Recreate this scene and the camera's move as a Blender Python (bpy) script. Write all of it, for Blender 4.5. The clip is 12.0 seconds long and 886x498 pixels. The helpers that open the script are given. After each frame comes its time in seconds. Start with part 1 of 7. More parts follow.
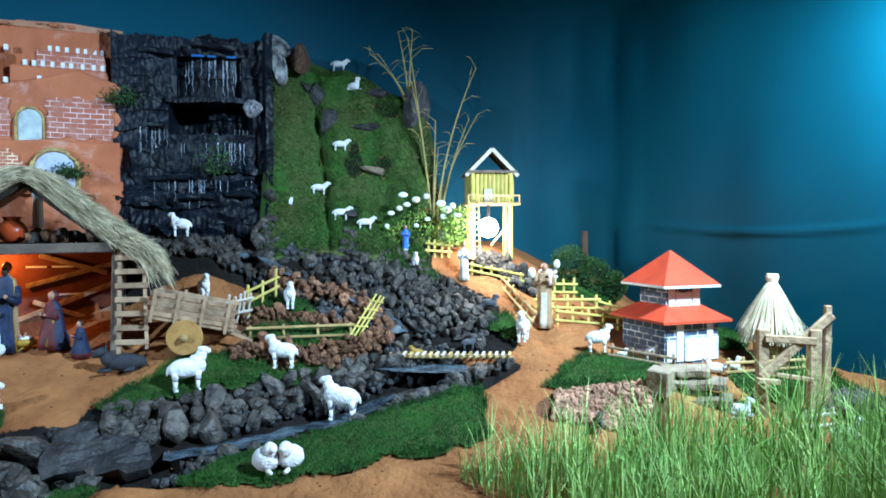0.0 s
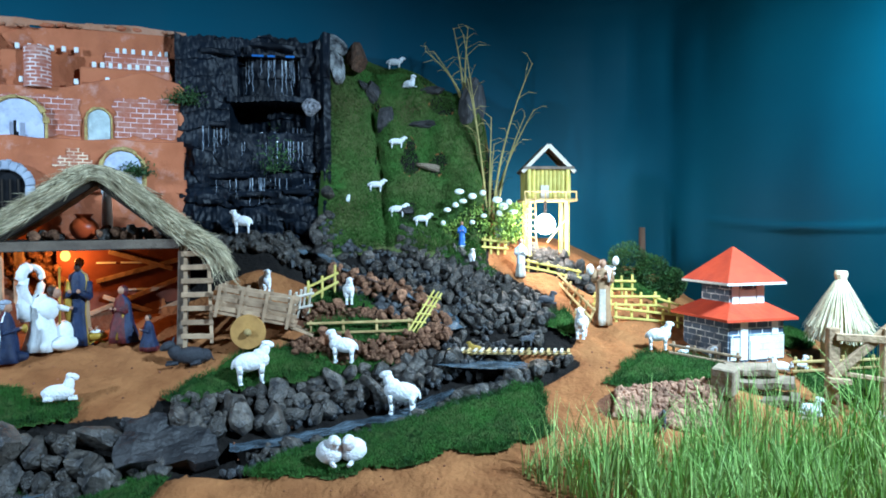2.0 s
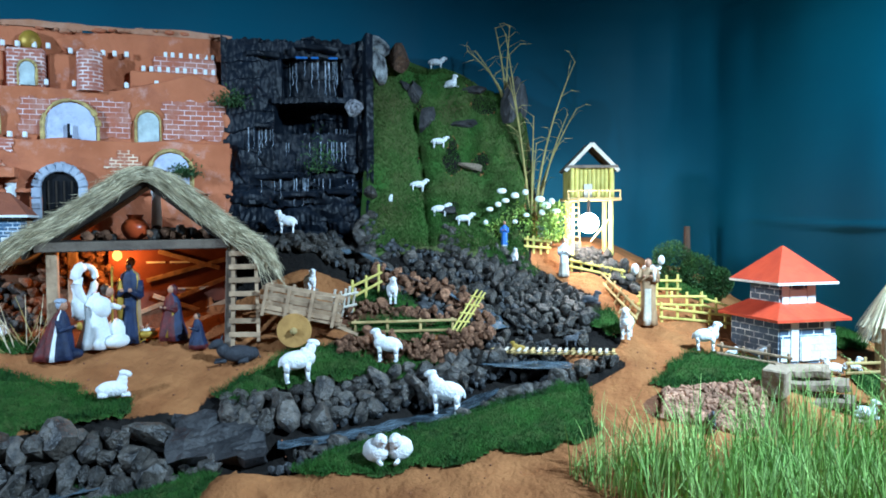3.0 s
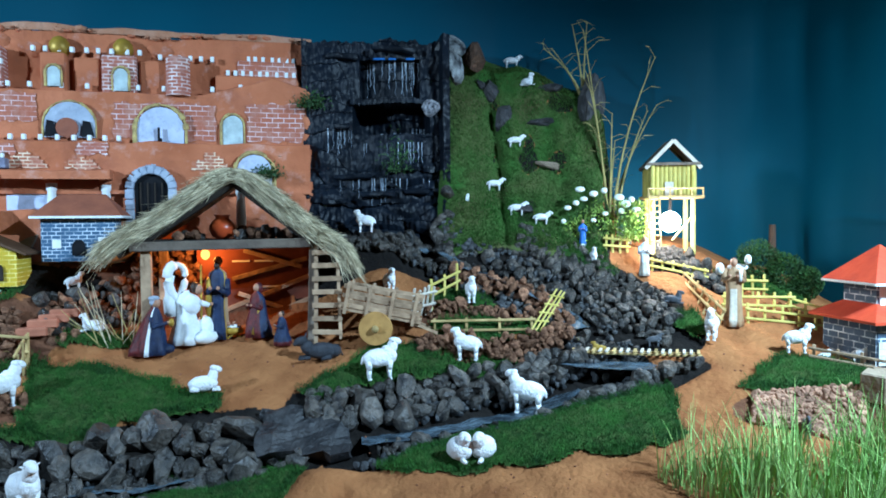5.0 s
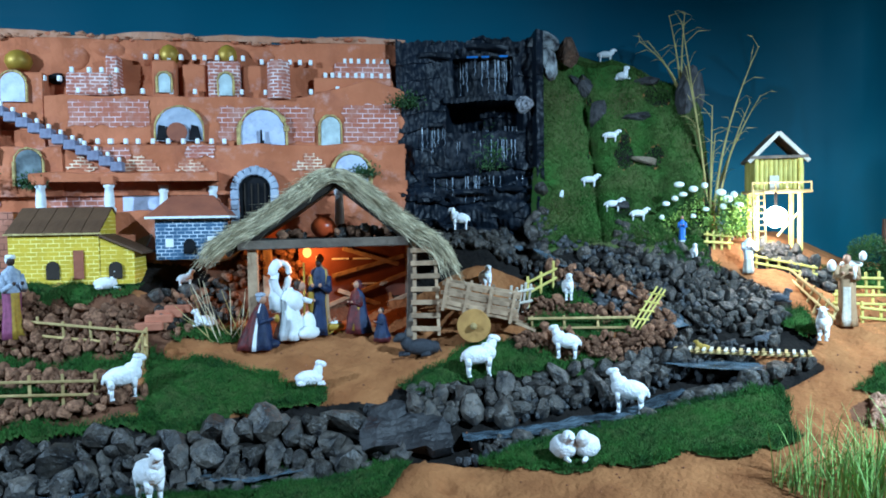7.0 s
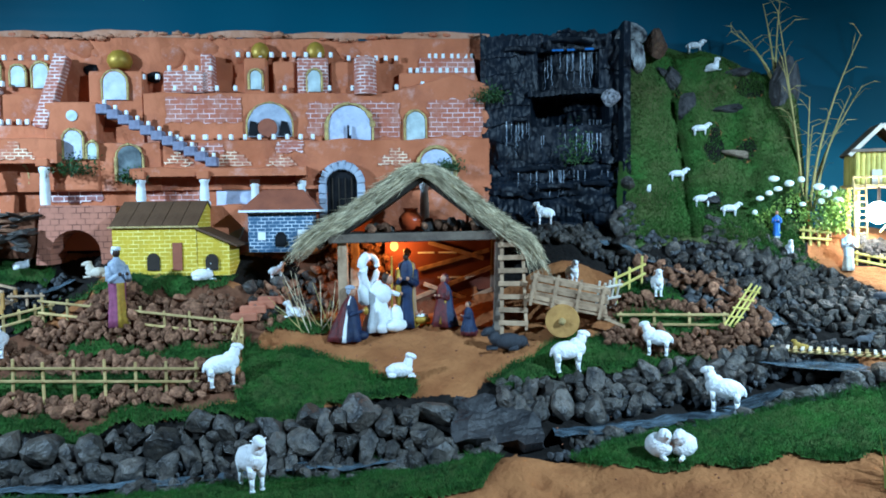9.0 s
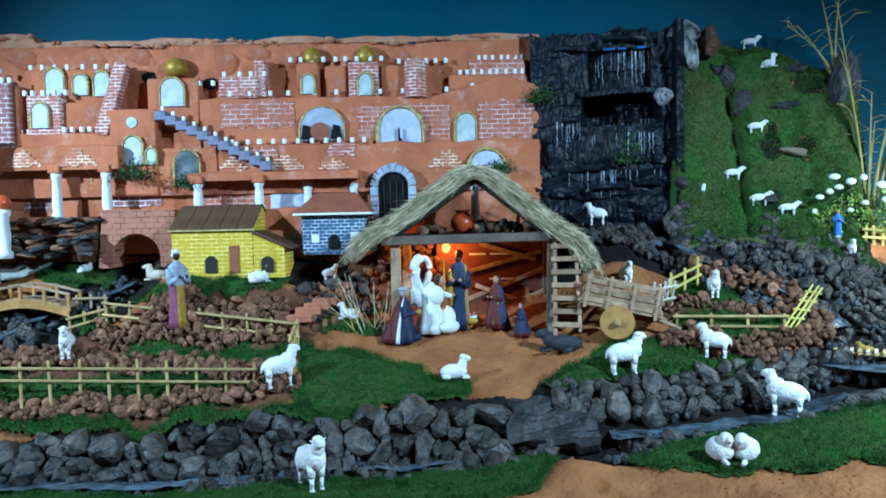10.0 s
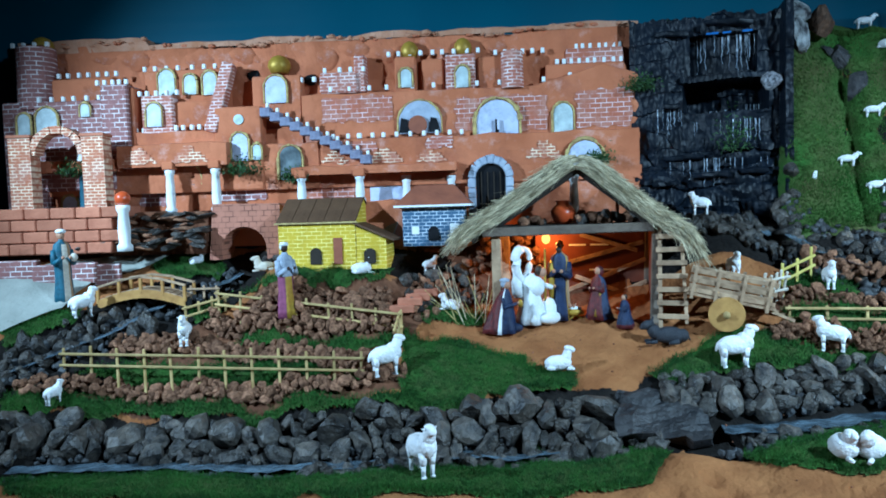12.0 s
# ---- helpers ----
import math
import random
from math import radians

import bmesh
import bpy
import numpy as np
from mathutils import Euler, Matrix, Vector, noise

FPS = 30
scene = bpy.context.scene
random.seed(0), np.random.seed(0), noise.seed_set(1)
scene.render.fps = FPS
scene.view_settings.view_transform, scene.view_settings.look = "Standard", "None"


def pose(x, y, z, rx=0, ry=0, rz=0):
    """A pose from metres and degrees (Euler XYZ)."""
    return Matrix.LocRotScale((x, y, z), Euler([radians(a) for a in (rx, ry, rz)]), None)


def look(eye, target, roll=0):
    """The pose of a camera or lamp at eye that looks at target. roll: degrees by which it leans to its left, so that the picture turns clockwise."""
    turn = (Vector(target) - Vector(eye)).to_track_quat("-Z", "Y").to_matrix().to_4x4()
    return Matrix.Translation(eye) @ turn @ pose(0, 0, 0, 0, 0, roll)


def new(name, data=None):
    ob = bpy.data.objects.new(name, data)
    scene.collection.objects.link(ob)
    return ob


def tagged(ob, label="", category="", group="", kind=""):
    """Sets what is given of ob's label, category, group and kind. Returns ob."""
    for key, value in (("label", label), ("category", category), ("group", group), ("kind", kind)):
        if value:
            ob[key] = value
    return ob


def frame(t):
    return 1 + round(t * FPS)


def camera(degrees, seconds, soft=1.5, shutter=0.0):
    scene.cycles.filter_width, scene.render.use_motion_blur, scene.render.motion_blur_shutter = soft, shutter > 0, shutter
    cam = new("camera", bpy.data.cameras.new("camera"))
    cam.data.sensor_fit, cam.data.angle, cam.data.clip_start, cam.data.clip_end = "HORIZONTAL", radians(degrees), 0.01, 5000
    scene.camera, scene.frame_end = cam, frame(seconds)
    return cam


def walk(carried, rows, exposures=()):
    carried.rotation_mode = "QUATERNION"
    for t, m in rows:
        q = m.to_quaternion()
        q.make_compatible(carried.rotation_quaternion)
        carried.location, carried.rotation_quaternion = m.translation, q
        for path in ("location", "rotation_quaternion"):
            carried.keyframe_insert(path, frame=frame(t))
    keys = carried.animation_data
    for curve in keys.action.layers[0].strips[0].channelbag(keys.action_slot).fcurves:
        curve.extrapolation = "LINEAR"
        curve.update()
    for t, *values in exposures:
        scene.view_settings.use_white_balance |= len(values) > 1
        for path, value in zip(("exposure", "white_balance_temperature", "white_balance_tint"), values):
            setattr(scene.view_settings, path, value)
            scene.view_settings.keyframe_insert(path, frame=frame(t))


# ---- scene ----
LENS = 62.5
cam = camera(LENS, 12.0, soft=1.75)
# seconds, eye in metres, then yaw, pitch and roll in degrees
ROWS = [
    (0.0, 0.0000, 0.0000, 1.5000, 0.00, -2.00, -0.00),
    (0.5, -0.0098, 0.0004, 1.4978, 0.30, -1.92, 0.05),
    (1.0, -0.0230, -0.0023, 1.4955, 1.07, -2.04, -0.06),
    (1.5, -0.0364, -0.0027, 1.4940, 2.12, -2.09, -0.06),
    (2.0, -0.0470, -0.0052, 1.4947, 3.41, -2.15, -0.11),
    (2.5, -0.0621, -0.0075, 1.4948, 4.70, -2.15, -0.19),
    (3.0, -0.0764, -0.0100, 1.4935, 6.11, -2.15, -0.28),
    (5.0, -0.1340, -0.0207, 1.4948, 10.91, -2.21, -0.48),
    (5.5, -0.1508, -0.0262, 1.4949, 12.33, -2.29, -0.57),
    (6.0, -0.1714, -0.0333, 1.4975, 13.89, -2.50, -0.80),
    (6.5, -0.1891, -0.0395, 1.4986, 15.37, -2.49, -0.91),
    (7.0, -0.2020, -0.0477, 1.5023, 16.79, -2.48, -0.94),
    (9.0, -0.2869, -0.0844, 1.5081, 21.47, -2.95, -0.78),
    (9.5, -0.3062, -0.0937, 1.5120, 23.07, -2.92, -0.98),
    (10.0, -0.3240, -0.1059, 1.5148, 24.59, -2.90, -1.24),
    (10.5, -0.3427, -0.1192, 1.5171, 25.86, -2.93, -1.37),
    (11.0, -0.3677, -0.1340, 1.5195, 27.42, -3.29, -1.53),
    (11.5, -0.3865, -0.1491, 1.5221, 28.86, -3.56, -1.68),
    (12.0, -0.4028, -0.1609, 1.5223, 30.32, -3.53, -1.82),
]
walk(cam, [(t, pose(x, y, z, 0, 0, yaw) @ pose(0, 0, 0, 90 + pitch, 0, 0) @ pose(0, 0, 0, 0, 0, roll)) for t, x, y, z, yaw, pitch, roll in ROWS],
     exposures=((0.0, 0.18, 6050, 18), (6.0, 0.03, 5820, 15), (12.0, 0.04, 5750, 12)))

# ---- light: two cool floods beside the viewers, a side lamp by the cloth, the bulb under the tower, the lamp in the stable
world = bpy.data.worlds.new("room_air")
scene.world = world
world.use_nodes = True
world.node_tree.nodes["Background"].inputs["Color"].default_value = (0.10, 0.22, 0.27, 1)
world.node_tree.nodes["Background"].inputs["Strength"].default_value = 0.005


def lamp(name, kind, place, watts, colour, target=None, size=0.1, cone=0):
    data = bpy.data.lights.new(name, kind)
    data.energy, data.color = watts, colour
    if kind == "AREA":
        data.shape, data.size = "DISK", size
    else:
        data.shadow_soft_size = size
    if kind == "SPOT":
        data.spot_size, data.spot_blend = radians(cone), 1.0
    ob = new(name, data)
    ob.matrix_world = look(place, target) if target else pose(*place)
    return ob


lamp("flood_lamp_right", "SPOT", (1.5, 1.0, 2.7), 620, (0.55, 0.83, 1.0), (-0.7, 1.9, 0.9), 0.045, 86)
lamp("flood_lamp_left", "SPOT", (-3.1, -0.15, 2.42), 450, (0.55, 0.82, 1.0), (-2.02, 2.1, 1.38), 0.045, 72)
lamp("side_lamp", "SPOT", (1.22, 1.62, 2.16), 150, (0.62, 0.92, 1.0), (1.22, 2.25, 1.62), 0.04, 128)
lamp("tower_bulb_light", "POINT", (0.165, 2.655, 1.485), 2.4, (1.0, 1.0, 0.88), None, 0.022)
lamp("stable_bulb_light", "POINT", (-1.388, 2.245, 1.388), 1.6, (1.0, 0.36, 0.06), None, 0.014)

# ---- materials
def material(name, colour, colour2=None, scale=20.0, rough=0.8, bump=0.0, bump_scale=60.0, metal=0.0, random_tone=0.0, detail=6.0, spec=0.3):
    """Two-tone noise surface with fine relief; scale in features per metre."""
    m = bpy.data.materials.new(name)
    m.use_nodes = True
    nt = m.node_tree
    n, l = nt.nodes, nt.links
    b = n["Principled BSDF"]
    b.inputs["Roughness"].default_value, b.inputs["Metallic"].default_value = rough, metal
    b.inputs["Specular IOR Level"].default_value = spec
    tc = n.new("ShaderNodeTexCoord")
    no = n.new("ShaderNodeTexNoise")
    no.inputs["Scale"].default_value, no.inputs["Detail"].default_value = scale, detail
    l.new(tc.outputs["Object"], no.inputs["Vector"])
    ra = n.new("ShaderNodeValToRGB")
    ra.color_ramp.elements[0].position, ra.color_ramp.elements[1].position = 0.32, 0.68
    ra.color_ramp.elements[0].color = (*colour, 1)
    ra.color_ramp.elements[1].color = (*(colour2 or [c * 0.7 for c in colour]), 1)
    l.new(no.outputs["Fac"], ra.inputs["Fac"])
    out = ra.outputs["Color"]
    if random_tone:
        oi, hs, mr = n.new("ShaderNodeObjectInfo"), n.new("ShaderNodeHueSaturation"), n.new("ShaderNodeMapRange")
        mr.inputs["To Min"].default_value, mr.inputs["To Max"].default_value = 1 - random_tone, 1 + random_tone
        l.new(oi.outputs["Random"], mr.inputs["Value"])
        l.new(mr.outputs["Result"], hs.inputs["Value"])
        l.new(out, hs.inputs["Color"])
        out = hs.outputs["Color"]
    l.new(out, b.inputs["Base Color"])
    if bump:
        n2, bp = n.new("ShaderNodeTexNoise"), n.new("ShaderNodeBump")
        n2.inputs["Scale"].default_value, n2.inputs["Detail"].default_value = bump_scale, 8
        l.new(tc.outputs["Object"], n2.inputs["Vector"])
        bp.inputs["Strength"].default_value, bp.inputs["Distance"].default_value = bump, 0.01
        l.new(n2.outputs["Fac"], bp.inputs["Height"])
        l.new(bp.outputs["Normal"], b.inputs["Normal"])
    return m


def island_tone(m, spread):
    """Lets each loose piece of a joined mesh take its own tone."""
    nt = m.node_tree
    b = nt.nodes["Principled BSDF"]
    src = b.inputs["Base Color"].links[0].from_socket
    g, mr, hs = nt.nodes.new("ShaderNodeNewGeometry"), nt.nodes.new("ShaderNodeMapRange"), nt.nodes.new("ShaderNodeHueSaturation")
    mr.inputs["To Min"].default_value, mr.inputs["To Max"].default_value = 1 - spread, 1 + spread
    nt.links.new(g.outputs["Random Per Island"], mr.inputs["Value"])
    nt.links.new(mr.outputs["Result"], hs.inputs["Value"])
    nt.links.new(src, hs.inputs["Color"])
    nt.links.new(hs.outputs["Color"], b.inputs["Base Color"])
    return m


def painted_bricks(name, face, joint, width, height, line=0.06, rough=0.75, wobble=0.35):
    """Brick courses painted on a face: object X across, object Z up."""
    m = material(name, face, [c * 0.8 for c in face], 14, rough, 0.25, 90)
    nt = m.node_tree
    n, l = nt.nodes, nt.links
    b = n["Principled BSDF"]
    src = b.inputs["Base Color"].links[0].from_socket
    tc, mp, br = n.new("ShaderNodeTexCoord"), n.new("ShaderNodeMapping"), n.new("ShaderNodeTexBrick")
    mp.inputs["Rotation"].default_value = (radians(90), 0, 0)
    wn, add, sc = n.new("ShaderNodeTexNoise"), n.new("ShaderNodeVectorMath"), n.new("ShaderNodeVectorMath")
    wn.inputs["Scale"].default_value = 30
    sc.operation, sc.inputs["Scale"].default_value = "SCALE", 0.006 * wobble
    l.new(tc.outputs["Object"], wn.inputs["Vector"])
    l.new(wn.outputs["Color"], sc.inputs[0])
    l.new(tc.outputs["Object"], add.inputs[0])
    l.new(sc.outputs["Vector"], add.inputs[1])
    l.new(add.outputs["Vector"], mp.inputs["Vector"])
    l.new(mp.outputs["Vector"], br.inputs["Vector"])
    br.inputs["Scale"].default_value = 1
    br.inputs["Brick Width"].default_value, br.inputs["Row Height"].default_value = width, height
    br.inputs["Mortar Size"].default_value, br.inputs["Mortar Smooth"].default_value = line * height, 0.3
    fade, mul = n.new("ShaderNodeTexNoise"), n.new("ShaderNodeMath")
    fade.inputs["Scale"].default_value = 26
    l.new(tc.outputs["Object"], fade.inputs["Vector"])
    rmp = n.new("ShaderNodeMapRange")
    rmp.inputs["From Min"].default_value, rmp.inputs["From Max"].default_value, rmp.inputs["To Min"].default_value = 0.36, 0.60, 0.06
    l.new(fade.outputs["Fac"], rmp.inputs["Value"])
    mul.operation = "MULTIPLY"
    l.new(br.outputs["Fac"], mul.inputs[0])
    l.new(rmp.outputs["Result"], mul.inputs[1])
    mix = n.new("ShaderNodeMix")
    mix.data_type = "RGBA"
    l.new(mul.outputs["Value"], mix.inputs["Factor"])
    l.new(src, mix.inputs["A"])
    mix.inputs["B"].default_value = (*joint, 1)
    l.new(mix.outputs["Result"], b.inputs["Base Color"])
    return m


def glowing(name, colour, strength):
    m = bpy.data.materials.new(name)
    m.use_nodes = True
    b = m.node_tree.nodes["Principled BSDF"]
    b.inputs["Base Color"].default_value = (*colour, 1)
    b.inputs["Emission Color"].default_value = (*colour, 1)
    b.inputs["Emission Strength"].default_value = strength
    return m


BROWN_EARTH = material("brown_earth", (0.16, 0.065, 0.035), (0.09, 0.035, 0.02), 18, 0.95, 0.9, 60, spec=0.1)
HILLGRASS = island_tone(material("hill_grass_blade", (0.040, 0.145, 0.026), (0.070, 0.105, 0.028), 5, 0.8, spec=0.1), 0.45)
GRASS = island_tone(material("grass_blade", (0.036, 0.128, 0.020), (0.012, 0.052, 0.010), 9, 0.7, spec=0.2), 0.45)
TURF = material("turf_base", (0.03, 0.10, 0.018), (0.055, 0.085, 0.025), 25, 0.95, 0.8, 140, spec=0.1)
TALL = island_tone(material("tall_grass_blade", (0.40, 0.56, 0.17), (0.20, 0.38, 0.09), 9, 0.55, spec=0.3), 0.5)
SLATE = material("dark_slate", (0.045, 0.042, 0.042), (0.012, 0.012, 0.014), 26, 0.5, 1.0, 55, spec=0.4)
# strong mottling: partly stone, partly lit and shaded faces put into the colour
BASALT = material("dark_basalt", (0.100, 0.085, 0.070), (0.010, 0.010, 0.011), 1.3, 0.40, 1.0, 3.5, random_tone=0.6, spec=0.5)
ROCKU = material("weathered_hill_rock", (0.075, 0.07, 0.07), (0.016, 0.016, 0.018), 1.5, 0.6, 1.0, 4, random_tone=0.3, spec=0.3)
CLIFF = material("wet_cliff_rock", (0.0065, 0.011, 0.019), (0.0022, 0.0038, 0.0065), 5, 0.46, 0.5, 26, spec=0.20)
LATERITE = material("brown_laterite", (0.37, 0.185, 0.105), (0.12, 0.055, 0.034), 1.4, 0.9, 1.0, 4, random_tone=0.4, spec=0.15)
LATERITE_J = island_tone(material("brown_laterite_rubble", (0.30, 0.12, 0.062), (0.14, 0.055, 0.035), 22, 0.9, 0.9, 60, spec=0.15), 0.4)
GRAVEL = island_tone(material("pink_gravel", (0.46, 0.25, 0.16), (0.20, 0.095, 0.06), 25, 0.85, 0.7, 70), 0.4)
BASALT_J = island_tone(material("dark_rubble", (0.05, 0.052, 0.055), (0.014, 0.015, 0.017), 16, 0.55, 0.9, 45, spec=0.5), 0.45)
CRUST = material("pale_lichen_crust", (0.36, 0.38, 0.38), (0.03, 0.03, 0.035), 2.0, 0.9, 1.0, 7, spec=0.1)
ROCKRUST = material("rusty_rock", (0.15, 0.085, 0.055), (0.04, 0.026, 0.02), 2, 0.85, 1.0, 5, spec=0.15)
GLITTER = material("speckled_quartz", (0.60, 0.60, 0.64), (0.02, 0.02, 0.03), 3.2, 0.4, 1.0, 14, spec=0.5)
CLAY = material("terracotta_plaster", (0.53, 0.175, 0.085), (0.40, 0.122, 0.055), 7, 0.9, 0.6, 30, spec=0.15)
CLAY_PALE = material("crumbled_lime_edge", (0.50, 0.27, 0.18), (0.40, 0.17, 0.09), 14, 0.95, 0.9, 40)


def washed(m, colour, scale, low, high):
    """Lays an uneven thin wash of another colour over a surface."""
    nt = m.node_tree
    b = nt.nodes["Principled BSDF"]
    src = b.inputs["Base Color"].links[0].from_socket
    tc, no, mr, mix = nt.nodes.new("ShaderNodeTexCoord"), nt.nodes.new("ShaderNodeTexNoise"), nt.nodes.new("ShaderNodeMapRange"), nt.nodes.new("ShaderNodeMix")
    no.inputs["Scale"].default_value, no.inputs["Detail"].default_value, no.inputs["Roughness"].default_value = scale, 9, 0.7
    nt.links.new(tc.outputs["Object"], no.inputs["Vector"])
    mr.inputs["From Min"].default_value, mr.inputs["From Max"].default_value, mr.inputs["To Max"].default_value = low, high, 0.6
    nt.links.new(no.outputs["Fac"], mr.inputs["Value"])
    mix.data_type = "RGBA"
    nt.links.new(mr.outputs["Result"], mix.inputs["Factor"])
    nt.links.new(src, mix.inputs["A"])
    mix.inputs["B"].default_value = (*colour, 1)
    nt.links.new(mix.outputs["Result"], b.inputs["Base Color"])
    return m


washed(CLAY, (0.24, 0.075, 0.05), 6, 0.52, 0.75)
washed(CLAY, (0.66, 0.42, 0.36), 11, 0.56, 0.74)
PINKB = painted_bricks("painted_pink_bricks", (0.43, 0.13, 0.075), (0.72, 0.55, 0.55), 0.042, 0.018, 0.10)
REDB = painted_bricks("painted_red_bricks", (0.46, 0.14, 0.07), (0.85, 0.68, 0.48), 0.028, 0.012, 0.20)
GREYB = painted_bricks("painted_mauve_bricks", (0.30, 0.13, 0.12), (0.75, 0.68, 0.68), 0.040, 0.018, 0.11)
WHITEB = painted_bricks("white_washed_bricks", (0.42, 0.13, 0.085), (0.80, 0.68, 0.66), 0.034, 0.013, 0.2)
for m in (PINKB, WHITEB, REDB):
    washed(m, (0.62, 0.36, 0.29), 14, 0.46, 0.72)
BLUEB = painted_bricks("blue_grey_bricks", (0.075, 0.115, 0.17), (0.75, 0.82, 0.86), 0.044, 0.0195, 0.10)
BLUEB2 = painted_bricks("blue_bricks", (0.05, 0.115, 0.20), (0.62, 0.70, 0.78), 0.028, 0.013, 0.13)
YELB = painted_bricks("yellow_bricks", (0.62, 0.42, 0.03), (0.90, 0.78, 0.25), 0.036, 0.014, 0.11)
WASHB = painted_bricks("whitewashed_wall", (0.72, 0.78, 0.80), (0.42, 0.52, 0.58), 0.044, 0.0195, 0.07)
COBBLE = painted_bricks("bridge_cobble", (0.46, 0.18, 0.115), (0.16, 0.06, 0.04), 0.030, 0.021, 0.10)
ROOF_RED = material("red_painted_roof", (0.62, 0.075, 0.03), (0.50, 0.055, 0.025), 20, 0.55, 0.2, 60)
ROOF_BROWN = material("brown_card_roof", (0.115, 0.06, 0.03), (0.08, 0.04, 0.02), 14, 0.7, 0.3, 60)
ROOF_RUST = material("rust_red_roof", (0.30, 0.095, 0.05), (0.22, 0.07, 0.04), 20, 0.7, 0.3, 60)
WHITE = material("white_paint", (0.80, 0.82, 0.82), (0.70, 0.74, 0.75), 25, 0.6, 0.2, 60)
SHEEP = material("white_plaster_wool", (0.88, 0.88, 0.87), (0.80, 0.82, 0.84), 7, 0.5, 0.7, 14, spec=0.3)
GREYFUR = material("grey_plaster_coat", (0.11, 0.12, 0.135), (0.05, 0.055, 0.065), 25, 0.6, 0.4, 80)
BLACKFUR = material("dark_donkey_coat", (0.045, 0.050, 0.060), (0.02, 0.02, 0.025), 25, 0.55, 0.4, 80)
YELFUR = material("yellow_cow_coat", (0.42, 0.28, 0.05), (0.28, 0.17, 0.03), 25, 0.6, 0.3, 80)
WOOD = material("weathered_plank", (0.46, 0.31, 0.19), (0.26, 0.165, 0.10), 22, 0.8, 0.5, 70, random_tone=0.25)
WOODGREY = material("grey_beam", (0.20, 0.155, 0.115), (0.12, 0.09, 0.07), 18, 0.85, 0.5, 70, random_tone=0.2)
STICK = material("split_bamboo_stick", (0.55, 0.40, 0.17), (0.36, 0.24, 0.09), 25, 0.65, 0.3, 80, random_tone=0.25)
YELSTICK = material("fresh_yellow_bamboo", (0.66, 0.56, 0.16), (0.50, 0.40, 0.09), 25, 0.6, 0.2, 80, random_tone=0.2)
TANWOOD = material("orange_bridge_wood", (0.50, 0.27, 0.08), (0.34, 0.17, 0.05), 22, 0.7, 0.3, 80)
CANE = material("dry_bamboo_cane", (0.46, 0.36, 0.13), (0.26, 0.22, 0.08), 18, 0.55, 0.2, 60)
THATCH = island_tone(material("straw_thatch", (0.70, 0.61, 0.41), (0.34, 0.285, 0.18), 30, 0.85, spec=0.15), 0.55)
STRAW = island_tone(material("pale_straw", (0.85, 0.77, 0.58), (0.66, 0.56, 0.36), 30, 0.8, spec=0.2), 0.4)
DARKWOOD = material("dark_rafters", (0.04, 0.03, 0.022), (0.02, 0.015, 0.012), 20, 0.9)
REDPANEL = material("stable_back_board", (0.20, 0.055, 0.028), (0.11, 0.03, 0.016), 12, 0.8, 0.3, 40)
POT = material("orange_clay_pot", (0.62, 0.10, 0.025), (0.52, 0.07, 0.02), 12, 0.3, 0.1, 60, spec=0.5)
GOLD = material("gold_paint", (0.48, 0.30, 0.04), (0.30, 0.18, 0.03), 20, 0.45, 0.2, 60, metal=0.3)
GOLDRIM = material("yellow_gold_trim", (0.60, 0.46, 0.17), (0.30, 0.20, 0.08), 45, 0.6, 0.6, 120)
PANE = material("pale_lilac_window_paint", (0.56, 0.60, 0.74), (0.42, 0.48, 0.62), 28, 0.5)
PANEG = material("pale_green_window_paint", (0.52, 0.62, 0.62), (0.36, 0.44, 0.45), 40, 0.5)
washed(PANE, (0.20, 0.22, 0.27), 34, 0.50, 0.72)
washed(PANEG, (0.22, 0.24, 0.24), 34, 0.50, 0.72)
PANEDIM = material("murky_teal_window_paint", (0.16, 0.20, 0.21), (0.025, 0.035, 0.04), 22, 0.5, detail=3)
# near-black for painted openings, and for shade set as flat black pieces
PANED = material("black_paint_and_shade", (0.008, 0.009, 0.011), (0.016, 0.016, 0.018), 30, 0.8, spec=0.08)
STONEG = material("pale_grey_stone_paint", (0.42, 0.47, 0.55), (0.28, 0.32, 0.40), 25, 0.8, 0.5, 60)
STAIR = material("mauve_stair_paint", (0.27, 0.28, 0.37), (0.15, 0.15, 0.21), 30, 0.8, 0.3, 60)
PAVE = material("pale_concrete", (0.34, 0.35, 0.31), (0.24, 0.25, 0.22), 12, 0.9, 0.5, 60)
SANDSTONE = material("flat_field_stone", (0.36, 0.27, 0.19), (0.22, 0.16, 0.11), 14, 0.85, 0.7, 50, random_tone=0.25)
TERRA = material("terracotta_block", (0.50, 0.19, 0.11), (0.40, 0.14, 0.08), 14, 0.9, 0.5, 60, random_tone=0.15)
# pale blue-grey patches put the water's sheen into its colour
WATER = material("thin_water", (0.13, 0.18, 0.22), (0.025, 0.035, 0.045), 16, 0.12, 1.0, 30, spec=0.7)
FALLW = material("falling_water", (0.34, 0.40, 0.47), (0.10, 0.13, 0.17), 40, 0.2, 0.3, 80, spec=0.6)
FLOOR = material("dark_floor", (0.10, 0.09, 0.08), (0.07, 0.06, 0.055), 6, 0.7)
ROBE_BLUE = material("navy_robe", (0.022, 0.040, 0.095), (0.010, 0.016, 0.040), 9, 0.45, 0.3, 60)
ROBE_TEAL = material("teal_robe", (0.02, 0.12, 0.17), (0.015, 0.07, 0.10), 20, 0.5, 0.3, 60)
ROBE_RED = material("dark_red_robe", (0.16, 0.022, 0.022), (0.045, 0.012, 0.015), 9, 0.45, 0.3, 60)
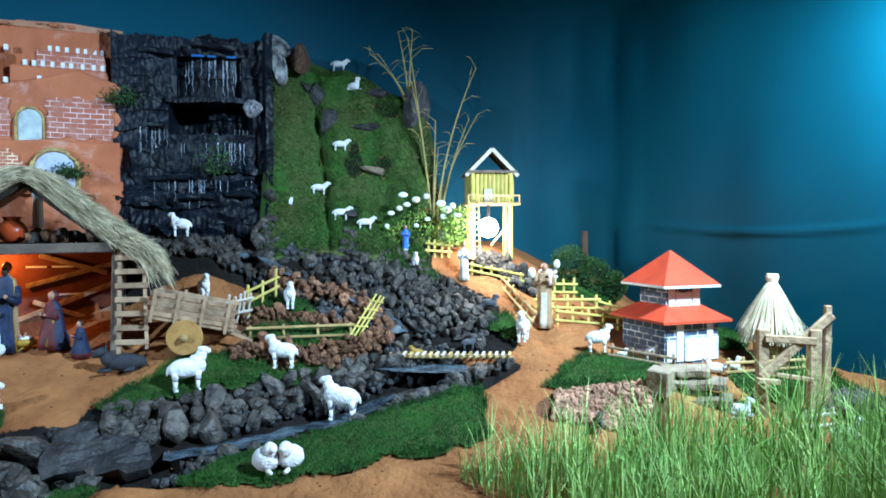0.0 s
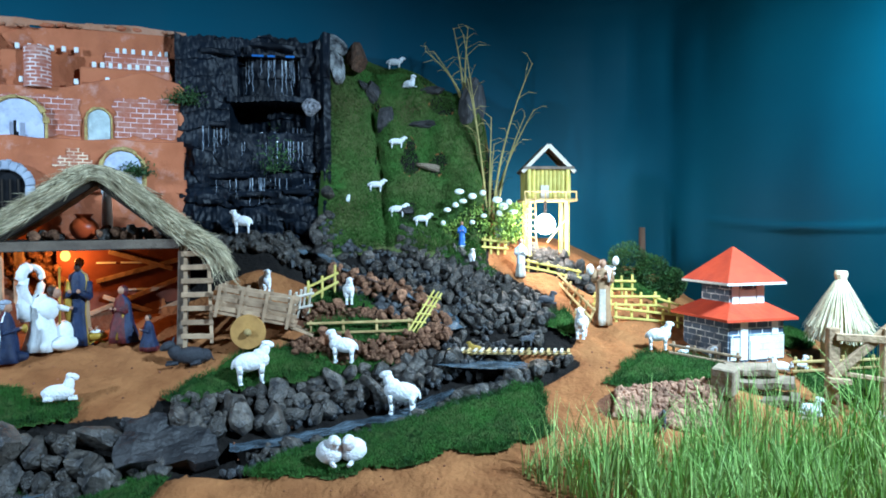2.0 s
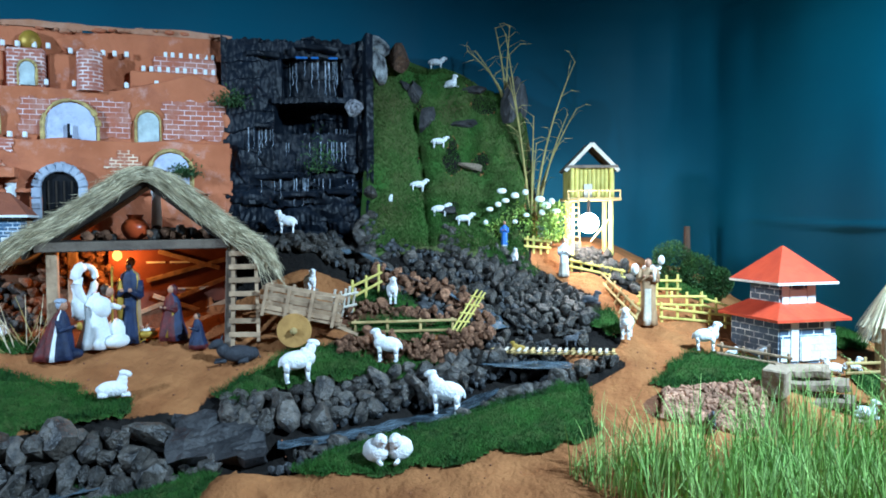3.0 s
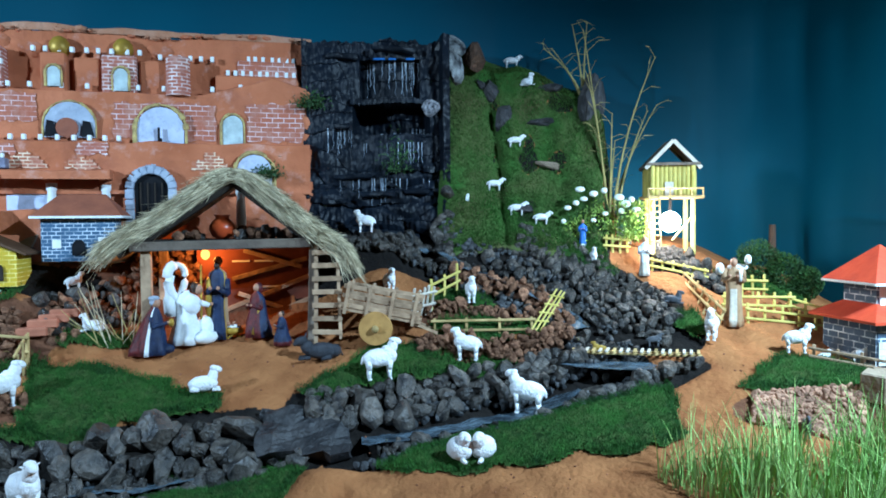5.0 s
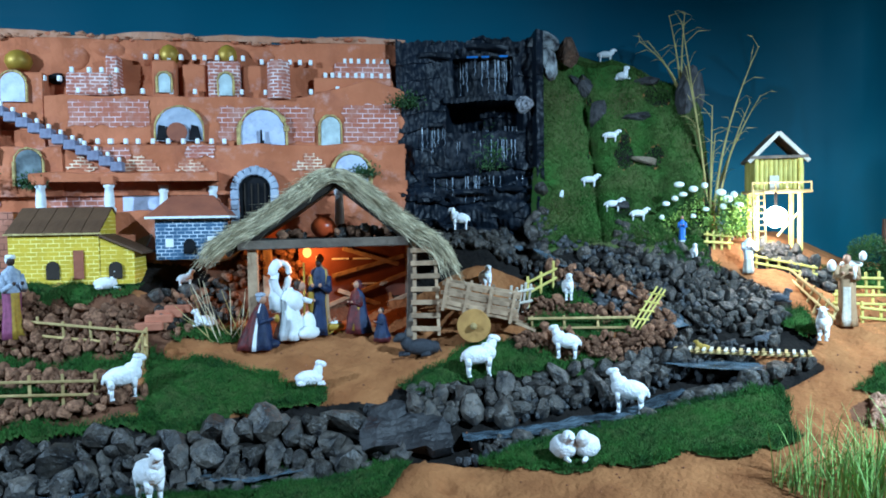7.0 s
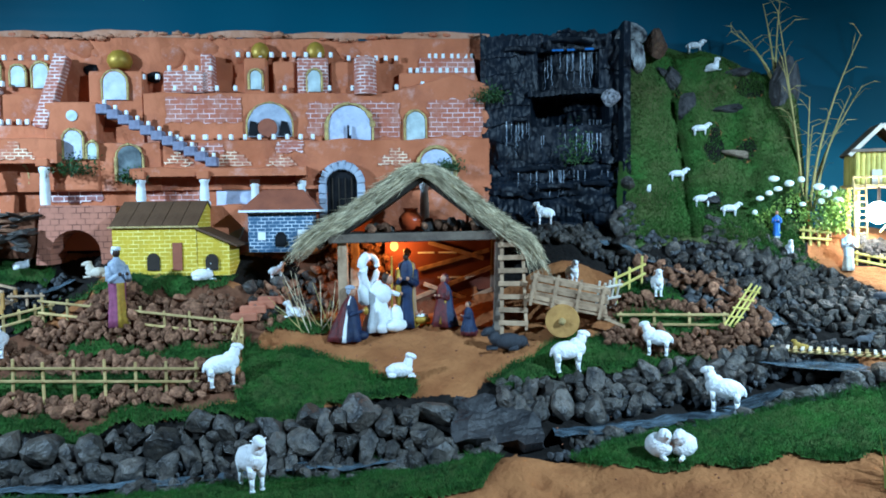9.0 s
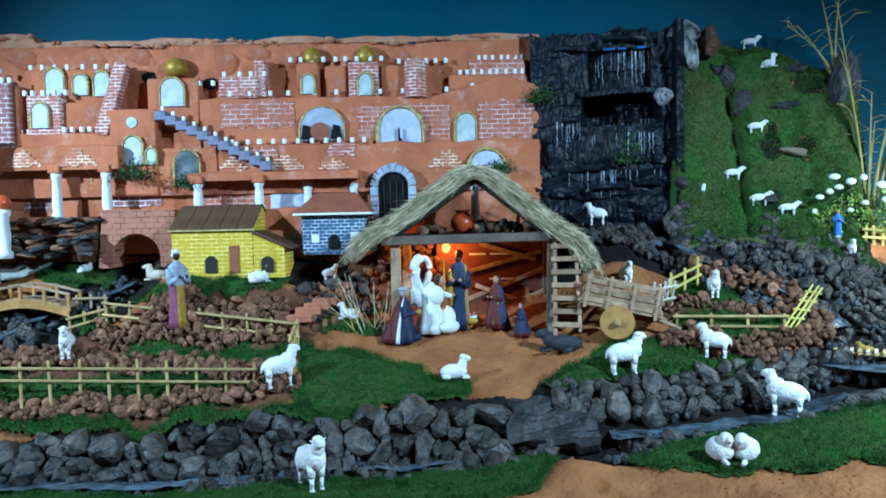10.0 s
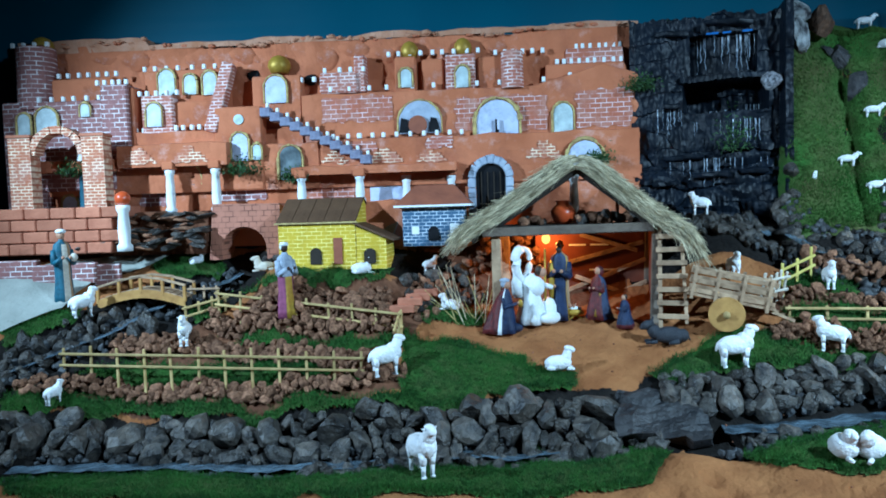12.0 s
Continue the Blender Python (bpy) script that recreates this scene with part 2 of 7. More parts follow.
ROBE_PURPLE = material("mauve_robe", (0.30, 0.075, 0.15), (0.20, 0.05, 0.10), 20, 0.55, 0.3, 60)
ROBE_BROWN = material("brown_robe", (0.26, 0.14, 0.07), (0.42, 0.27, 0.15), 6, 0.6, 0.3, 60)
ROBE_CREAM = material("cream_cloth", (0.66, 0.60, 0.50), (0.50, 0.44, 0.36), 20, 0.6, 0.3, 60)
ROBE_SKY = material("bright_blue_dress", (0.04, 0.18, 0.55), (0.03, 0.12, 0.40), 20, 0.5)
SKIN = material("painted_skin", (0.46, 0.25, 0.16), (0.36, 0.18, 0.11), 20, 0.5)
HAIR = material("dark_brown_hair_paint", (0.05, 0.025, 0.015), (0.03, 0.015, 0.01), 20, 0.5)
BULB = glowing("lit_white_bulb", (1.0, 0.98, 0.9), 60)
BULB_ORANGE = glowing("lit_orange_bulb", (1.0, 0.46, 0.09), 2.6)
BUSH = island_tone(material("pale_leaf", (0.30, 0.42, 0.08), (0.16, 0.28, 0.05), 20, 0.6), 0.4)
PETAL = material("white_petal", (0.82, 0.84, 0.78), (0.66, 0.70, 0.62), 60, 0.6)
DARKLEAF = island_tone(material("dark_leaf", (0.03, 0.09, 0.02), (0.02, 0.05, 0.015), 20, 0.6), 0.4)

CLOTH = material("teal_satin_cloth", (0.0, 0.070, 0.110), (0.0, 0.052, 0.088), 1.2, 0.6, 0.12, 7, spec=0.12)
CLOTH.node_tree.nodes["Principled BSDF"].inputs["Sheen Weight"].default_value = 0.0
# ---- ground shape: bearing round the stage's centre, then (distance, height) along it
STAGE = (-0.2, -0.05)
COLUMNS = (
    (-45, ((1.3, .70), (1.8, .84), (2.2, .93), (2.6, 1.02), (3.0, 1.06), (3.8, 1.08))),
    (-30, ((1.3, .70), (1.8, .84), (2.15, .93), (2.6, 1.04), (3.0, 1.07), (3.8, 1.09))),
    (-20, ((1.3, .70), (1.8, .86), (2.16, .94), (2.21, 1.03), (2.6, 1.075), (2.9, 1.14), (3.8, 1.15))),
    (-13, ((1.3, .70), (1.8, .86), (2.1, .95), (2.57, 1.13), (2.8, 1.23), (3.0, 1.30), (3.8, 1.30))),
    (-7, ((1.3, .70), (1.8, .85), (2.1, .94), (2.4, 1.08), (2.7, 1.295), (2.82, 1.40), (3.8, 1.45))),
    (-4, ((1.3, .69), (1.8, .84), (2.1, .93), (2.38, 1.07), (2.6, 1.24), (2.78, 1.40), (3.8, 1.45))),
    (-2.2, ((1.3, .68), (1.8, .84), (2.08, .92), (2.36, 1.07), (2.55, 1.22), (2.75, 1.42), (2.92, 1.93), (3.0, 1.98), (3.8, 1.98))),
    (4, ((1.3, .66), (1.8, .82), (1.95, .87), (2.25, .95), (2.40, 1.10), (2.73, 1.46), (2.82, 1.60), (2.96, 2.08), (3.05, 2.12), (3.8, 2.12))),
    (9, ((1.3, .66), (1.8, .80), (1.97, .86), (2.12, .91), (2.30, 1.05), (2.50, 1.22), (2.72, 1.45), (2.80, 1.58), (2.96, 2.15), (3.05, 2.2), (3.8, 2.2))),
    (10.5, ((1.3, .66), (1.8, .80), (1.97, .86), (2.12, .91), (2.30, 1.05), (2.50, 1.20), (2.75, 1.42), (3.8, 1.46))),
    (14, ((1.3, .66), (1.8, .79), (2.0, .84), (2.12, .94), (2.25, 1.03), (2.45, 1.17), (2.72, 1.43), (3.8, 1.46))),
    (20, ((1.3, .64), (1.8, .78), (2.02, .83), (2.12, .95), (2.42, 1.10), (2.6, 1.19), (2.72, 1.41), (3.8, 1.46))),
    (27, ((1.3, .64), (1.8, .76), (2.02, .81), (2.13, .95), (2.45, 1.085), (2.62, 1.13), (2.75, 1.40), (3.8, 1.45))),
    (33, ((1.3, .62), (1.8, .74), (2.03, .80), (2.16, .93), (2.48, 1.08), (2.66, 1.20), (2.78, 1.40), (3.8, 1.46))),
    (40, ((1.3, .60), (1.9, .77), (2.12, .81), (2.24, .92), (2.48, 1.08), (2.54, 1.14), (2.65, 1.28), (2.85, 1.40), (3.8, 1.48))),
    (46, ((1.3, .60), (2.0, .76), (2.24, .81), (2.36, .92), (2.60, 1.08), (2.70, 1.27), (2.9, 1.35), (3.1, 1.40), (3.3, 1.48), (3.8, 1.50))),
    (52, ((1.3, .60), (2.1, .75), (2.38, .81), (2.50, .93), (2.78, 1.10), (2.9, 1.22), (3.2, 1.39), (3.8, 1.5))),
    (60, ((1.3, .60), (2.3, .77), (2.56, .83), (2.68, .93), (2.82, 1.10), (2.95, 1.20), (3.3, 1.36), (3.8, 1.4))),
    (75, ((1.3, .60), (2.5, .78), (2.9, .88), (3.1, 1.10), (3.4, 1.25), (3.8, 1.3))),
)


def polar(x, y):
    return math.degrees(math.atan2(STAGE[0] - x, y - STAGE[1])), math.hypot(x - STAGE[0], y - STAGE[1])


def spot(a, r):
    return STAGE[0] - r * math.sin(radians(a)), STAGE[1] + r * math.cos(radians(a))


def along(rows, r):
    if r <= rows[0][0]:
        return rows[0][1]
    for (r0, z0), (r1, z1) in zip(rows, rows[1:]):
        if r <= r1:
            return z0 + (z1 - z0) * (r - r0) / (r1 - r0)
    return rows[-1][1]


def land(x, y):
    """Height of the bare ground."""
    a, r = polar(x, y)
    a = min(max(a, COLUMNS[0][0]), COLUMNS[-1][0] - .001)
    for (a0, c0), (a1, c1) in zip(COLUMNS, COLUMNS[1:]):
        if a < a1:
            f = (a - a0) / (a1 - a0)
            f = f * f * (3 - 2 * f)
            return along(c0, r) * (1 - f) + along(c1, r) * f
    return 1.0
LAWNS = (
    ((-0.70, 1.88), (-0.58, 1.92), (-0.45, 2.02), (-0.30, 2.10), (-0.14, 2.13), (-0.02, 2.15), (0.11, 2.17), (0.13, 1.99), (0.07, 1.90), (-0.12, 1.89), (-0.32, 1.83), (-0.47, 1.81), (-0.59, 1.82)),
    ((-0.97, 2.01), (-0.90, 2.11), (-0.82, 2.19), (-0.75, 2.23), (-0.67, 2.25), (-0.53, 2.23), (-0.40, 2.30), (-0.35, 2.28), (-0.49, 2.20), (-0.64, 2.15), (-0.78, 2.07), (-0.91, 1.99)),
    ((-1.76, 1.87), (-1.63, 1.93), (-1.45, 1.96), (-1.30, 1.92), (-1.15, 1.92), (-1.15, 1.87), (-1.26, 1.84), (-1.39, 1.75), (-1.58, 1.67), (-1.65, 1.69)),
    ((-2.73, 1.07), (-2.66, 1.14), (-2.50, 1.30), (-2.17, 1.46), (-1.84, 1.62), (-1.60, 1.71), (-1.58, 1.68), (-1.82, 1.59), (-2.14, 1.43), (-2.47, 1.27), (-2.69, 1.04)),
    ((-2.48, 0.92), (-2.21, 1.17), (-1.83, 1.34), (-1.49, 1.53), (-1.14, 1.75), (-0.92, 1.83), (-0.87, 1.79), (-0.88, 1.67), (-1.07, 1.56), (-1.61, 1.32), (-2.40, 0.88)),
    ((-2.63, 1.25), (-2.52, 1.42), (-2.27, 1.56), (-1.90, 1.70), (-1.79, 1.70), (-1.87, 1.66), (-2.21, 1.50), (-2.54, 1.33)),
    ((-2.38, 1.60), (-2.11, 1.72), (-1.79, 1.84), (-1.77, 1.81), (-2.08, 1.69), (-2.33, 1.62)),
    ((-2.49, 1.76), (-2.28, 1.84), (-2.15, 1.90), (-1.89, 2.00), (-1.87, 2.00), (-1.96, 1.93), (-2.13, 1.82), (-2.36, 1.80)),
    ((-1.75, 1.96), (-1.71, 2.04), (-1.58, 2.10), (-1.56, 2.06), (-1.69, 1.97)),
    ((-0.67, 2.43), (-0.58, 2.45), (-0.43, 2.45), (-0.43, 2.43), (-0.49, 2.41), (-0.62, 2.40)),
    ((-0.63, 2.34), (-0.49, 2.38), (-0.27, 2.41), (-0.26, 2.36), (-0.41, 2.34), (-0.60, 2.30)),
    ((0.30, 2.15), (0.37, 2.22), (0.44, 2.31), (0.57, 2.32), (0.68, 2.22), (0.67, 2.12), (0.59, 2.06), (0.44, 2.10)),
    ((0.87, 2.21), (1.01, 2.26), (1.18, 2.35), (1.18, 2.12), (1.18, 2.03), (1.03, 2.04), (0.88, 2.07)),
    ((0.17, 2.48), (0.23, 2.50), (0.27, 2.43), (0.20, 2.39), (0.16, 2.42)),
    ((-0.27, 2.64), (-0.17, 2.65), (-0.01, 2.62), (-0.02, 2.60), (-0.17, 2.62)),
    ((-2.92, 1.18), (-2.84, 1.29), (-2.77, 1.40), (-2.76, 1.32), (-2.85, 1.20), (-2.88, 1.16)),
    ((-2.77, 1.67), (-2.80, 1.79), (-2.70, 1.89), (-2.58, 1.88), (-2.55, 1.80), (-2.64, 1.73)),
    ((-2.51, 1.63), (-2.45, 1.72), (-2.42, 1.69), (-2.47, 1.61)),
    ((0.91, 2.52), (1.09, 2.71), (1.10, 2.59), (0.99, 2.41), (0.88, 2.39)),
    ((0.30, 2.76), (0.45, 2.80), (0.62, 2.72), (0.58, 2.66), (0.42, 2.70)),
)
STREAMS = (
    ((-0.72, 2.64), (-0.56, 2.55), (-0.38, 2.52), (-0.20, 2.47), (-0.12, 2.40), (-0.02, 2.28), (-0.14, 2.18), (-0.31, 2.13), (-0.49, 2.05), (-0.65, 1.97), (-0.77, 1.93)),
    ((-1.06, 1.80), (-1.29, 1.68), (-1.72, 1.46), (-2.18, 1.25), (-2.55, 0.96)),
    ((-2.49, 1.87), (-2.58, 1.68), (-2.64, 1.52), (-2.67, 1.36), (-2.73, 1.22), (-2.80, 1.11)),
)
BANKS = {
    "front_wall": ((-2.70, 0.93), (-2.47, 1.16), (-2.25, 1.29), (-1.78, 1.54), (-1.45, 1.65), (-1.23, 1.76), (-1.04, 1.84)),
    "near_row": ((-1.79, 1.39), (-1.56, 1.51), (-1.35, 1.63), (-1.14, 1.75), (-0.89, 1.87)),
    "mid_wall": ((-0.92, 1.97), (-0.72, 2.04), (-0.55, 2.12), (-0.39, 2.23), (-0.25, 2.27), (-0.15, 2.28)),
    "near_bank": ((-0.70, 1.93), (-0.52, 1.99), (-0.36, 2.05), (-0.14, 2.16), (-0.01, 2.18), (0.11, 2.22), (0.20, 2.28)),
    "upper_bank": ((-0.38, 2.63), (-0.25, 2.57), (-0.11, 2.53), (0.05, 2.465), (0.15, 2.42)),
    "upper_bank2": ((-0.34, 2.65), (-0.17, 2.62), (-0.01, 2.57), (0.13, 2.51)),
    "left_bank": ((-0.90, 2.56), (-0.67, 2.57), (-0.44, 2.52), (-0.28, 2.49), (-0.18, 2.43)),
    "pen_outer": ((-0.65, 2.25), (-0.47, 2.28), (-0.30, 2.32), (-0.19, 2.36), (-0.19, 2.43), (-0.28, 2.48), (-0.43, 2.50), (-0.59, 2.50)),
    "pen_inner": ((-0.65, 2.38), (-0.53, 2.40), (-0.34, 2.41), (-0.27, 2.44)),
    "terr_a": ((-2.72, 1.11), (-2.52, 1.31), (-2.19, 1.48), (-1.86, 1.65), (-1.68, 1.75)),
    "terr_b": ((-2.61, 1.38), (-2.42, 1.53), (-2.20, 1.62), (-1.98, 1.69), (-1.81, 1.73)),
    "terr_c": ((-2.43, 1.64), (-2.26, 1.69), (-2.12, 1.74), (-1.98, 1.81), (-1.78, 1.88)),
    "terr_d": ((-2.30, 1.745), (-2.09, 1.80), (-1.97, 1.86), (-1.84, 1.92)),
    "gravel": ((0.32, 2.06), (0.44, 2.03), (0.57, 2.00)),
    "tower_bank": ((0.12, 2.71), (0.24, 2.70), (0.36, 2.70)),
    "fall_foot": ((-1.12, 2.53), (-0.95, 2.60), (-0.80, 2.63), (-0.62, 2.66)),
    "right_end": ((1.09, 2.01), (1.17, 1.93)),
    "left_ditch": ((-2.79, 1.05), (-2.82, 1.14), (-2.76, 1.20), (-2.72, 1.36), (-2.59, 1.53)),
    "behind": ((-2.95, 1.98), (-2.85, 2.0), (-2.70, 2.02)),
    "right_front": ((0.64, 1.96), (0.77, 1.96)),
    "shore": ((-1.80, 1.98), (-1.72, 2.10), (-1.64, 2.21)),
}
PLAZA = ((-2.90, 1.17), (-3.12, 1.30), (-3.03, 1.53), (-2.89, 1.73), (-2.75, 1.77), (-2.78, 1.66), (-2.87, 1.52), (-2.80, 1.33))

# ---- mesh helpers
def finish(bm, name, mats, smooth=False):
    me = bpy.data.meshes.new(name)
    bm.normal_update()
    bm.to_mesh(me)
    bm.free()
    for m in mats if isinstance(mats, (list, tuple)) else [mats]:
        me.materials.append(m)
    if smooth:
        me.shade_smooth()
    return me


def raw(name, verts, faces, mats, smooth=False):
    me = bpy.data.meshes.new(name)
    me.from_pydata(verts, [], faces)
    for m in mats if isinstance(mats, (list, tuple)) else [mats]:
        me.materials.append(m)
    me.update()
    if smooth:
        me.shade_smooth()
    return me


def thing(name, m, label, category, group="", kind=""):
    ob = new(name)
    ob.empty_display_size = 0.05
    ob.matrix_basis = m
    return tagged(ob, label, category, group, kind)


def part(name, bm, mats, parent, label="", m=None, smooth=False):
    ob = new(name, bm if isinstance(bm, bpy.types.Mesh) else finish(bm, name, mats, smooth))
    ob.parent = parent
    if m is not None:
        ob.matrix_basis = m
    return tagged(ob, label)


def box(bm, size, m=None, bevel=0.0, mat=0):
    g = bmesh.ops.create_cube(bm, size=1, matrix=(m or Matrix()) @ Matrix.Diagonal((*size, 1)))
    faces = {f for v in g["verts"] for f in v.link_faces}
    for f in faces:
        f.material_index = mat
    if bevel:
        bmesh.ops.bevel(bm, geom=list({e for v in g["verts"] for e in v.link_edges}), offset=bevel, segments=1, affect="EDGES")
    return bm


def rod(bm, a, b, r0, r1=None, seg=8, mat=0):
    a, b = Vector(a), Vector(b)
    d = b - a
    m = Matrix.Translation((a + b) / 2) @ d.to_track_quat("Z", "Y").to_matrix().to_4x4()
    g = bmesh.ops.create_cone(bm, cap_ends=True, segments=seg, radius1=r0, radius2=r0 if r1 is None else r1, depth=d.length, matrix=m)
    for f in {f for v in g["verts"] for f in v.link_faces}:
        f.material_index = mat
    return bm


def plank(bm, a, b, w, h, up=(0, 0, 1), bevel=0.0, mat=0):
    """A board from a to b, w across, h along up."""
    a, b = Vector(a), Vector(b)
    x = (b - a).normalized()
    y = Vector(up).cross(x).normalized()
    z = x.cross(y)
    m = Matrix((x, y, z)).transposed().to_4x4()
    m.translation = (a + b) / 2
    return box(bm, ((b - a).length, w, h), m, bevel, mat)


def ball(bm, m, sub=2, mat=0, rough=0.0, freq=8.0):
    g = bmesh.ops.create_icosphere(bm, subdivisions=sub, radius=1, matrix=Matrix())
    for v in g["verts"]:
        k = 1 + rough * noise.noise(v.co * freq * 0.2 + m.translation * 40)
        v.co = m @ (v.co * k)
    for f in {f for v in g["verts"] for f in v.link_faces}:
        f.material_index = mat
    return bm


def tube(bm, pts, r, seg=6, mat=0):
    """One bent, tapering tube through points."""
    rings = []
    for i, p in enumerate(pts):
        d = (pts[min(i + 1, len(pts) - 1)] - pts[max(i - 1, 0)]).normalized()
        q = d.to_track_quat("Z", "Y").to_matrix()
        k = r * (1 - 0.5 * i / len(pts))
        rings.append([bm.verts.new(p + q @ Vector((k * math.cos(math.tau * j / seg), k * math.sin(math.tau * j / seg), 0))) for j in range(seg)])
    for a, b in zip(rings, rings[1:]):
        for j in range(seg):
            bm.faces.new((a[j], a[(j + 1) % seg], b[(j + 1) % seg], b[j])).material_index = mat
    bm.faces.new(rings[0][::-1])
    bm.faces.new(rings[-1])
    return bm


def oval(x, y, z, a, b, c, rx=0, ry=0, rz=0):
    return pose(x, y, z, rx, ry, rz) @ Matrix.Diagonal((a, b, c, 1))


def lathe(bm, prof, seg=16, mat=0, m=None):
    """Turns (radius, height) pairs round z."""
    m = m or Matrix()
    rings = [[bm.verts.new(m @ Vector((r * math.cos(i * math.tau / seg), r * math.sin(i * math.tau / seg), z))) for i in range(seg)] for r, z in prof]
    for a, b in zip(rings, rings[1:]):
        for i in range(seg):
            bm.faces.new((a[i], a[(i + 1) % seg], b[(i + 1) % seg], b[i])).material_index = mat
    bm.faces.new(rings[0][::-1]).material_index = mat
    bm.faces.new(rings[-1]).material_index = mat
    return bm


def prism(bm, outline, y0, y1, mat=0):
    """An (x, z) outline drawn out from y0 to y1."""
    a = [bm.verts.new((x, y0, z)) for x, z in outline]
    b = [bm.verts.new((x, y1, z)) for x, z in outline]
    k = len(a)
    for f in (a, b[::-1]):
        bm.faces.new(f).material_index = mat
    for i in range(k):
        bm.faces.new((a[i], b[i], b[(i + 1) % k], a[(i + 1) % k])).material_index = mat
    bmesh.ops.recalc_face_normals(bm, faces=bm.faces)
    return bm


def arch_line(w, h, k=10, pointed=False):
    """Outline of an arched opening, foot at z 0."""
    r = w / 2
    pts = [(-r, 0), (r, 0)]
    for i in range(k + 1):
        a = math.pi * i / k
        zz = math.sin(a) * r * (1.25 if pointed else 1)
        pts.append((r * math.cos(a), h - r * (1.25 if pointed else 1) + zz))
    return pts


def near_line(x, y, line):
    """Distance to a line of points."""
    best = 9.0
    for (ax, ay), (bx, by) in zip(line, line[1:]):
        dx, dy = bx - ax, by - ay
        t = max(0, min(1, ((x - ax) * dx + (y - ay) * dy) / (dx * dx + dy * dy + 1e-9)))
        best = min(best, math.hypot(x - ax - t * dx, y - ay - t * dy))
    return best


def inside(x, y, poly):
    hit = False
    for (ax, ay), (bx, by) in zip(poly, poly[1:] + poly[:1]):
        if (ay > y) != (by > y) and x < (bx - ax) * (y - ay) / (by - ay) + ax:
            hit = not hit
    return hit


HOLLOWS = ((-.80, 1.76, .03, .07), (-.74, 1.73, -.028, .022), (-.69, 1.70, -.026, .02), (-.82, 1.66, -.018, .018), (-.62, 1.74, -.012, .03), (-1.05, 2.0, -.010, .025), (-1.2, 2.05, -.008, .03), (-.95, 2.05, -.009, .02), (.18, 2.12, -.010, .03), (.25, 2.22, .010, .04), (.15, 1.98, -.012, .03))


def ground(x, y):
    """Height of the ground with its stream beds and small bumps."""
    z = land(x, y)
    for line in STREAMS:
        d = near_line(x, y, line)
        if d < 0.2:
            z -= 0.032 * math.exp(-(d / 0.072) ** 2)
    for fx, fy, h, w in HOLLOWS:
        d = math.hypot(x - fx, y - fy)
        if d < 3 * w:
            z += h * math.exp(-(d / w) ** 2)
    return z + 0.006 * noise.noise((x * 14, y * 14, 0)) + 0.003 * noise.noise((x * 40, y * 40, 3))


def facing(x, y, turn=0.0, lift=0.0):
    """A pose on the ground whose -y side looks at the viewers; turn: degrees to the left."""
    return pose(x, y, ground(x, y) + lift, 0, 0, polar(x, y)[0] + turn)

# ---- the setting: ground, cloth, room
def hill_share(a, r):
    """1 on the mossy hill, 0 off it."""
    fa = min(1, max(0, (a + 3.3) / .8)) * min(1, max(0, (10.2 - a) / .6))
    return fa * min(1, max(0, (r - 2.66 + 0.02 * noise.noise((a * .5, r * 9, 0))) / .02))


def surface(x, y):
    """A place on the ground's skin, with the hill's ledges and hollows."""
    z = ground(x, y)
    a, r = polar(x, y)
    k = hill_share(a, r)
    if k > 0:
        rough = .35 if a > 5.9 else 1.0
        k *= min(1, max(0, (3.06 - r) / .04))
        r += k * rough * (0.030 * noise.noise((a * .38, z * 6.5, 3)) + 0.014 * noise.noise((a * 1.1, z * 19, 4)) + 0.010 * math.sin(z * 34 + 2.2 * noise.noise((a * .5, z * 3, 6))))
        r += k * 0.030 * math.exp(-((a - 5.5 - 2.2 * (z - 1.85)) / .32) ** 2)
        z += k * (0.022 * noise.noise((x * 7, y * 7, 5)) + 0.010 * noise.noise((x * 17, y * 17, 9)))
        x, y = spot(a, r)
    return Vector((x, y, z))


# the last two strips blacken the ground for shade by the toy houses
DARK_BANKS = [(BANKS[n], w) for n, w in (("front_wall", .085), ("near_row", .035), ("mid_wall", .065), ("near_bank", .035), ("upper_bank", .09), ("upper_bank2", .055), ("left_bank", .05), ("left_ditch", .06), ("tower_bank", .045), ("right_end", .06))] + [(((-1.95, 2.05), (-1.76, 2.13)), .06), (((-2.42, 1.86), (-2.56, 1.76)), .05)]
BROWN_BANKS = [(BANKS[n], w) for n, w in (("pen_outer", .035), ("pen_inner", .025), ("terr_a", .035), ("terr_b", .05), ("terr_c", .05), ("terr_d", .06), ("shore", .065), ("gravel", .045))]
BEARINGS = [-52 + .25 * i for i in range(513)]
RANGES = [1.15 + .0125 * i for i in range(124)] + [2.70 + .004 * i for i in range(80)] + [3.03 + .03 * i for i in range(15)]
nr = len(RANGES)
verts, faces, soil = [], [], []
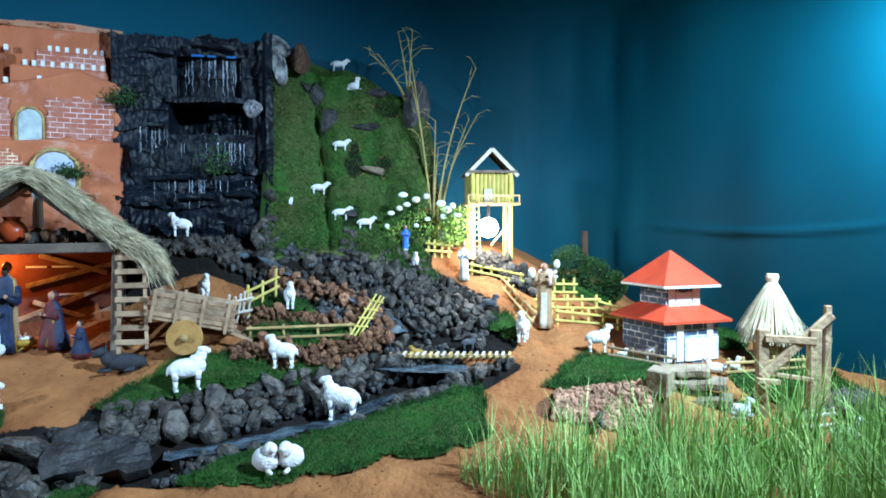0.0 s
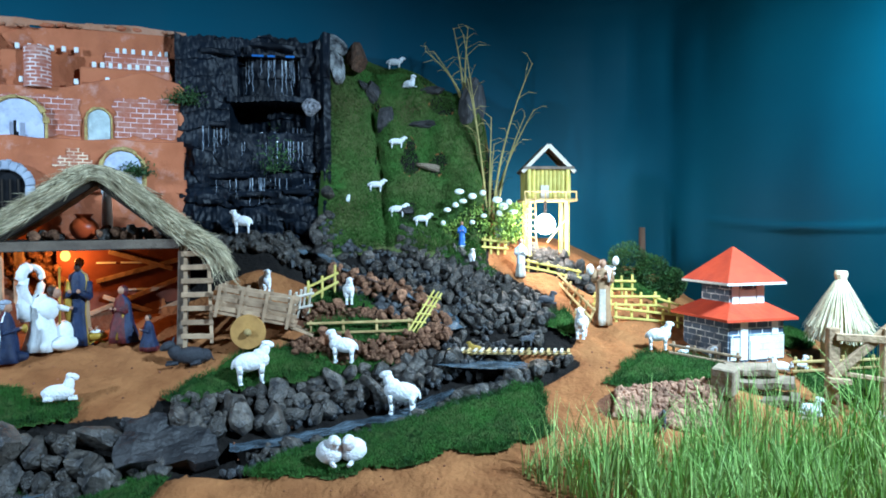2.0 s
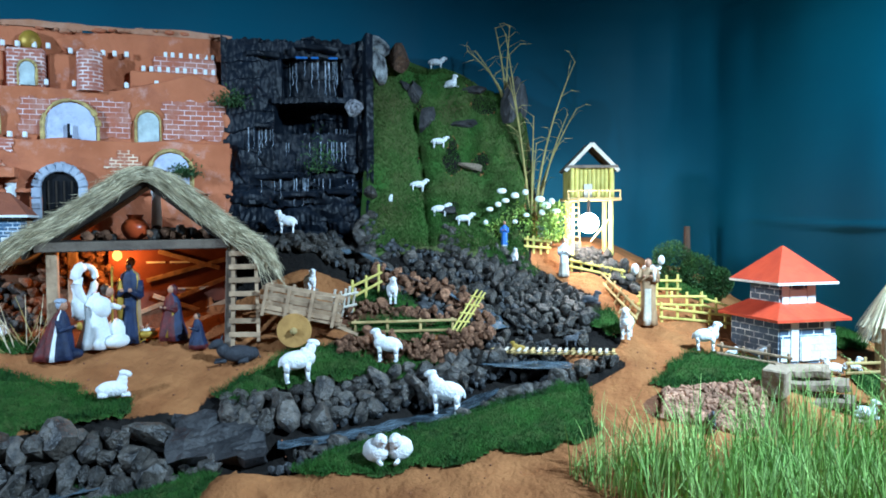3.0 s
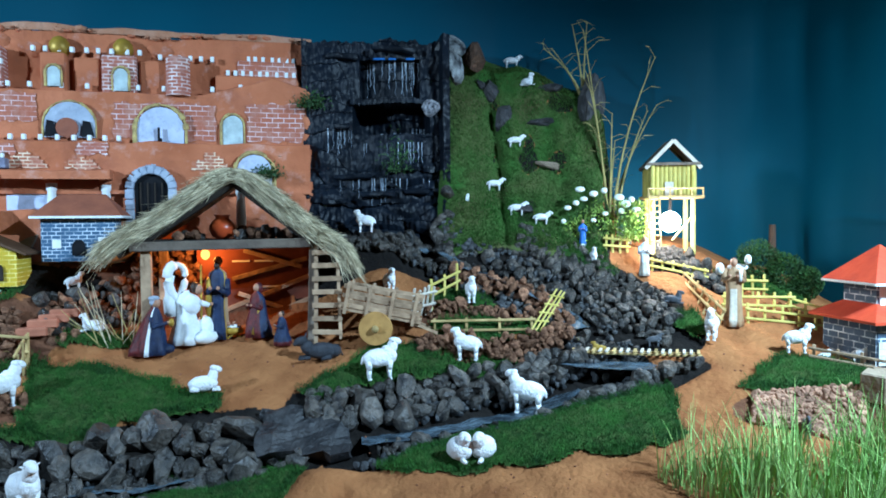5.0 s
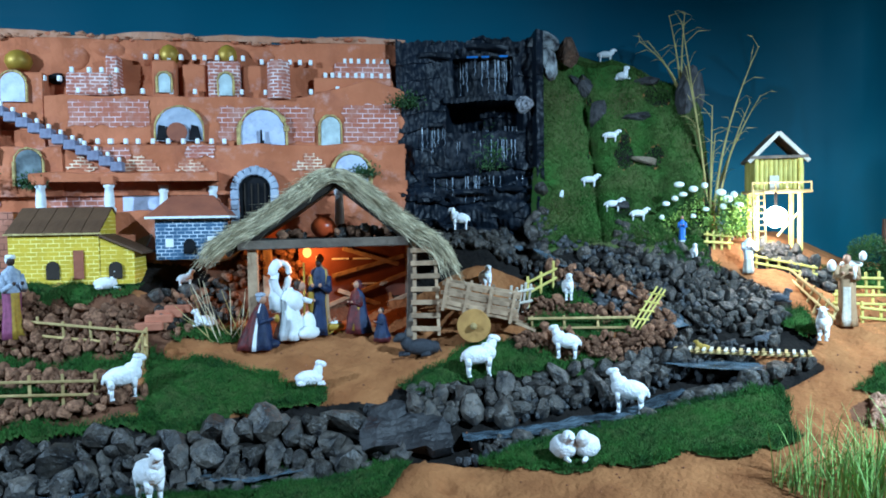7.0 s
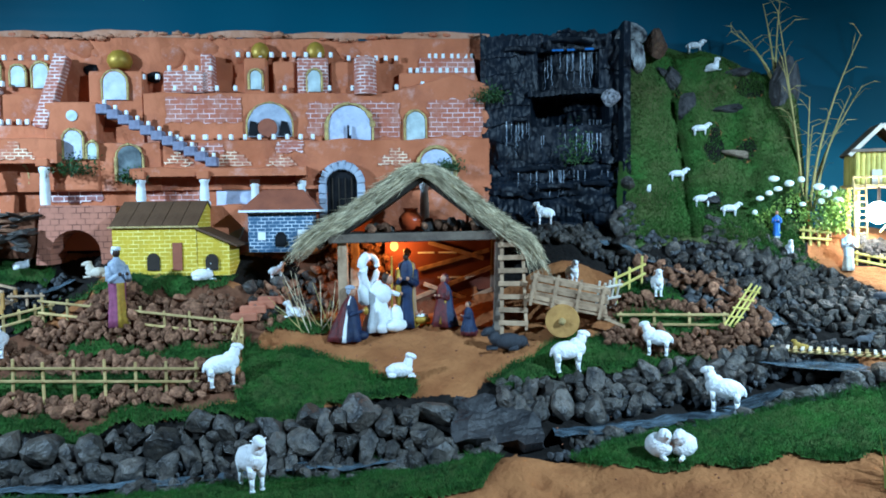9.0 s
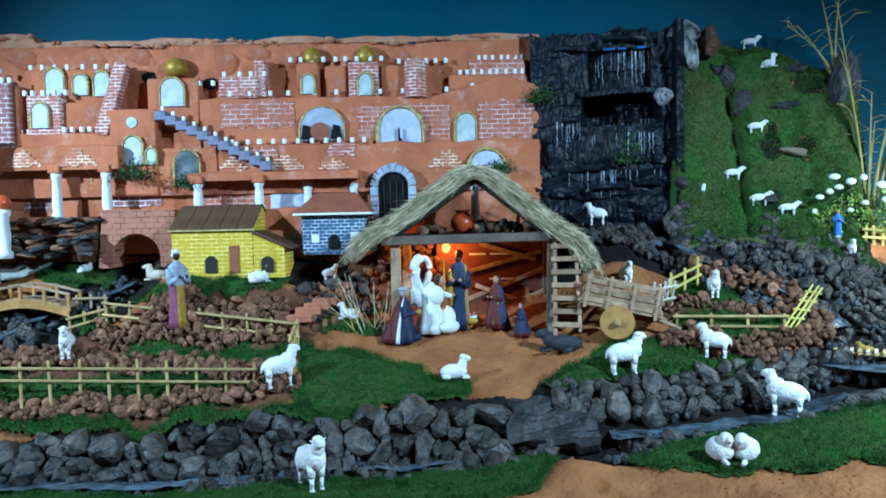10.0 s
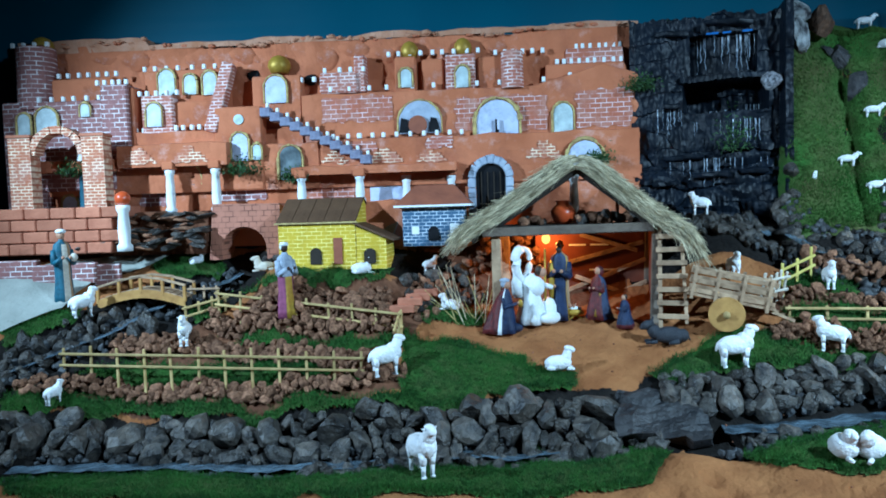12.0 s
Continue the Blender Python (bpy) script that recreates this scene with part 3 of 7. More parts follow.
for i, a in enumerate(BEARINGS):
    for j, r in enumerate(RANGES):
        x, y = spot(a, r)
        p = surface(x, y)
        # dark also paints the shade of stone gaps; STREAMS[2] is widened for shadow
        dark = max([0] + [1 - (near_line(x, y, l) - w) / .02 for l, w in DARK_BANKS + [(STREAMS[0], .085), (STREAMS[1], .065), (STREAMS[2], .11)]])
        brown = max([0] + [1 - (near_line(x, y, l) - w) / .02 for l, w in BROWN_BANKS])
        if 8 < a < 21 and r > 2.62:
            dark = 1
        if 21 < a < 38 and r > 2.60:
            brown = 1
        moss = hill_share(a, r)
        if moss > 0 and a < 5.6:
            moss *= 1 - .75 * min(1, max(0, (noise.noise((a * .55, p.z * 9, 8)) - .18) * 4))
        elif moss == 0:
            p.z -= .016 * min(1, dark) + .006 * min(1, brown)
        verts.append(p)
        soil += [moss, max(min(1, dark), .9 * (0 < moss < .6)), min(1, brown), 1]
for i in range(len(BEARINGS) - 1):
    for j in range(nr - 1):
        faces.append((i * nr + j, (i + 1) * nr + j, (i + 1) * nr + j + 1, i * nr + j + 1))


def blended_ground():
    """Sand, moss, brown earth and wet earth, the last blackened for shade between stones, crumbling into one another
    along ragged edges.
    """
    m = material("sandy_slope", (0.38, 0.155, 0.058), (0.24, 0.088, 0.032), 9, 0.95, 0.9, 55, spec=0.1)
    washed(m, (0.20, 0.075, 0.03), 5, 0.52, 0.72)
    nt = m.node_tree
    n, l = nt.nodes, nt.links
    b = n["Principled BSDF"]
    at, sp, tc, no = n.new("ShaderNodeAttribute"), n.new("ShaderNodeSeparateColor"), n.new("ShaderNodeTexCoord"), n.new("ShaderNodeTexNoise")
    at.attribute_name = "soil"
    l.new(at.outputs["Color"], sp.inputs["Color"])
    no.inputs["Scale"].default_value, no.inputs["Detail"].default_value = 55, 6
    l.new(tc.outputs["Object"], no.inputs["Vector"])
    out = b.inputs["Base Color"].links[0].from_socket
    for channel, c0, c1, scale in (("Blue", (0.17, 0.072, 0.038), (0.085, 0.035, 0.02), 18), ("Green", (0.018, 0.015, 0.013), (0.008, 0.007, 0.0065), 18), ("Red", (0.036, 0.110, 0.022), (0.085, 0.080, 0.032), 6)):
        tone, ramp, add, edge, mix = n.new("ShaderNodeTexNoise"), n.new("ShaderNodeValToRGB"), n.new("ShaderNodeMath"), n.new("ShaderNodeMapRange"), n.new("ShaderNodeMix")
        tone.inputs["Scale"].default_value, tone.inputs["Detail"].default_value = scale, 6
        l.new(tc.outputs["Object"], tone.inputs["Vector"])
        ramp.color_ramp.elements[0].position, ramp.color_ramp.elements[1].position = 0.32, 0.70
        ramp.color_ramp.elements[0].color, ramp.color_ramp.elements[1].color = (*c0, 1), (*c1, 1)
        l.new(tone.outputs["Fac"], ramp.inputs["Fac"])
        add.operation = "ADD"
        l.new(sp.outputs[channel], add.inputs[0])
        l.new(no.outputs["Fac"], add.inputs[1])
        edge.inputs["From Min"].default_value, edge.inputs["From Max"].default_value = 0.92, 1.06
        l.new(add.outputs["Value"], edge.inputs["Value"])
        mix.data_type = "RGBA"
        l.new(edge.outputs["Result"], mix.inputs["Factor"])
        l.new(out, mix.inputs["A"])
        l.new(ramp.outputs["Color"], mix.inputs["B"])
        out = mix.outputs["Result"]
    l.new(out, b.inputs["Base Color"])
    return m


me = raw("ground", verts, faces, blended_ground(), True)
me.attributes.new("soil", "FLOAT_COLOR", "POINT").data.foreach_set("color", soil)
tagged(new("ground", me), "orange sandy slope with a mossy hill and stony stream beds", "ground", kind="structure")

CLOTH_LINE = ((-4.6, 0.2), (-3.75, 1.53), (-1.30, 2.83), (-0.5, 3.12), (0.40, 3.24), (0.58, 3.22), (0.72, 3.12), (0.82, 2.97), (1.30, 2.13), (2.1, 0.6))
verts, faces, rows = [], [], 230
for (ax, ay), (bx, by) in zip(CLOTH_LINE, CLOTH_LINE[1:]):
    k = max(4, int(math.hypot(bx - ax, by - ay) / 0.03))
    nx, ny = (by - ay), -(bx - ax)
    ln = math.hypot(nx, ny)
    for i in range(k):
        f = i / k
        for j in range(rows + 1):
            x, y, z = ax + (bx - ax) * f, ay + (by - ay) * f, 0.4 + 2.9 * j / rows
            edge = math.sin(math.pi * min(1, max(0, f)))
            w = 0.018 * noise.noise((x * 3.2, y * 3.2, z * 0.7)) + 0.008 * math.sin(z * 9 + 3 * noise.noise((x * 1.4, y * 1.4, z)))
            w += 0.004 * noise.noise((x * .7, y * .7, z * 24)) * min(1, max(0, z - 1.6))
            if x > 0.8:
                w += 0.009 * math.exp(-((z - 1.50 + 0.03 * math.sin(f * 3)) / 0.010) ** 2)
            w *= 0.5 + 0.5 * edge
            verts.append((x + nx / ln * w, y + ny / ln * w, z))
cols = len(verts) // (rows + 1)
for i in range(cols - 1):
    for j in range(rows):
        q = i * (rows + 1) + j
        faces.append((q, q + rows + 1, q + rows + 2, q + 1))
backdrop = tagged(new("backdrop", raw("backdrop", verts, faces, CLOTH, True)), "hanging teal satin cloth behind the crib", "backdrop", kind="structure")
mod = backdrop.modifiers.new("thick", "SOLIDIFY")
mod.thickness = 0.004

for name, size, at in (("floor", (12, 10, 0.1), (-1, 0, -0.05)), ("ceiling", (12, 10, 0.1), (-1, 0, 3.5)), ("wall_south", (12, 0.1, 3.5), (-1, -3.5, 1.75)),
                       ("wall_west", (0.1, 10, 3.5), (-6.5, 0, 1.75)), ("wall_east", (0.1, 10, 3.5), (4.5, 0, 1.75)), ("wall_north", (12, 0.1, 3.5), (-1, 4.6, 1.75))):
    bm = box(bmesh.new(), size)
    tagged(new(name, finish(bm, name, FLOOR)), "plain dark " + name.split("_")[0] + " of the room", name.split("_")[0], kind="structure").location = at

# ---- waterfall cliff
def cliff_r(a, z):
    """How far off the cliff's face stands, in wet layers broken into blocks."""
    r = 2.875 - 0.010 * (z < 1.62)
    r -= 0.06 * max(0, 1 - (z - 1.38) / 0.24)
    zz = z + .030 * noise.noise((a * .22, z * 2, 2)) + .012 * noise.noise((a * .9, z * 3, 9))
    layer = math.floor(zz / .068)
    f = zz / .068 - layer
    bold = min(1, max(.25, (1.80 - z) / .15))
    r += bold * (0.030 * noise.noise((layer * 3.7, a * .12, 1)) + 0.012 * (f - .5) ** 2)
    far, centres = noise.voronoi((a * .30 + layer * 3.1, z * 9, layer * .7))
    r += bold * (0.026 * noise.noise(centres[0] * 3.1) - 0.016 * min(1, (far[1] - far[0]) * 3))
    r += 0.036 * noise.noise((a * .35, z * 4, 1)) + 0.014 * noise.noise((a * 1.3, z * 12, 2)) + 0.005 * noise.noise((a * 3.5, z * 34, 2))
    if 10.4 < a < 16.4 and 1.835 < z < 1.945:
        r += 0.13 * min(1, (a - 10.4) / .5, (16.4 - a) / .5)
    if 11.2 < a < 15.8 and 1.975 < z < 2.12:
        r += 0.05
    if 10.4 < a < 16.6 and 1.945 < z < 1.97:
        r -= 0.022
    if a < 9.7:
        r -= 0.05 * min(1, (9.7 - a) / .3)
    return r


na, nz = 220, 170
verts, faces = [], []
for i in range(na + 1):
    a = 8.85 + 11.4 * i / na
    for j in range(nz + 1):
        z = 1.36 + (0.83 + 0.035 * noise.noise((a * .7, 0, 4)) + .012 * noise.noise((a * 3, 0, 4))) * j / nz
        verts.append((*spot(a, cliff_r(a, z)), z))
    verts.append((*spot(a, 3.15), 2.20))
for i in range(na):
    for j in range(nz + 1):
        q = i * (nz + 2) + j
        faces.append((q, q + nz + 2, q + nz + 3, q + 1))
cliff = thing("waterfall_cliff", Matrix(), "tall dark wet rock face with thin trickles of water", "waterfall")
part("rock_face", raw("rock_face", verts, faces, CLIFF), None, cliff)
rng = random.Random(4)
# curtains of trickles: bearings, top and lowest end, count
for a0, a1, z1, z0, count in ((11.3, 15.7, 2.118, 1.99, 26), (16.5, 18.3, 1.85, 1.73, 11), (12.3, 14.3, 1.85, 1.70, 12), (10.9, 12.0, 1.865, 1.64, 10), (10.9, 16.0, 1.80, 1.70, 12), (10.5, 17.5, 1.66, 1.56, 16)):
    for k in range(count):
        bm = bmesh.new()
        da, end = rng.uniform(a0, a1), z1 + (z0 - z1) * rng.uniform(.35, 1.1)
        pts = [Vector((*spot(da + 0.06 * math.sin(n * 1.7 + k) * n / 8, cliff_r(da, z1 - .01) - 0.006 - .004 * n / 8), z1 + (end - z1) * n / 8)) for n in range(9)]
        tube(bm, pts, rng.choice((.0008, .0011, .0015, .0024)), 5)
        part("water_trickle", bm, FALLW, cliff, "thin falling water")
BLUECH = material("blue_water_channel", (0.03, 0.16, 0.45), (0.02, 0.10, 0.3), 20, 0.2)
for a, w in ((14.3, .045), (13.3, .03), (11.9, .035)):
    part("water_lip", box(bmesh.new(), (w, 0.01, 0.008), pose(*spot(a, 2.85), 2.117, 0, 0, a), .002), BLUECH, cliff, "blue channel lip where the water spills")
for a, z, w in ((13.4, 1.957, .13), (12.0, 1.952, .09), (15.4, 1.962, .09), (17.6, 1.86, .09), (12.6, 1.70, .12), (16.5, 1.665, .14), (11.5, 1.61, .10), (14.6, 1.60, .13), (17.8, 1.57, .10), (13.2, 2.15, .16), (17.2, 2.13, .12)):
    bm = box(bmesh.new(), (w, .05, .020), None, .004)
    bmesh.ops.subdivide_edges(bm, edges=bm.edges[:], cuts=3, use_grid_fill=True)
    for v in bm.verts:
        v.co += Vector((.012 * noise.noise(v.co * 30 + Vector((a, z, 0))), .014 * noise.noise(v.co * 25 + Vector((z, a, 0))), .007 * noise.noise(v.co * 30 + Vector((0, a, z)))))
    part("rock_ledge", bm, CLIFF, cliff, "", pose(*spot(a, cliff_r(a, z - .02) - .004), z, rng.uniform(-6, 6), rng.uniform(-5, 5), a))

# ---- clay castle: u runs left along its front, v stands out towards the viewers, w is the height
CASTLE = Matrix.Translation((-1.24, 2.68, 0)) @ Matrix.Rotation(math.atan2(0.435, 0.9), 4, "Z")
castle = thing("clay_castle", CASTLE, "tiered terracotta clay castle city with painted windows", "castle")


def cp(u, v, w):
    """Castle coordinates into its object's x, y, z (x runs right, -y is outwards)."""
    return Vector((-u, -v, w))


def tier(name, u0, u1, w0, w1, v, back=-0.02, bumps=0.006, mat=CLAY, top=None):
    """One uneven stretch of clay wall with a ledge on top."""
    nu, nw = max(2, int((u1 - u0) / 0.02)), max(2, int((w1 - w0) / 0.03))
    vs, fs = [], []
    for i in range(nu + 1):
        u = u0 + (u1 - u0) * i / nu
        wt = w1 + (top(u) if top else 0) + 0.008 * noise.noise((u * 9, v * 50, 1))
        for j in range(nw + 1):
            w = w0 + (wt - w0) * j / nw
            d = bumps * noise.noise((u * 7, w * 7, v * 30)) + 0.35 * bumps * noise.noise((u * 22, w * 22, v * 30))
            vs.append(cp(u, v + d, w))
        vs.append(cp(u, v - 0.012, wt + 0.004))
        vs.append(cp(u, back, wt + 0.004))
    k = nw + 3
    for i in range(nu):
        for j in range(k - 1):
            fs.append((i * k + j, i * k + j + 1, (i + 1) * k + j + 1, (i + 1) * k + j))
    for i in (0, nu):
        fs.append(tuple(i * k + j for j in range(k)) + ())
        vs.append(cp(u0 if i == 0 else u1, back, w0))
        fs[-1] = fs[-1] + (len(vs) - 1,)
    me = raw(name, vs, fs, mat)
    return part(name, me, None, castle)


tier("top_wall", -0.06, 2.44, 1.9, 2.185, 0.0, -0.10, 0.018, CLAY, lambda u: 0.02 * noise.noise((u * 3, 0, 0)) + 0.03 * (u > 1.9))
tier("top_crust", -0.07, 2.45, 2.186, 2.194, 0.004, -0.11, 0.012, CLAY_PALE, lambda u: 0.02 * noise.noise((u * 4, 0, 3)) + 0.03 * (u > 1.9) + 0.012)
rng = random.Random(77)
for k in range(150):
    u = rng.uniform(-.06, 2.44)
    w = 2.185 + 0.02 * noise.noise((u * 3, 0, 0)) + 0.03 * (u > 1.9) + .012 * rng.random()
    bm = ball(bmesh.new(), oval(0, 0, 0, rng.uniform(.008, .026), .014, rng.uniform(.005, .013)), 1, 0, .5, 9)
    part("crumb", bm, rng.choice((CLAY, CLAY_PALE, CLAY_PALE)), castle, "", Matrix.Translation(cp(u, rng.uniform(-.03, .012), w)))
tier("upper_wall", -0.06, 1.25, 1.75, 1.965, 0.06, 0.0, 0.012, CLAY, lambda u: 0.07 * max(0, 1 - abs(u - 0.08) / 0.25))
tier("upper_wall", 1.25, 2.2, 1.75, 1.84, 0.07, 0.0, 0.012)
tier("middle_wall", -0.05, 1.18, 1.60, 1.782, 0.10, 0.0, 0.012)
tier("middle_wall", 1.18, 1.40, 1.60, 1.775, 0.11, 0.0, 0.012)
tier("middle_wall", 1.40, 2.35, 1.60, 1.84, 0.11, 0.0, 0.012)
tier("lower_wall", -0.06, 2.46, 1.38, 1.645, 0.085, 0.0, 0.012)
tier("arcade_lintel", 0.64, 1.27, 1.648, 1.676, 0.175, 0.0, 0.012)
tier("arcade_lintel", 1.52, 1.96, 1.700, 1.785, 0.175, 0.0, 0.012)
tier("arcade_lintel", 1.96, 2.30, 1.69, 1.735, 0.165, 0.0, 0.012)
tier("foot_ledge", 1.60, 2.42, 1.36, 1.520, 0.19, 0.0, 0.02, BROWN_EARTH)
tier("foot_ledge", 0.60, 1.26, 1.36, 1.540, 0.185, 0.0, 0.012)
vs, fs = [], []
for i in range(41):
    w = 1.38 + .81 * i / 40
    out = .10 - .045 * min(1, max(0, (w - 1.74) / .05)) - .06 * min(1, max(0, (w - 1.98) / .10))
    edge = .028 * noise.noise((w * 7, 0, 3)) + .014 * noise.noise((w * 21, 0, 5)) - .05 * max(0, (w - 2.0) / .2)
    for q in range(9):
        f = q / 8
        vs.append(cp(.03 - (.10 + edge) * f, out - .10 * f ** 4 + .010 * noise.noise((w * 11, f * 3, 2)), w))
    vs.append(cp(-.05, -.2, w))
for i in range(40):
    for q in range(9):
        p = i * 10 + q
        fs.append((p, p + 10, p + 11, p + 1))
part("end_mass", raw("end_mass", vs, fs, CLAY, True), None, castle)
# towers and turrets: centre u, half-width, foot, top, front, surface
for u, hw, w0, w1, v, mat in ((1.09, .085, 1.97, 2.05, .055, WHITEB), (1.015, .022, 1.97, 2.115, .055, WHITEB), (0.835, .042, 1.96, 2.10, .05, CLAY), (0.62, .058, 1.96, 2.10, .055, WHITEB),
                              (0.73, .045, 1.95, 2.09, .03, CLAY), (0.14, .15, 1.97, 2.048, .028, CLAY), (0.10, .11, 2.04, 2.108, .014, PINKB), (0.505, .05, 1.95, 2.09, .03, CLAY), (1.35, .10, 1.83, 2.05, .05, CLAY), (1.72, .17, 1.9, 2.09, .05, CLAY), (1.82, .065, 1.83, 1.985, .10, WHITEB), (1.68, .085, 1.83, 1.96, .08, CLAY),
                              (1.98, .055, 1.70, 2.03, .13, GREYB), (2.14, .13, 1.9, 2.07, .07, CLAY), (2.16, .16, 1.62, 1.975, .12, GREYB), (2.37, .09, 1.5, 1.98, .11, GREYB), (1.93, .02, 1.7, 2.02, .11, CLAY), (1.49, .095, 1.60, 1.925, .12, CLAY)):
    bm = bmesh.new()
    box(bm, (2 * hw, v + 0.02, w1 - w0), None, 0.006)
    part("tower", bm, mat, castle, "", Matrix.Translation(cp(u, v / 2 - 0.005, (w0 + w1) / 2)))
for u, r, w0, w1, mat in ((0.42, .042, 1.96, 2.10, WHITEB), (2.34, .075, 1.95, 2.20, GREYB)):
    bm = lathe(bmesh.new(), ((r * 1.05, w0), (r, (w0 + w1) / 2), (r, w1)), 20)
    part("round_turret", bm, mat, castle, "", Matrix.Translation(cp(u, 0.05, 0)))
bm = bmesh.new()
plank(bm, cp(1.60, .11, 1.83), cp(1.53, .07, 2.10), 0.05, 0.05, (0, -1, 0), .004)
part("buttress", bm, WHITEB, castle, "sloping brick buttress")
for u, w, r in ((0.82, 2.115, .036), (0.61, 2.118, .036), (1.345, 2.085, .046), (2.33, 2.205, .045)):
    bm = lathe(bmesh.new(), ((r * .75, -.02), (r, 0.004), (r * .92, .025), (r * .6, .042), (r * .15, .05)), 18)
    part("dome", bm, GOLD, castle, "small gold painted dome", Matrix.Translation(cp(u, 0.02, w)), True)
# brick patterns painted on the clay, each following the wall's bumps
def painted_patch(u0, u1, w0, w1, v, mat, bumps=0.012, heap=False):
    nu, nw = max(3, int((u1 - u0) / .012)), max(3, int((w1 - w0) / .012))
    vs, fs = [], []
    for i in range(nu + 1):
        for j in range(nw + 1):
            u, w = u0 + (u1 - u0) * i / nu, w0 + (w1 - w0) * j / nw
            eu, ew = abs(2 * i / nu - 1) ** 3, abs(2 * j / nw - 1) ** 3
            u += eu * .016 * noise.noise((w * 38, u * 9, 3))
            w += ew * .014 * noise.noise((u * 38, w * 9, 8))
            d = bumps * noise.noise((u * 7, w * 7, v * 30)) + 0.35 * bumps * noise.noise((u * 22, w * 22, v * 30))
            vs.append(cp(u, v + d + .0035, w))
    for i in range(nu):
        for j in range(nw):
            q = i * (nw + 1) + j
            if heap and abs(2 * (i + .5) / nu - 1) > 1.15 - (j + .5) / nw + .25 * noise.noise((i * .9, j * .9, u0)):
                continue
            fs.append((q, q + 1, q + nw + 2, q + nw + 1))
    return part("brick_panel", raw("brick_panel", vs, fs, mat), None, castle)


for u0, u1, w0, w1, v, mat in ((.89, 1.17, 1.855, 1.955, .06, PINKB), (.29, .64, 1.80, 1.93, .06, PINKB), (-.03, .18, 1.80, 1.94, .06, PINKB), (.24, .37, 1.685, 1.75, .10, REDB), (.68, .81, 1.685, 1.735, .10, REDB),
                               (.85, .99, 1.69, 1.745, .10, REDB), (1.07, 1.17, 1.695, 1.745, .10, REDB), (1.60, 1.74, 1.712, 1.778, .175, REDB), (.655, .76, 1.735, 1.782, .10, WHITEB), (.95, 1.10, 1.735, 1.775, .10, PINKB),
                               (1.04, 1.24, 1.55, 1.64, .085, PINKB), (.69, .79, 1.585, 1.64, .085, WHITEB), (1.80, 1.92, 1.55, 1.64, .085, GREYB), (1.40, 1.58, 1.56, 1.64, .085, GREYB), (1.80, 1.94, 1.712, 1.775, .175, REDB)):
    painted_patch(u0, u1, w0, w1, v, mat, 0.012, mat is REDB)


def window(u, w, wide, tall, v, pane, rim=GOLDRIM, rw=0.012, label="painted arched window with a gilt rim", pointed=False):
    ob = part("window", prism(bmesh.new(), arch_line(wide, tall, 12, pointed), -0.010, 0.012), pane, castle, label, Matrix.Translation(cp(u, v, w)))
    bm = bmesh.new()
    pts = arch_line(wide + rw, tall + rw / 2, 14, pointed)[1:] + [(-(wide + rw) / 2, 0)]
    pts = [(x + .0022 * noise.noise((x * 90, z * 90, u * 9)), z + .0022 * noise.noise((z * 90, x * 90, w * 9))) for x, z in pts]
    for (x0, z0), (x1, z1) in zip(pts, pts[1:]):
        rod(bm, (x0, -0.0095, z0), (x1, -0.0095, z1), rw / 2 * (.85 + .8 * noise.noise((x0 * 120, z0 * 120, u * 7))), None, 6)
    part("window_rim", bm, rim, ob)
    return ob


for u, w, wide, tall, v, pane in ((1.83, 1.862, .056, .090, .105, PANE), (1.795, 1.992, .064, .098, .055, PANEG), (1.698, 1.990, .048, .076, .055, PANEG), (1.617, 1.985, .052, .090, .055, PANEG), (1.352, 1.942, .082, .104, .055, PANE),
                                  (1.482, 1.715, .062, .105, .125, PANE), (1.547, 1.715, .030, .064, .125, PANEG), (1.415, 1.717, .030, .058, .125, PANEG), (1.288, 1.635, .085, .130, .112, PANEDIM), (.832, 1.980, .042, .070, .055, PANEG), (.613, 1.970, .046, .080, .06, PANEG),
                                  (.482, 1.778, .160, .138, .063, PANE), (.230, 1.782, .072, .110, .063, PANEG), (.155, 1.62, .125, .125, .105, PANE), (2.10, 1.91, .035, .05, .125, PANEG), (2.261, 1.845, .085, .105, .125, PANEG), (2.356, 1.845, .05, .085, .125, PANEG),
                                  (1.700, 1.63, .085, .075, .099, PANEDIM), (2.20, 1.50, .06, .10, .10, PANE)):
    window(u, w, wide, tall, v, pane, rw=0.016 if wide > .1 else 0.011)
window(.783, 1.800, .165, .125, .064, STONEG, rw=.008, label="wide painted archway with a grey scene")
bm = lathe(bmesh.new(), ((.036, -.006), (.036, .006)), 20, 0, pose(0, 0, 0, 90, 0, 0))
part("round_disc", bm, ROOF_RUST, castle, "round red painted disc in the archway", Matrix.Translation(cp(.790, .078, 1.832)))
bm = lathe(bmesh.new(), ((.020, -.006), (.020, .006)), 16, 0, pose(0, 0, 0, 90, 0, 0))
part("round_window", bm, PANEG, castle, "", Matrix.Translation(cp(1.485, .123, 1.875)))
bm = box(box(bmesh.new(), (.008, .006, .06)), (.014, .006, .024), pose(0.004, 0, -.02))
part("painted_shape", bm, PANED, castle, "small dark painted upright shape", Matrix.Translation(cp(.487, .087, 1.81)))
gate = window(.513, 1.47, .112, .205, .103, PANED, STONEG, .030, "tall dark gateway with a grey stone surround")
for k in range(4):
    part("gate_bar", rod(bmesh.new(), (-.036 + .024 * k, -.015, 0), (-.036 + .024 * k, -.015, .17), .003, None, 6), DARKWOOD, gate)
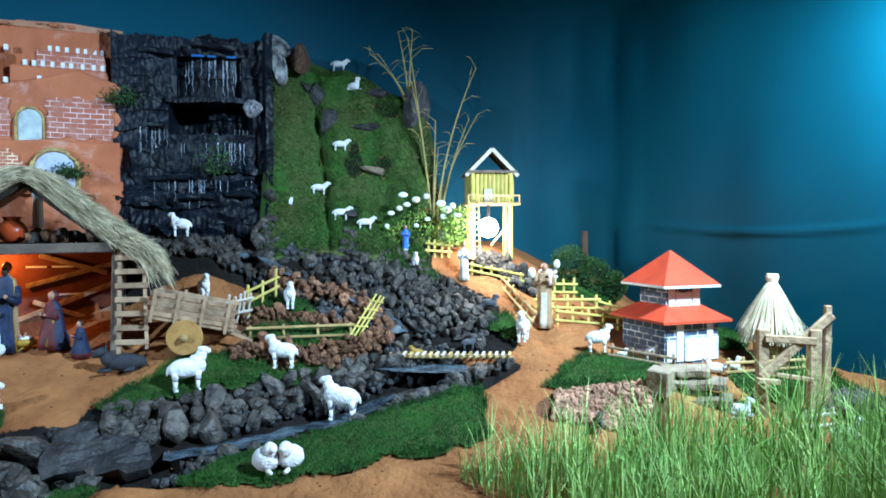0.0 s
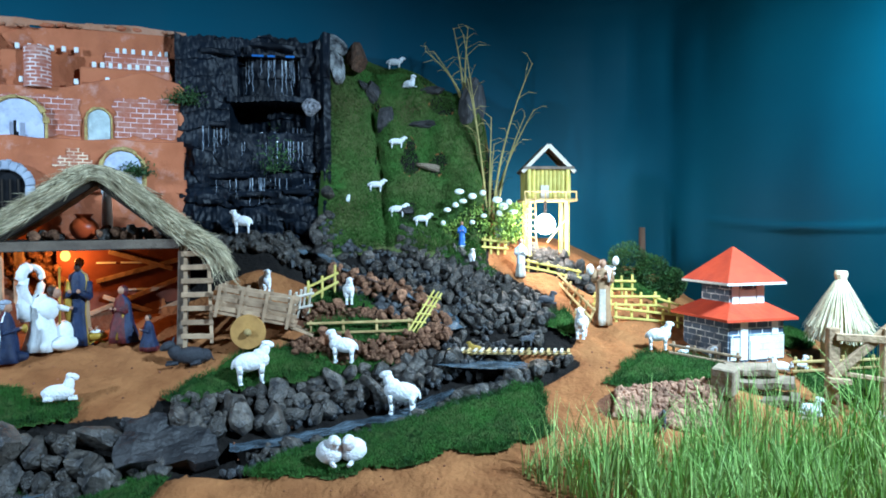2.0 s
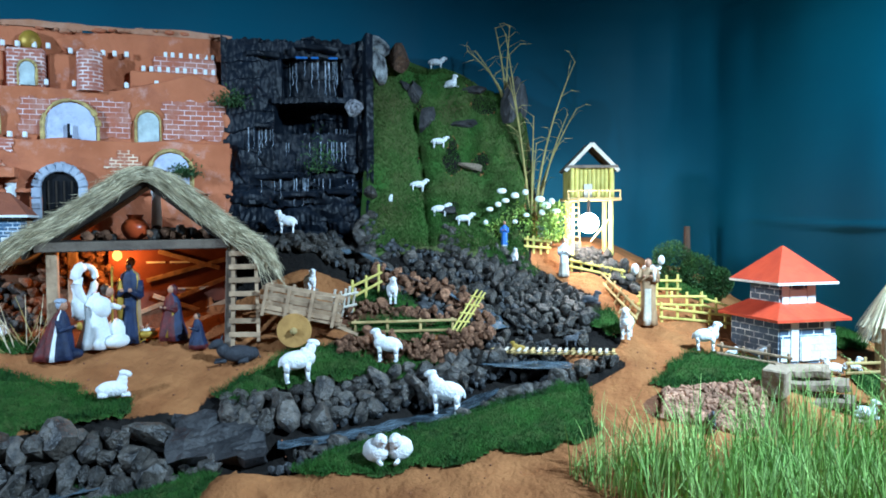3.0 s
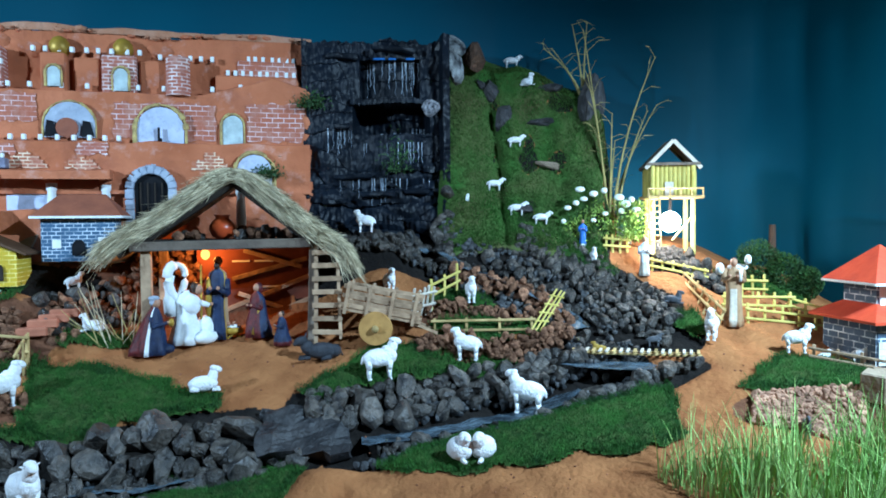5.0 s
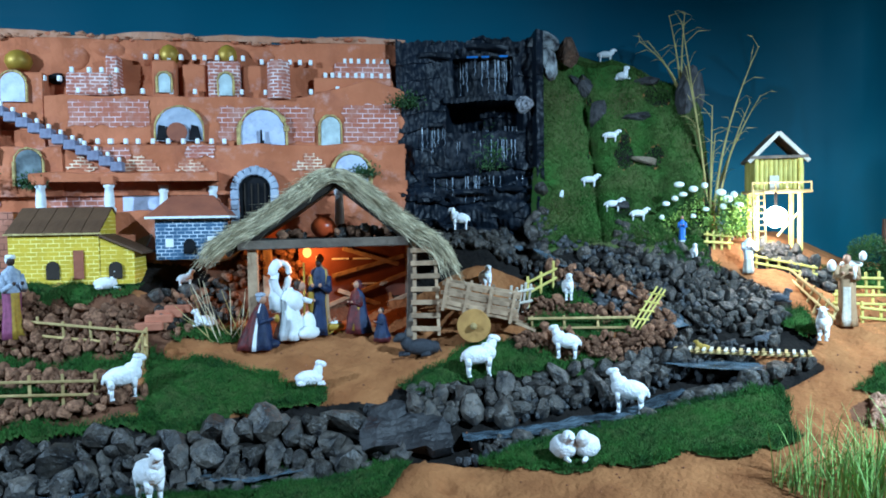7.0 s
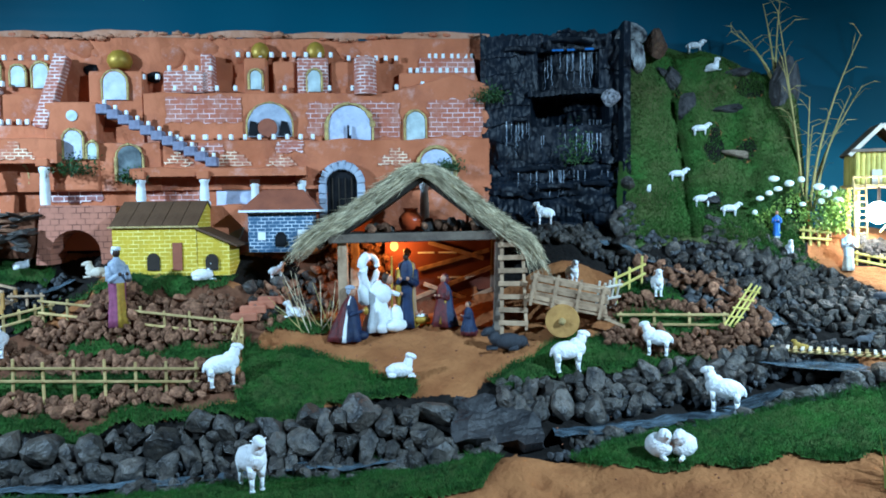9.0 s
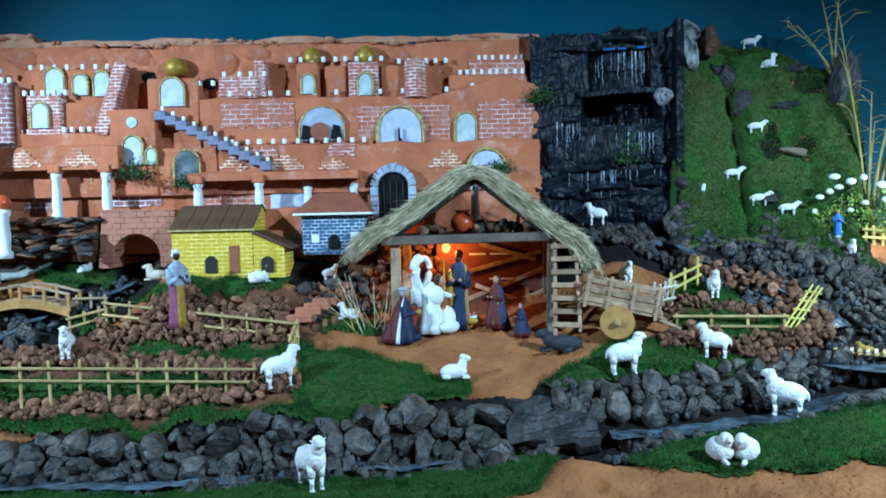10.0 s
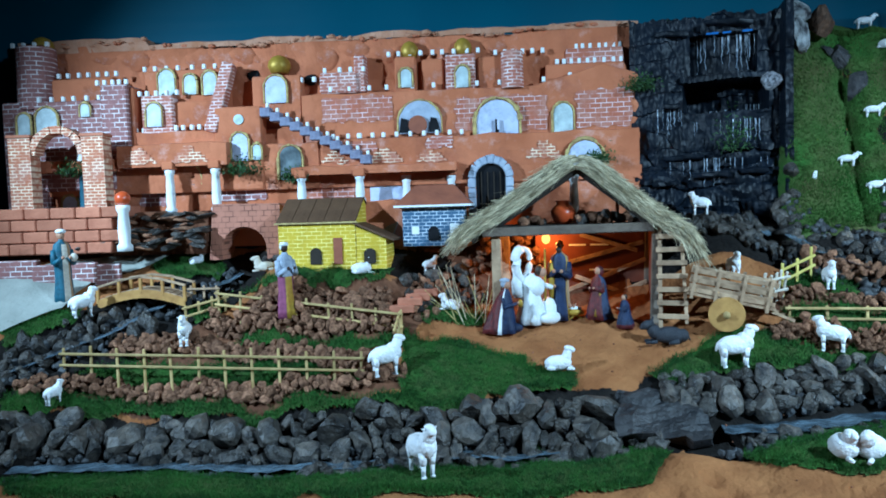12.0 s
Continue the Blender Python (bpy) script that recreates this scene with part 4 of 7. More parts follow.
for k in range(9):
    a = math.pi * (k + .5) / 9
    m = pose(-.072 * math.cos(a), -.018, .149 + .066 * math.sin(a), 0, math.degrees(a) - 90, 0)
    part("gate_stone", box(bmesh.new(), (.023, .02, .030), m, .003), STONEG, gate)
for x in (-.072, .072):
    for k in range(4):
        part("gate_stone", box(bmesh.new(), (.030, .02, .034), pose(x, -.018, .018 + .0365 * k), .003), STONEG, gate)
for x, wd in ((-.058, .045), (.058, .045)):
    part("painted_hollow", prism(bmesh.new(), [(x - wd / 2, .004), (x + wd / 2, .004), (x + wd * .2, .055), (x - wd * .3, .06)], -.004, .004), PANED, castle, "dark painted hollow in the archway", Matrix.Translation(cp(.783, .076, 1.800)))
part("painted_mural", box(bmesh.new(), (.13, .012, .075), None, .003), PANE, castle, "pale lilac painted landscape", Matrix.Translation(cp(.92, .086, 1.575)))
# black ovals either side of the big dome imitate its cast shadows
for u, w in ((1.455, 2.062), (1.222, 2.035)):
    part("dome_shadow", ball(bmesh.new(), oval(0, 0, 0, .030, .014, .022), 2, 0, .3), PANED, castle, "black oval standing for the dome's shadow on the clay", Matrix.Translation(cp(u, .004, w)))
rng = random.Random(31)
for k in range(16):
    u = .48 + .115 * k * rng.uniform(.95, 1.05)
    part("clay_mound", ball(bmesh.new(), oval(0, 0, 0, rng.uniform(.06, .10), .035, rng.uniform(.035, .06)), 3, 0, .25), CLAY, castle, "", Matrix.Translation(cp(u, rng.uniform(-.036, -.026), rng.uniform(2.125, 2.15) + .02 * (u > 1.9))), True)
# stairs, columns, merlons
for k in range(11):
    bm = box(bmesh.new(), (.042, .045, .034), None, .003)
    part("stair_step", bm, STAIR, castle, "", Matrix.Translation(cp(1.375 - .0385 * k, .118, 1.898 - .0195 * k)))
    bm = box(bmesh.new(), (.012, .012, .016), None, .002)
    part("merlon", bm, WHITE, castle, "", Matrix.Translation(cp(1.365 - .0385 * k, .135, 1.923 - .0195 * k)))
col = None
for u, top, foot in ((1.755, 1.69, 1.522), (1.572, 1.69, 1.524), (1.236, 1.64, 1.54), (1.010, 1.64, 1.54), (.84, 1.64, 1.44), (.665, 1.635, 1.46), (.205, 1.62, 1.44), (2.02, 1.69, 1.522), (2.32, 1.68, 1.522)):
    h = top - foot
    bm = lathe(bmesh.new(), ((.022, 0), (.022, .012), (.016, .02), (.018, h * .3), (.016, h * .62), (.014, h * .84), (.018, h * .88), (.019, h)), 14)
    c = part("column", bm, WHITE, castle, "white turned plaster column", Matrix.Translation(cp(u, .10 if .6 < u < .9 else .165, foot)), True)
    part("capital", box(bmesh.new(), (.044, .044, .03), pose(0, 0, h + .012), .003), CLAY, c)
merlon = finish(box(bmesh.new(), (.014, .014, .020), None, .002), "merlon", WHITE)
rng = random.Random(9)
for u0, u1, w, v, step in ((.55, .92, 2.113, .05, .045), (.30, .50, 2.105, .03, .034), (.0, .28, 2.06, .02, .032), (.0, .2, 2.12, .0, .03), (1.0, 1.17, 2.06, .06, .05), (.20, 1.2, 1.985, .06, .085), (1.2, 1.36, 2.03, .05, .05), (1.55, 1.9, 2.10, .05, .05),
                           (1.74, 1.92, 1.995, .10, .036), (1.58, 1.76, 1.855, .11, .035), (1.93, 2.06, 2.04, .13, .03), (2.0, 2.3, 2.085, .07, .045), (2.27, 2.42, 2.21, .09, .045), (2.05, 2.35, 1.985, .12, .05), (1.75, 2.1, 1.85, .10, .04), (.62, 1.02, 1.797, .10, .045), (1.02, 1.18, 1.797, .10, .05)):
    u = u0
    while u < u1:
        part("merlon", merlon, None, castle, "", Matrix.Translation(cp(u, v - .006, w + (.03 * max(0, 1 - abs(u - .08) / .25) if w == 1.985 else 0))) @ Matrix.Rotation(rng.uniform(-.2, .2), 4, "Z"))
        u += step * rng.uniform(.8, 1.2)

# ---- lawns: turf mats with standing blades
def turf(poly, lift, blade, density, rng, name="lawn", label="short green turf laid on the sand", mat=GRASS, base=TURF):
    xs, ys = [p[0] for p in poly], [p[1] for p in poly]
    step = 0.008
    vs, fs, index = [], [], {}
    nx, ny = int((max(xs) - min(xs)) / step) + 2, int((max(ys) - min(ys)) / step) + 2
    edge = poly + poly[:1]

    def at(i, j):
        if (i, j) not in index:
            x, y = min(xs) + (i - .5) * step, min(ys) + (j - .5) * step
            d = min(near_line(x, y, edge) / 0.03, 1)
            index[i, j] = len(vs)
            vs.append((x, y, ground(x, y) + lift * (0.25 + 0.75 * d) + 0.003 * noise.noise((x * 60, y * 60, 0))))
        return index[i, j]

    cells = []
    for i in range(nx):
        for j in range(ny):
            x, y = min(xs) + i * step, min(ys) + j * step
            if inside(x + 0.03 * noise.noise((x * 11, y * 11, 0)) + 0.012 * noise.noise((x * 35, y * 35, 0)), y + 0.03 * noise.noise((x * 11, y * 11, 7)) + 0.012 * noise.noise((x * 35, y * 35, 7)), poly):
                fs.append((at(i, j), at(i + 1, j), at(i + 1, j + 1), at(i, j + 1)))
                cells.append((x, y))
    ob = thing(name, Matrix(), label, "lawn", "lawns")
    part("turf", raw("turf", vs, fs, base, True), None, ob)
    bv, bf = [], []
    n = int(len(cells) * step * step * density)
    for _ in range(n):
        cx, cy = rng.choice(cells)
        x, y = cx + rng.gauss(0, .006), cy + rng.gauss(0, .006)
        z = ground(x, y) + lift * 0.7
        a, h = rng.uniform(0, math.tau), blade * rng.uniform(.5, 1.25)
        lx, ly = rng.gauss(0, .45) * h, rng.gauss(0, .45) * h
        w = 0.0010
        q = len(bv)
        bv += [(x - w * math.cos(a), y - w * math.sin(a), z), (x + w * math.cos(a), y + w * math.sin(a), z), (x + lx, y + ly, z + h)]
        bf.append((q, q + 1, q + 2))
    tagged(part("blades", raw("blades", bv, bf, mat), None, ob, "fine short grass blades"), kind="stuff")
    return ob


rng = random.Random(21)
for k, poly in enumerate(LAWNS):
    turf(poly, 0.016, 0.013, 150000, rng)

# moss and dry tufts on the hill
bv, bf = [], []
for _ in range(30000):
    a, r = rng.uniform(-3.2, 9.2), rng.uniform(2.68, 3.0)
    x, y = spot(a, r)
    x, y, z = surface(x, y)
    h, t = rng.uniform(.004, .011), rng.uniform(0, math.tau)
    nx, ny = STAGE[0] - x, STAGE[1] - y
    ln = math.hypot(nx, ny)
    q = len(bv)
    bv += [(x - .0015 * math.cos(t), y - .0015 * math.sin(t), z), (x + .0015 * math.cos(t), y + .0015 * math.sin(t), z), (x + nx / ln * h * .8 + rng.gauss(0, .004), y + ny / ln * h * .8, z + h)]
    bf.append((q, q + 1, q + 2))
tagged(new("hill_moss", raw("hill_moss", bv, bf, HILLGRASS)), "green moss and fine grass clinging to the hill", "moss", kind="stuff")

# ---- water in the stream beds
def water(line, wide, label, drop=0.014):
    vs, fs = [], []
    pts = []
    for (ax, ay), (bx, by) in zip(line, line[1:]):
        k = max(2, int(math.hypot(bx - ax, by - ay) / .02))
        pts += [(ax + (bx - ax) * i / k, ay + (by - ay) * i / k) for i in range(k)]
    for i, (x, y) in enumerate(pts):
        x1, y1 = pts[min(i + 2, len(pts) - 1)]
        x0, y0 = pts[max(i - 2, 0)]
        tx, ty = x1 - x0, y1 - y0
        ln = math.hypot(tx, ty) or 1
        z = land(x, y) - drop
        half = wide * (.72 + .45 * noise.noise((x * 16, y * 16, 2)) + .25 * noise.noise((x * 47, y * 47, 5)))
        for s in (-1, -.33, .33, 1):
            vs.append((x - ty / ln * half * s, y + tx / ln * half * s, z + 0.005 * noise.noise((x * 30, y * 30, s))))
    for i in range(len(pts) - 1):
        for s in range(3):
            fs.append((i * 4 + s, i * 4 + s + 1, i * 4 + s + 5, i * 4 + s + 4))
    return tagged(new("water", raw("water", vs, fs, WATER, True)), label, "stream", kind="structure")


water(STREAMS[0][:5], 0.055, "shallow dark stream water running over stones")
water(STREAMS[0][6:], 0.055, "shallow stream water below the pool")
vs = [(-.03 + .17 * math.cos(math.tau * i / 24) * (1 + .10 * math.sin(3 * i)), 2.272 + .080 * math.sin(math.tau * i / 24), land(.0, 2.275) + .002) for i in range(24)]
tagged(new("water", raw("water", vs, [tuple(range(24))], WATER)), "still grey pool under the plank bridge", "pool", kind="structure")
water(STREAMS[1], 0.040, "shallow dark stream water along the front wall")
water(STREAMS[2], 0.045, "dark ditch water under the little bridge")

# ---- stones
def stone_mesh(seed, mat, flat=0.75):
    bm = bmesh.new()
    r = random.Random(seed)
    g = bmesh.ops.create_icosphere(bm, subdivisions=2, radius=1)
    cuts = [(Vector((r.gauss(0, 1), r.gauss(0, 1), r.gauss(0, 1))).normalized(), r.uniform(.52, .84)) for _ in range(9)]
    for v in g["verts"]:
        for nrm, d in cuts:
            over = v.co.dot(nrm) - d
            if over > 0:
                v.co -= nrm * over
        v.co *= 1.08 + .12 * noise.noise(v.co * 1.7 + Vector((seed, 0, 0)))
        v.co.z *= flat
    return finish(bm, "stone", mat)


DARK = [stone_mesh(s, BASALT) for s in range(8)]
BROWN = [stone_mesh(40 + s, LATERITE) for s in range(8)]


def bank(name, line, half, size, count, meshes, label, rng, sink=0.28, group="stone banks", stack=0.0, gap=.5):
    """Loose stones strewn along a line; each is a part of its bank."""
    mid = line[len(line) // 2]
    ob = thing(name, pose(mid[0], mid[1], ground(*mid)), label, "stones", group)
    lens = [math.hypot(b[0] - a[0], b[1] - a[1]) for a, b in zip(line, line[1:])]
    total, placed, tries = sum(lens), [], 0
    while len(placed) < count and tries < count * 30:
        tries += 1
        d = rng.uniform(0, total)
        for (a, b), ln in zip(zip(line, line[1:]), lens):
            if d <= ln:
                break
            d -= ln
        off = rng.uniform(-half, half)
        x = a[0] + (b[0] - a[0]) * d / ln - (b[1] - a[1]) / ln * off
        y = a[1] + (b[1] - a[1]) * d / ln + (b[0] - a[0]) / ln * off
        s = size * rng.choice((.55, .7, .85, 1, 1, 1.2, 1.45))
        if any(math.hypot(x - px, y - py) < (s + ps) * gap for px, py, ps in placed):
            continue
        placed.append((x, y, s))
        m = pose(x - mid[0], y - mid[1], ground(x, y) - ob.location.z + s * (.5 - sink) + stack * rng.random(), rng.uniform(-80, 80), rng.uniform(-80, 80), rng.uniform(0, 360)) @ Matrix.Diagonal((s * rng.uniform(.9, 1.3), s * rng.uniform(.8, 1.1), s * rng.uniform(.8, 1.15), 1))
        part("stone", rng.choice(meshes), None, ob, "", m)
    return ob


def rubble(name, line, half, size, count, mat, label, rng, height=0.0, inner=0.0):
    """A low wall of small stones, joined: too many and small to tell apart."""
    src = [stone_mesh(70 + s, mat) for s in range(5)]
    vs, fs = [], []
    for k in range(count):
        i = rng.randrange(len(line) - 1)
        lens = [math.hypot(b[0] - a[0], b[1] - a[1]) for a, b in zip(line, line[1:])]
        d = rng.uniform(0, sum(lens))
        for i, ln in enumerate(lens):
            if d <= ln:
                break
            d -= ln
        a, b = line[i], line[i + 1]
        off = rng.uniform(inner, half) * rng.choice((-1, 1))
        x = a[0] + (b[0] - a[0]) * d / ln - (b[1] - a[1]) / ln * off
        y = a[1] + (b[1] - a[1]) * d / ln + (b[0] - a[0]) / ln * off
        s = size * rng.uniform(.55, 1.35)
        m = pose(x, y, ground(x, y) + rng.random() * height + s * .2, rng.uniform(0, 360), rng.uniform(0, 360), rng.uniform(0, 360)) @ Matrix.Scale(s, 4)
        q = len(vs)
        me = rng.choice(src)
        vs += [m @ v.co for v in me.vertices]
        fs += [tuple(j + q for j in p.vertices) for p in me.polygons]
    return tagged(new(name, raw(name, vs, fs, mat)), label, "stones", kind="stuff")


rng = random.Random(33)
bank("dry_stone_wall", BANKS["front_wall"], .050, .044, 300, DARK, "dark basalt stones stacked as a bank above the front stream", rng, gap=.50)
bank("stone_row", BANKS["near_row"], .028, .030, 70, DARK, "dark flat stones along the near edge of the stream", rng)
bank("stone_bank", BANKS["mid_wall"], .042, .032, 190, DARK, "dark basalt stones under the lawn beside the stream", rng, gap=.50)
bank("stone_bank", BANKS["near_bank"], .012, .026, 60, DARK, "dark stones lining the near side of the stream", rng)
bank("stone_bank", BANKS["upper_bank"], .065, .024, 280, DARK, "heap of dark basalt stones beside the upper stream", rng, .52, gap=.58)
bank("stone_bank", BANKS["upper_bank2"], .045, .022, 190, DARK, "dark broken stones along the sandy path", rng, .52, gap=.58)
bank("stone_bank", BANKS["left_bank"], .02, .017, 50, DARK, "small dark stones along the upper stream", rng)
bank("stone_bank", BANKS["fall_foot"], .065, .027, 230, DARK, "wet dark stones at the foot of the waterfall", rng)
bank("stone_bank", BANKS["tower_bank"], .035, .022, 90, DARK, "grey stones banked below the watch tower fence", rng)
bank("stone_bank", BANKS["right_end"], .05, .03, 24, DARK, "dark stones at the end of the lawn", rng)
bank("stone_bank", BANKS["left_ditch"], .05, .030, 40, DARK, "dark stones along the ditch", rng)
bank("stone_bank", BANKS["behind"], .04, .04, 18, DARK, "brown-grey rocks under the castle steps", rng)
bank("stone_bank", BANKS["shore"], .06, .020, 170, BROWN + DARK, "brown rubble bank beside the stable", rng)
bank("pen_wall", BANKS["pen_outer"], .022, .017, 300, BROWN, "low curved wall of brown laterite lumps round a pen", rng, .1, "brown walls", .04, .36)
bank("pen_wall", BANKS["pen_inner"], .014, .015, 110, BROWN, "short brown laterite wall inside the pen", rng, .1, "brown walls", .02)
bank("terrace_wall", BANKS["terr_a"], .017, .016, 300, BROWN, "low terrace wall of brown laterite lumps", rng, .15, "brown walls", .026, .33)
bank("terrace_wall", BANKS["terr_b"], .020, .016, 300, BROWN, "middle terrace wall of brown laterite lumps", rng, .1, "brown walls", .036, .33)
bank("terrace_wall", BANKS["terr_c"], .022, .016, 300, BROWN, "upper terrace wall of brown laterite lumps", rng, .1, "brown walls", .042, .33)
bank("terrace_wall", BANKS["terr_d"], .028, .017, 280, BROWN, "brown laterite bank below the yellow house", rng, .2, "brown walls", .026, .36)
bank("stone_bank", STREAMS[0][:6], .055, .020, 110, DARK, "wet dark stones standing in the upper stream", rng, .35, gap=.62)
rubble("gravel_bank", BANKS["gravel"], .055, .0105, 1500, GRAVEL, "bank of pinkish gravel under the house lawn", rng, .01)
rubble("stream_gravel", STREAMS[0], .085, .012, 560, BASALT_J, "small dark stones in the stream bed", rng, 0, .045)
rubble("ditch_gravel", STREAMS[2], .06, .014, 170, BASALT_J, "small dark stones in the ditch", rng)
rubble("front_gravel", STREAMS[1], .055, .012, 260, BASALT_J, "small dark stones along the front stream", rng, 0, .030)
rubble("sand_crumbs", ((-1.6, 1.95), (-1.2, 2.05), (-0.9, 2.2), (-0.4, 1.75), (0.1, 1.75), (0.25, 2.2), (0.1, 2.6)), .12, .003, 120, LATERITE_J, "crumbs of earth on the sand", rng)

# single boulders and slabs
def boulder(x, y, sx, sy, sz, mat, label, rx=0, ry=0, rz=0, seed=1, lift=0.0, name="boulder"):
    me = stone_mesh(seed, mat, 1.0)
    ob = tagged(new(name, me), label, "rock", "single rocks")
    p = surface(x, y)
    ob.matrix_basis = pose(p.x, p.y, p.z + lift, rx, ry, rz) @ Matrix.Diagonal((sx, sy, sz, 1))
    return ob


def slab(x, y, lift, sx, sy, sz, mat, label, rx=0, ry=0, rz=0, name="stone_slab"):
    bm = box(bmesh.new(), (sx, sy, sz))
    bmesh.ops.subdivide_edges(bm, edges=bm.edges[:], cuts=5, use_grid_fill=True)
    for v in bm.verts:
        k = v.co.copy()
        v.co += Vector((noise.noise(k * 22), noise.noise(k * 22 + Vector((5, 0, 0))), noise.noise(k * 22 + Vector((0, 5, 0))))) * 0.55 * sz
    ob = tagged(new(name, finish(bm, name, mat)), label, "slab", "flat slabs")
    ob.matrix_basis = pose(x, y, ground(x, y) + lift, rx, ry, rz)
    return ob


slab(-0.905, 1.905, -.004, .25, .15, .04, SLATE, "dark slate slab bridging the stream", 38, 4, 20)
for x, y, l, w in ((.72, 2.05, .03, .16), (.73, 2.02, .0, .15), (.75, 1.99, -.025, .17), (.70, 2.09, .045, .14)):
    slab(x, y, l, w, .075, .018, SANDSTONE, "flat brown field stone laid as a step", 3, -3, polar(x, y)[0] + 6)
bm = box(bmesh.new(), (.062, .055, .075), None, .004)
tagged(new("stone_block", finish(bm, "stone_block", SANDSTONE)), "square cut stone block at the end of the lawn", "stone").matrix_basis = pose(.605, 2.02, ground(.605, 2.02) + .03, 6, 4, -35)
boulder(-.436, 2.846, .045, .03, .065, ROCKU, "dark upright rock on the hill", 10, 5, 10, 5)
boulder(-.283, 2.849, .07, .03, .022, ROCKU, "flat dark rock on the hill", 5, 0, 12, 6)
# next two rocks are built up to stand in for a shadow on the cloth
boulder(-.11, 2.86, .042, .035, .10, ROCKU, "tall dark rock at the hill's edge, enlarged for the shadow behind it", 0, 8, 0, 7, .05)
boulder(-.09, 2.90, .042, .04, .12, ROCKU, "tall dark rock at the hill's edge, enlarged for the shadow behind it", 0, -5, 30, 8, .0)
boulder(-.257, 2.795, .07, .03, .016, SANDSTONE, "flat weathered rock on the hill", 0, 14, 10, 9)
boulder(-.517, 2.874, .06, .03, .02, ROCKU, "slanting dark rock ledge on the hill", 0, 38, 10, 10, -.012)
boulder(-.26, 2.91, .06, .03, .02, ROCKU, "flat dark rock near the hilltop", 0, 4, 10, 11)
boulder(-.645, 2.80, .075, .05, .050, CRUST, "pale crusted stone on the cliff's top", 0, 10, 8, 13, 2.165 - surface(-.645, 2.80).z)
boulder(-.622, 2.775, .035, .03, .075, CRUST, "pale crusted stone hanging over the cliff's edge", 0, -8, 8, 18, 2.08 - surface(-.622, 2.775).z)
boulder(-.55, 2.84, .045, .05, .060, ROCKRUST, "rusty brown stone on the cliff's top", 0, 10, 8, 15, 2.13 - surface(-.55, 2.84).z)
boulder(-.49, 2.87, .03, .04, .055, ROCKU, "dark stone on the hilltop", 0, -14, 8, 19, .01)
boulder(-.707, 2.735, .034, .018, .036, GLITTER, "pale glittering stone on the cliff face", 10, 30, 12, 16, 1.928 - surface(-.707, 2.735).z)
boulder(-.568, 2.725, .008, .006, .024, WHITE, "small white upright marker stone", 0, 8, 0, 3)
# dark lump set in for the hollow's shade behind the sheep
boulder(-.36, 2.72, .05, .02, .02, ROCKU, "dark rock standing for the shaded hollow behind a sheep", 0, 0, 0, 17, .01)
boulder(-.15, 2.30, .035, .03, .05, BASALT, "tall tilted dark stone by the plank bridge", 20, -25, 30, 3)
boulder(-.28, 2.24, .03, .03, .055, BASALT, "tall tilted dark stone by the stream", 15, -20, 0, 4)

rng = random.Random(31)
rocks = thing("rock_ledge", CASTLE, "brown flat rocks piled under the castle's columns", "stones", "stone banks")
for k in range(90):
    u, f = rng.uniform(1.60, 2.08), rng.random()
    part("stone", rng.choice(BROWN + DARK), None, rocks, "", Matrix.Translation(cp(u, .19 + .10 * f, 1.520 - .13 * f)) @ pose(0, 0, 0, rng.uniform(-16, 16), rng.uniform(-16, 16), rng.uniform(0, 360)) @ Matrix.Diagonal((rng.uniform(.025, .05), rng.uniform(.02, .035), rng.uniform(.008, .016), 1)))

# ---- figurines: each a single moulded piece
def wool(bm, m, mat=0, sub=3):
    g = bmesh.ops.create_icosphere(bm, subdivisions=sub, radius=1)
    for v in g["verts"]:
        k = v.co.copy()
        v.co = m @ (k * (1 + .07 * noise.noise(k * 3.6) + .05 * noise.noise(k * 8)))
    for f in {f for v in g["verts"] for f in v.link_faces}:
        f.material_index = mat
    return bm


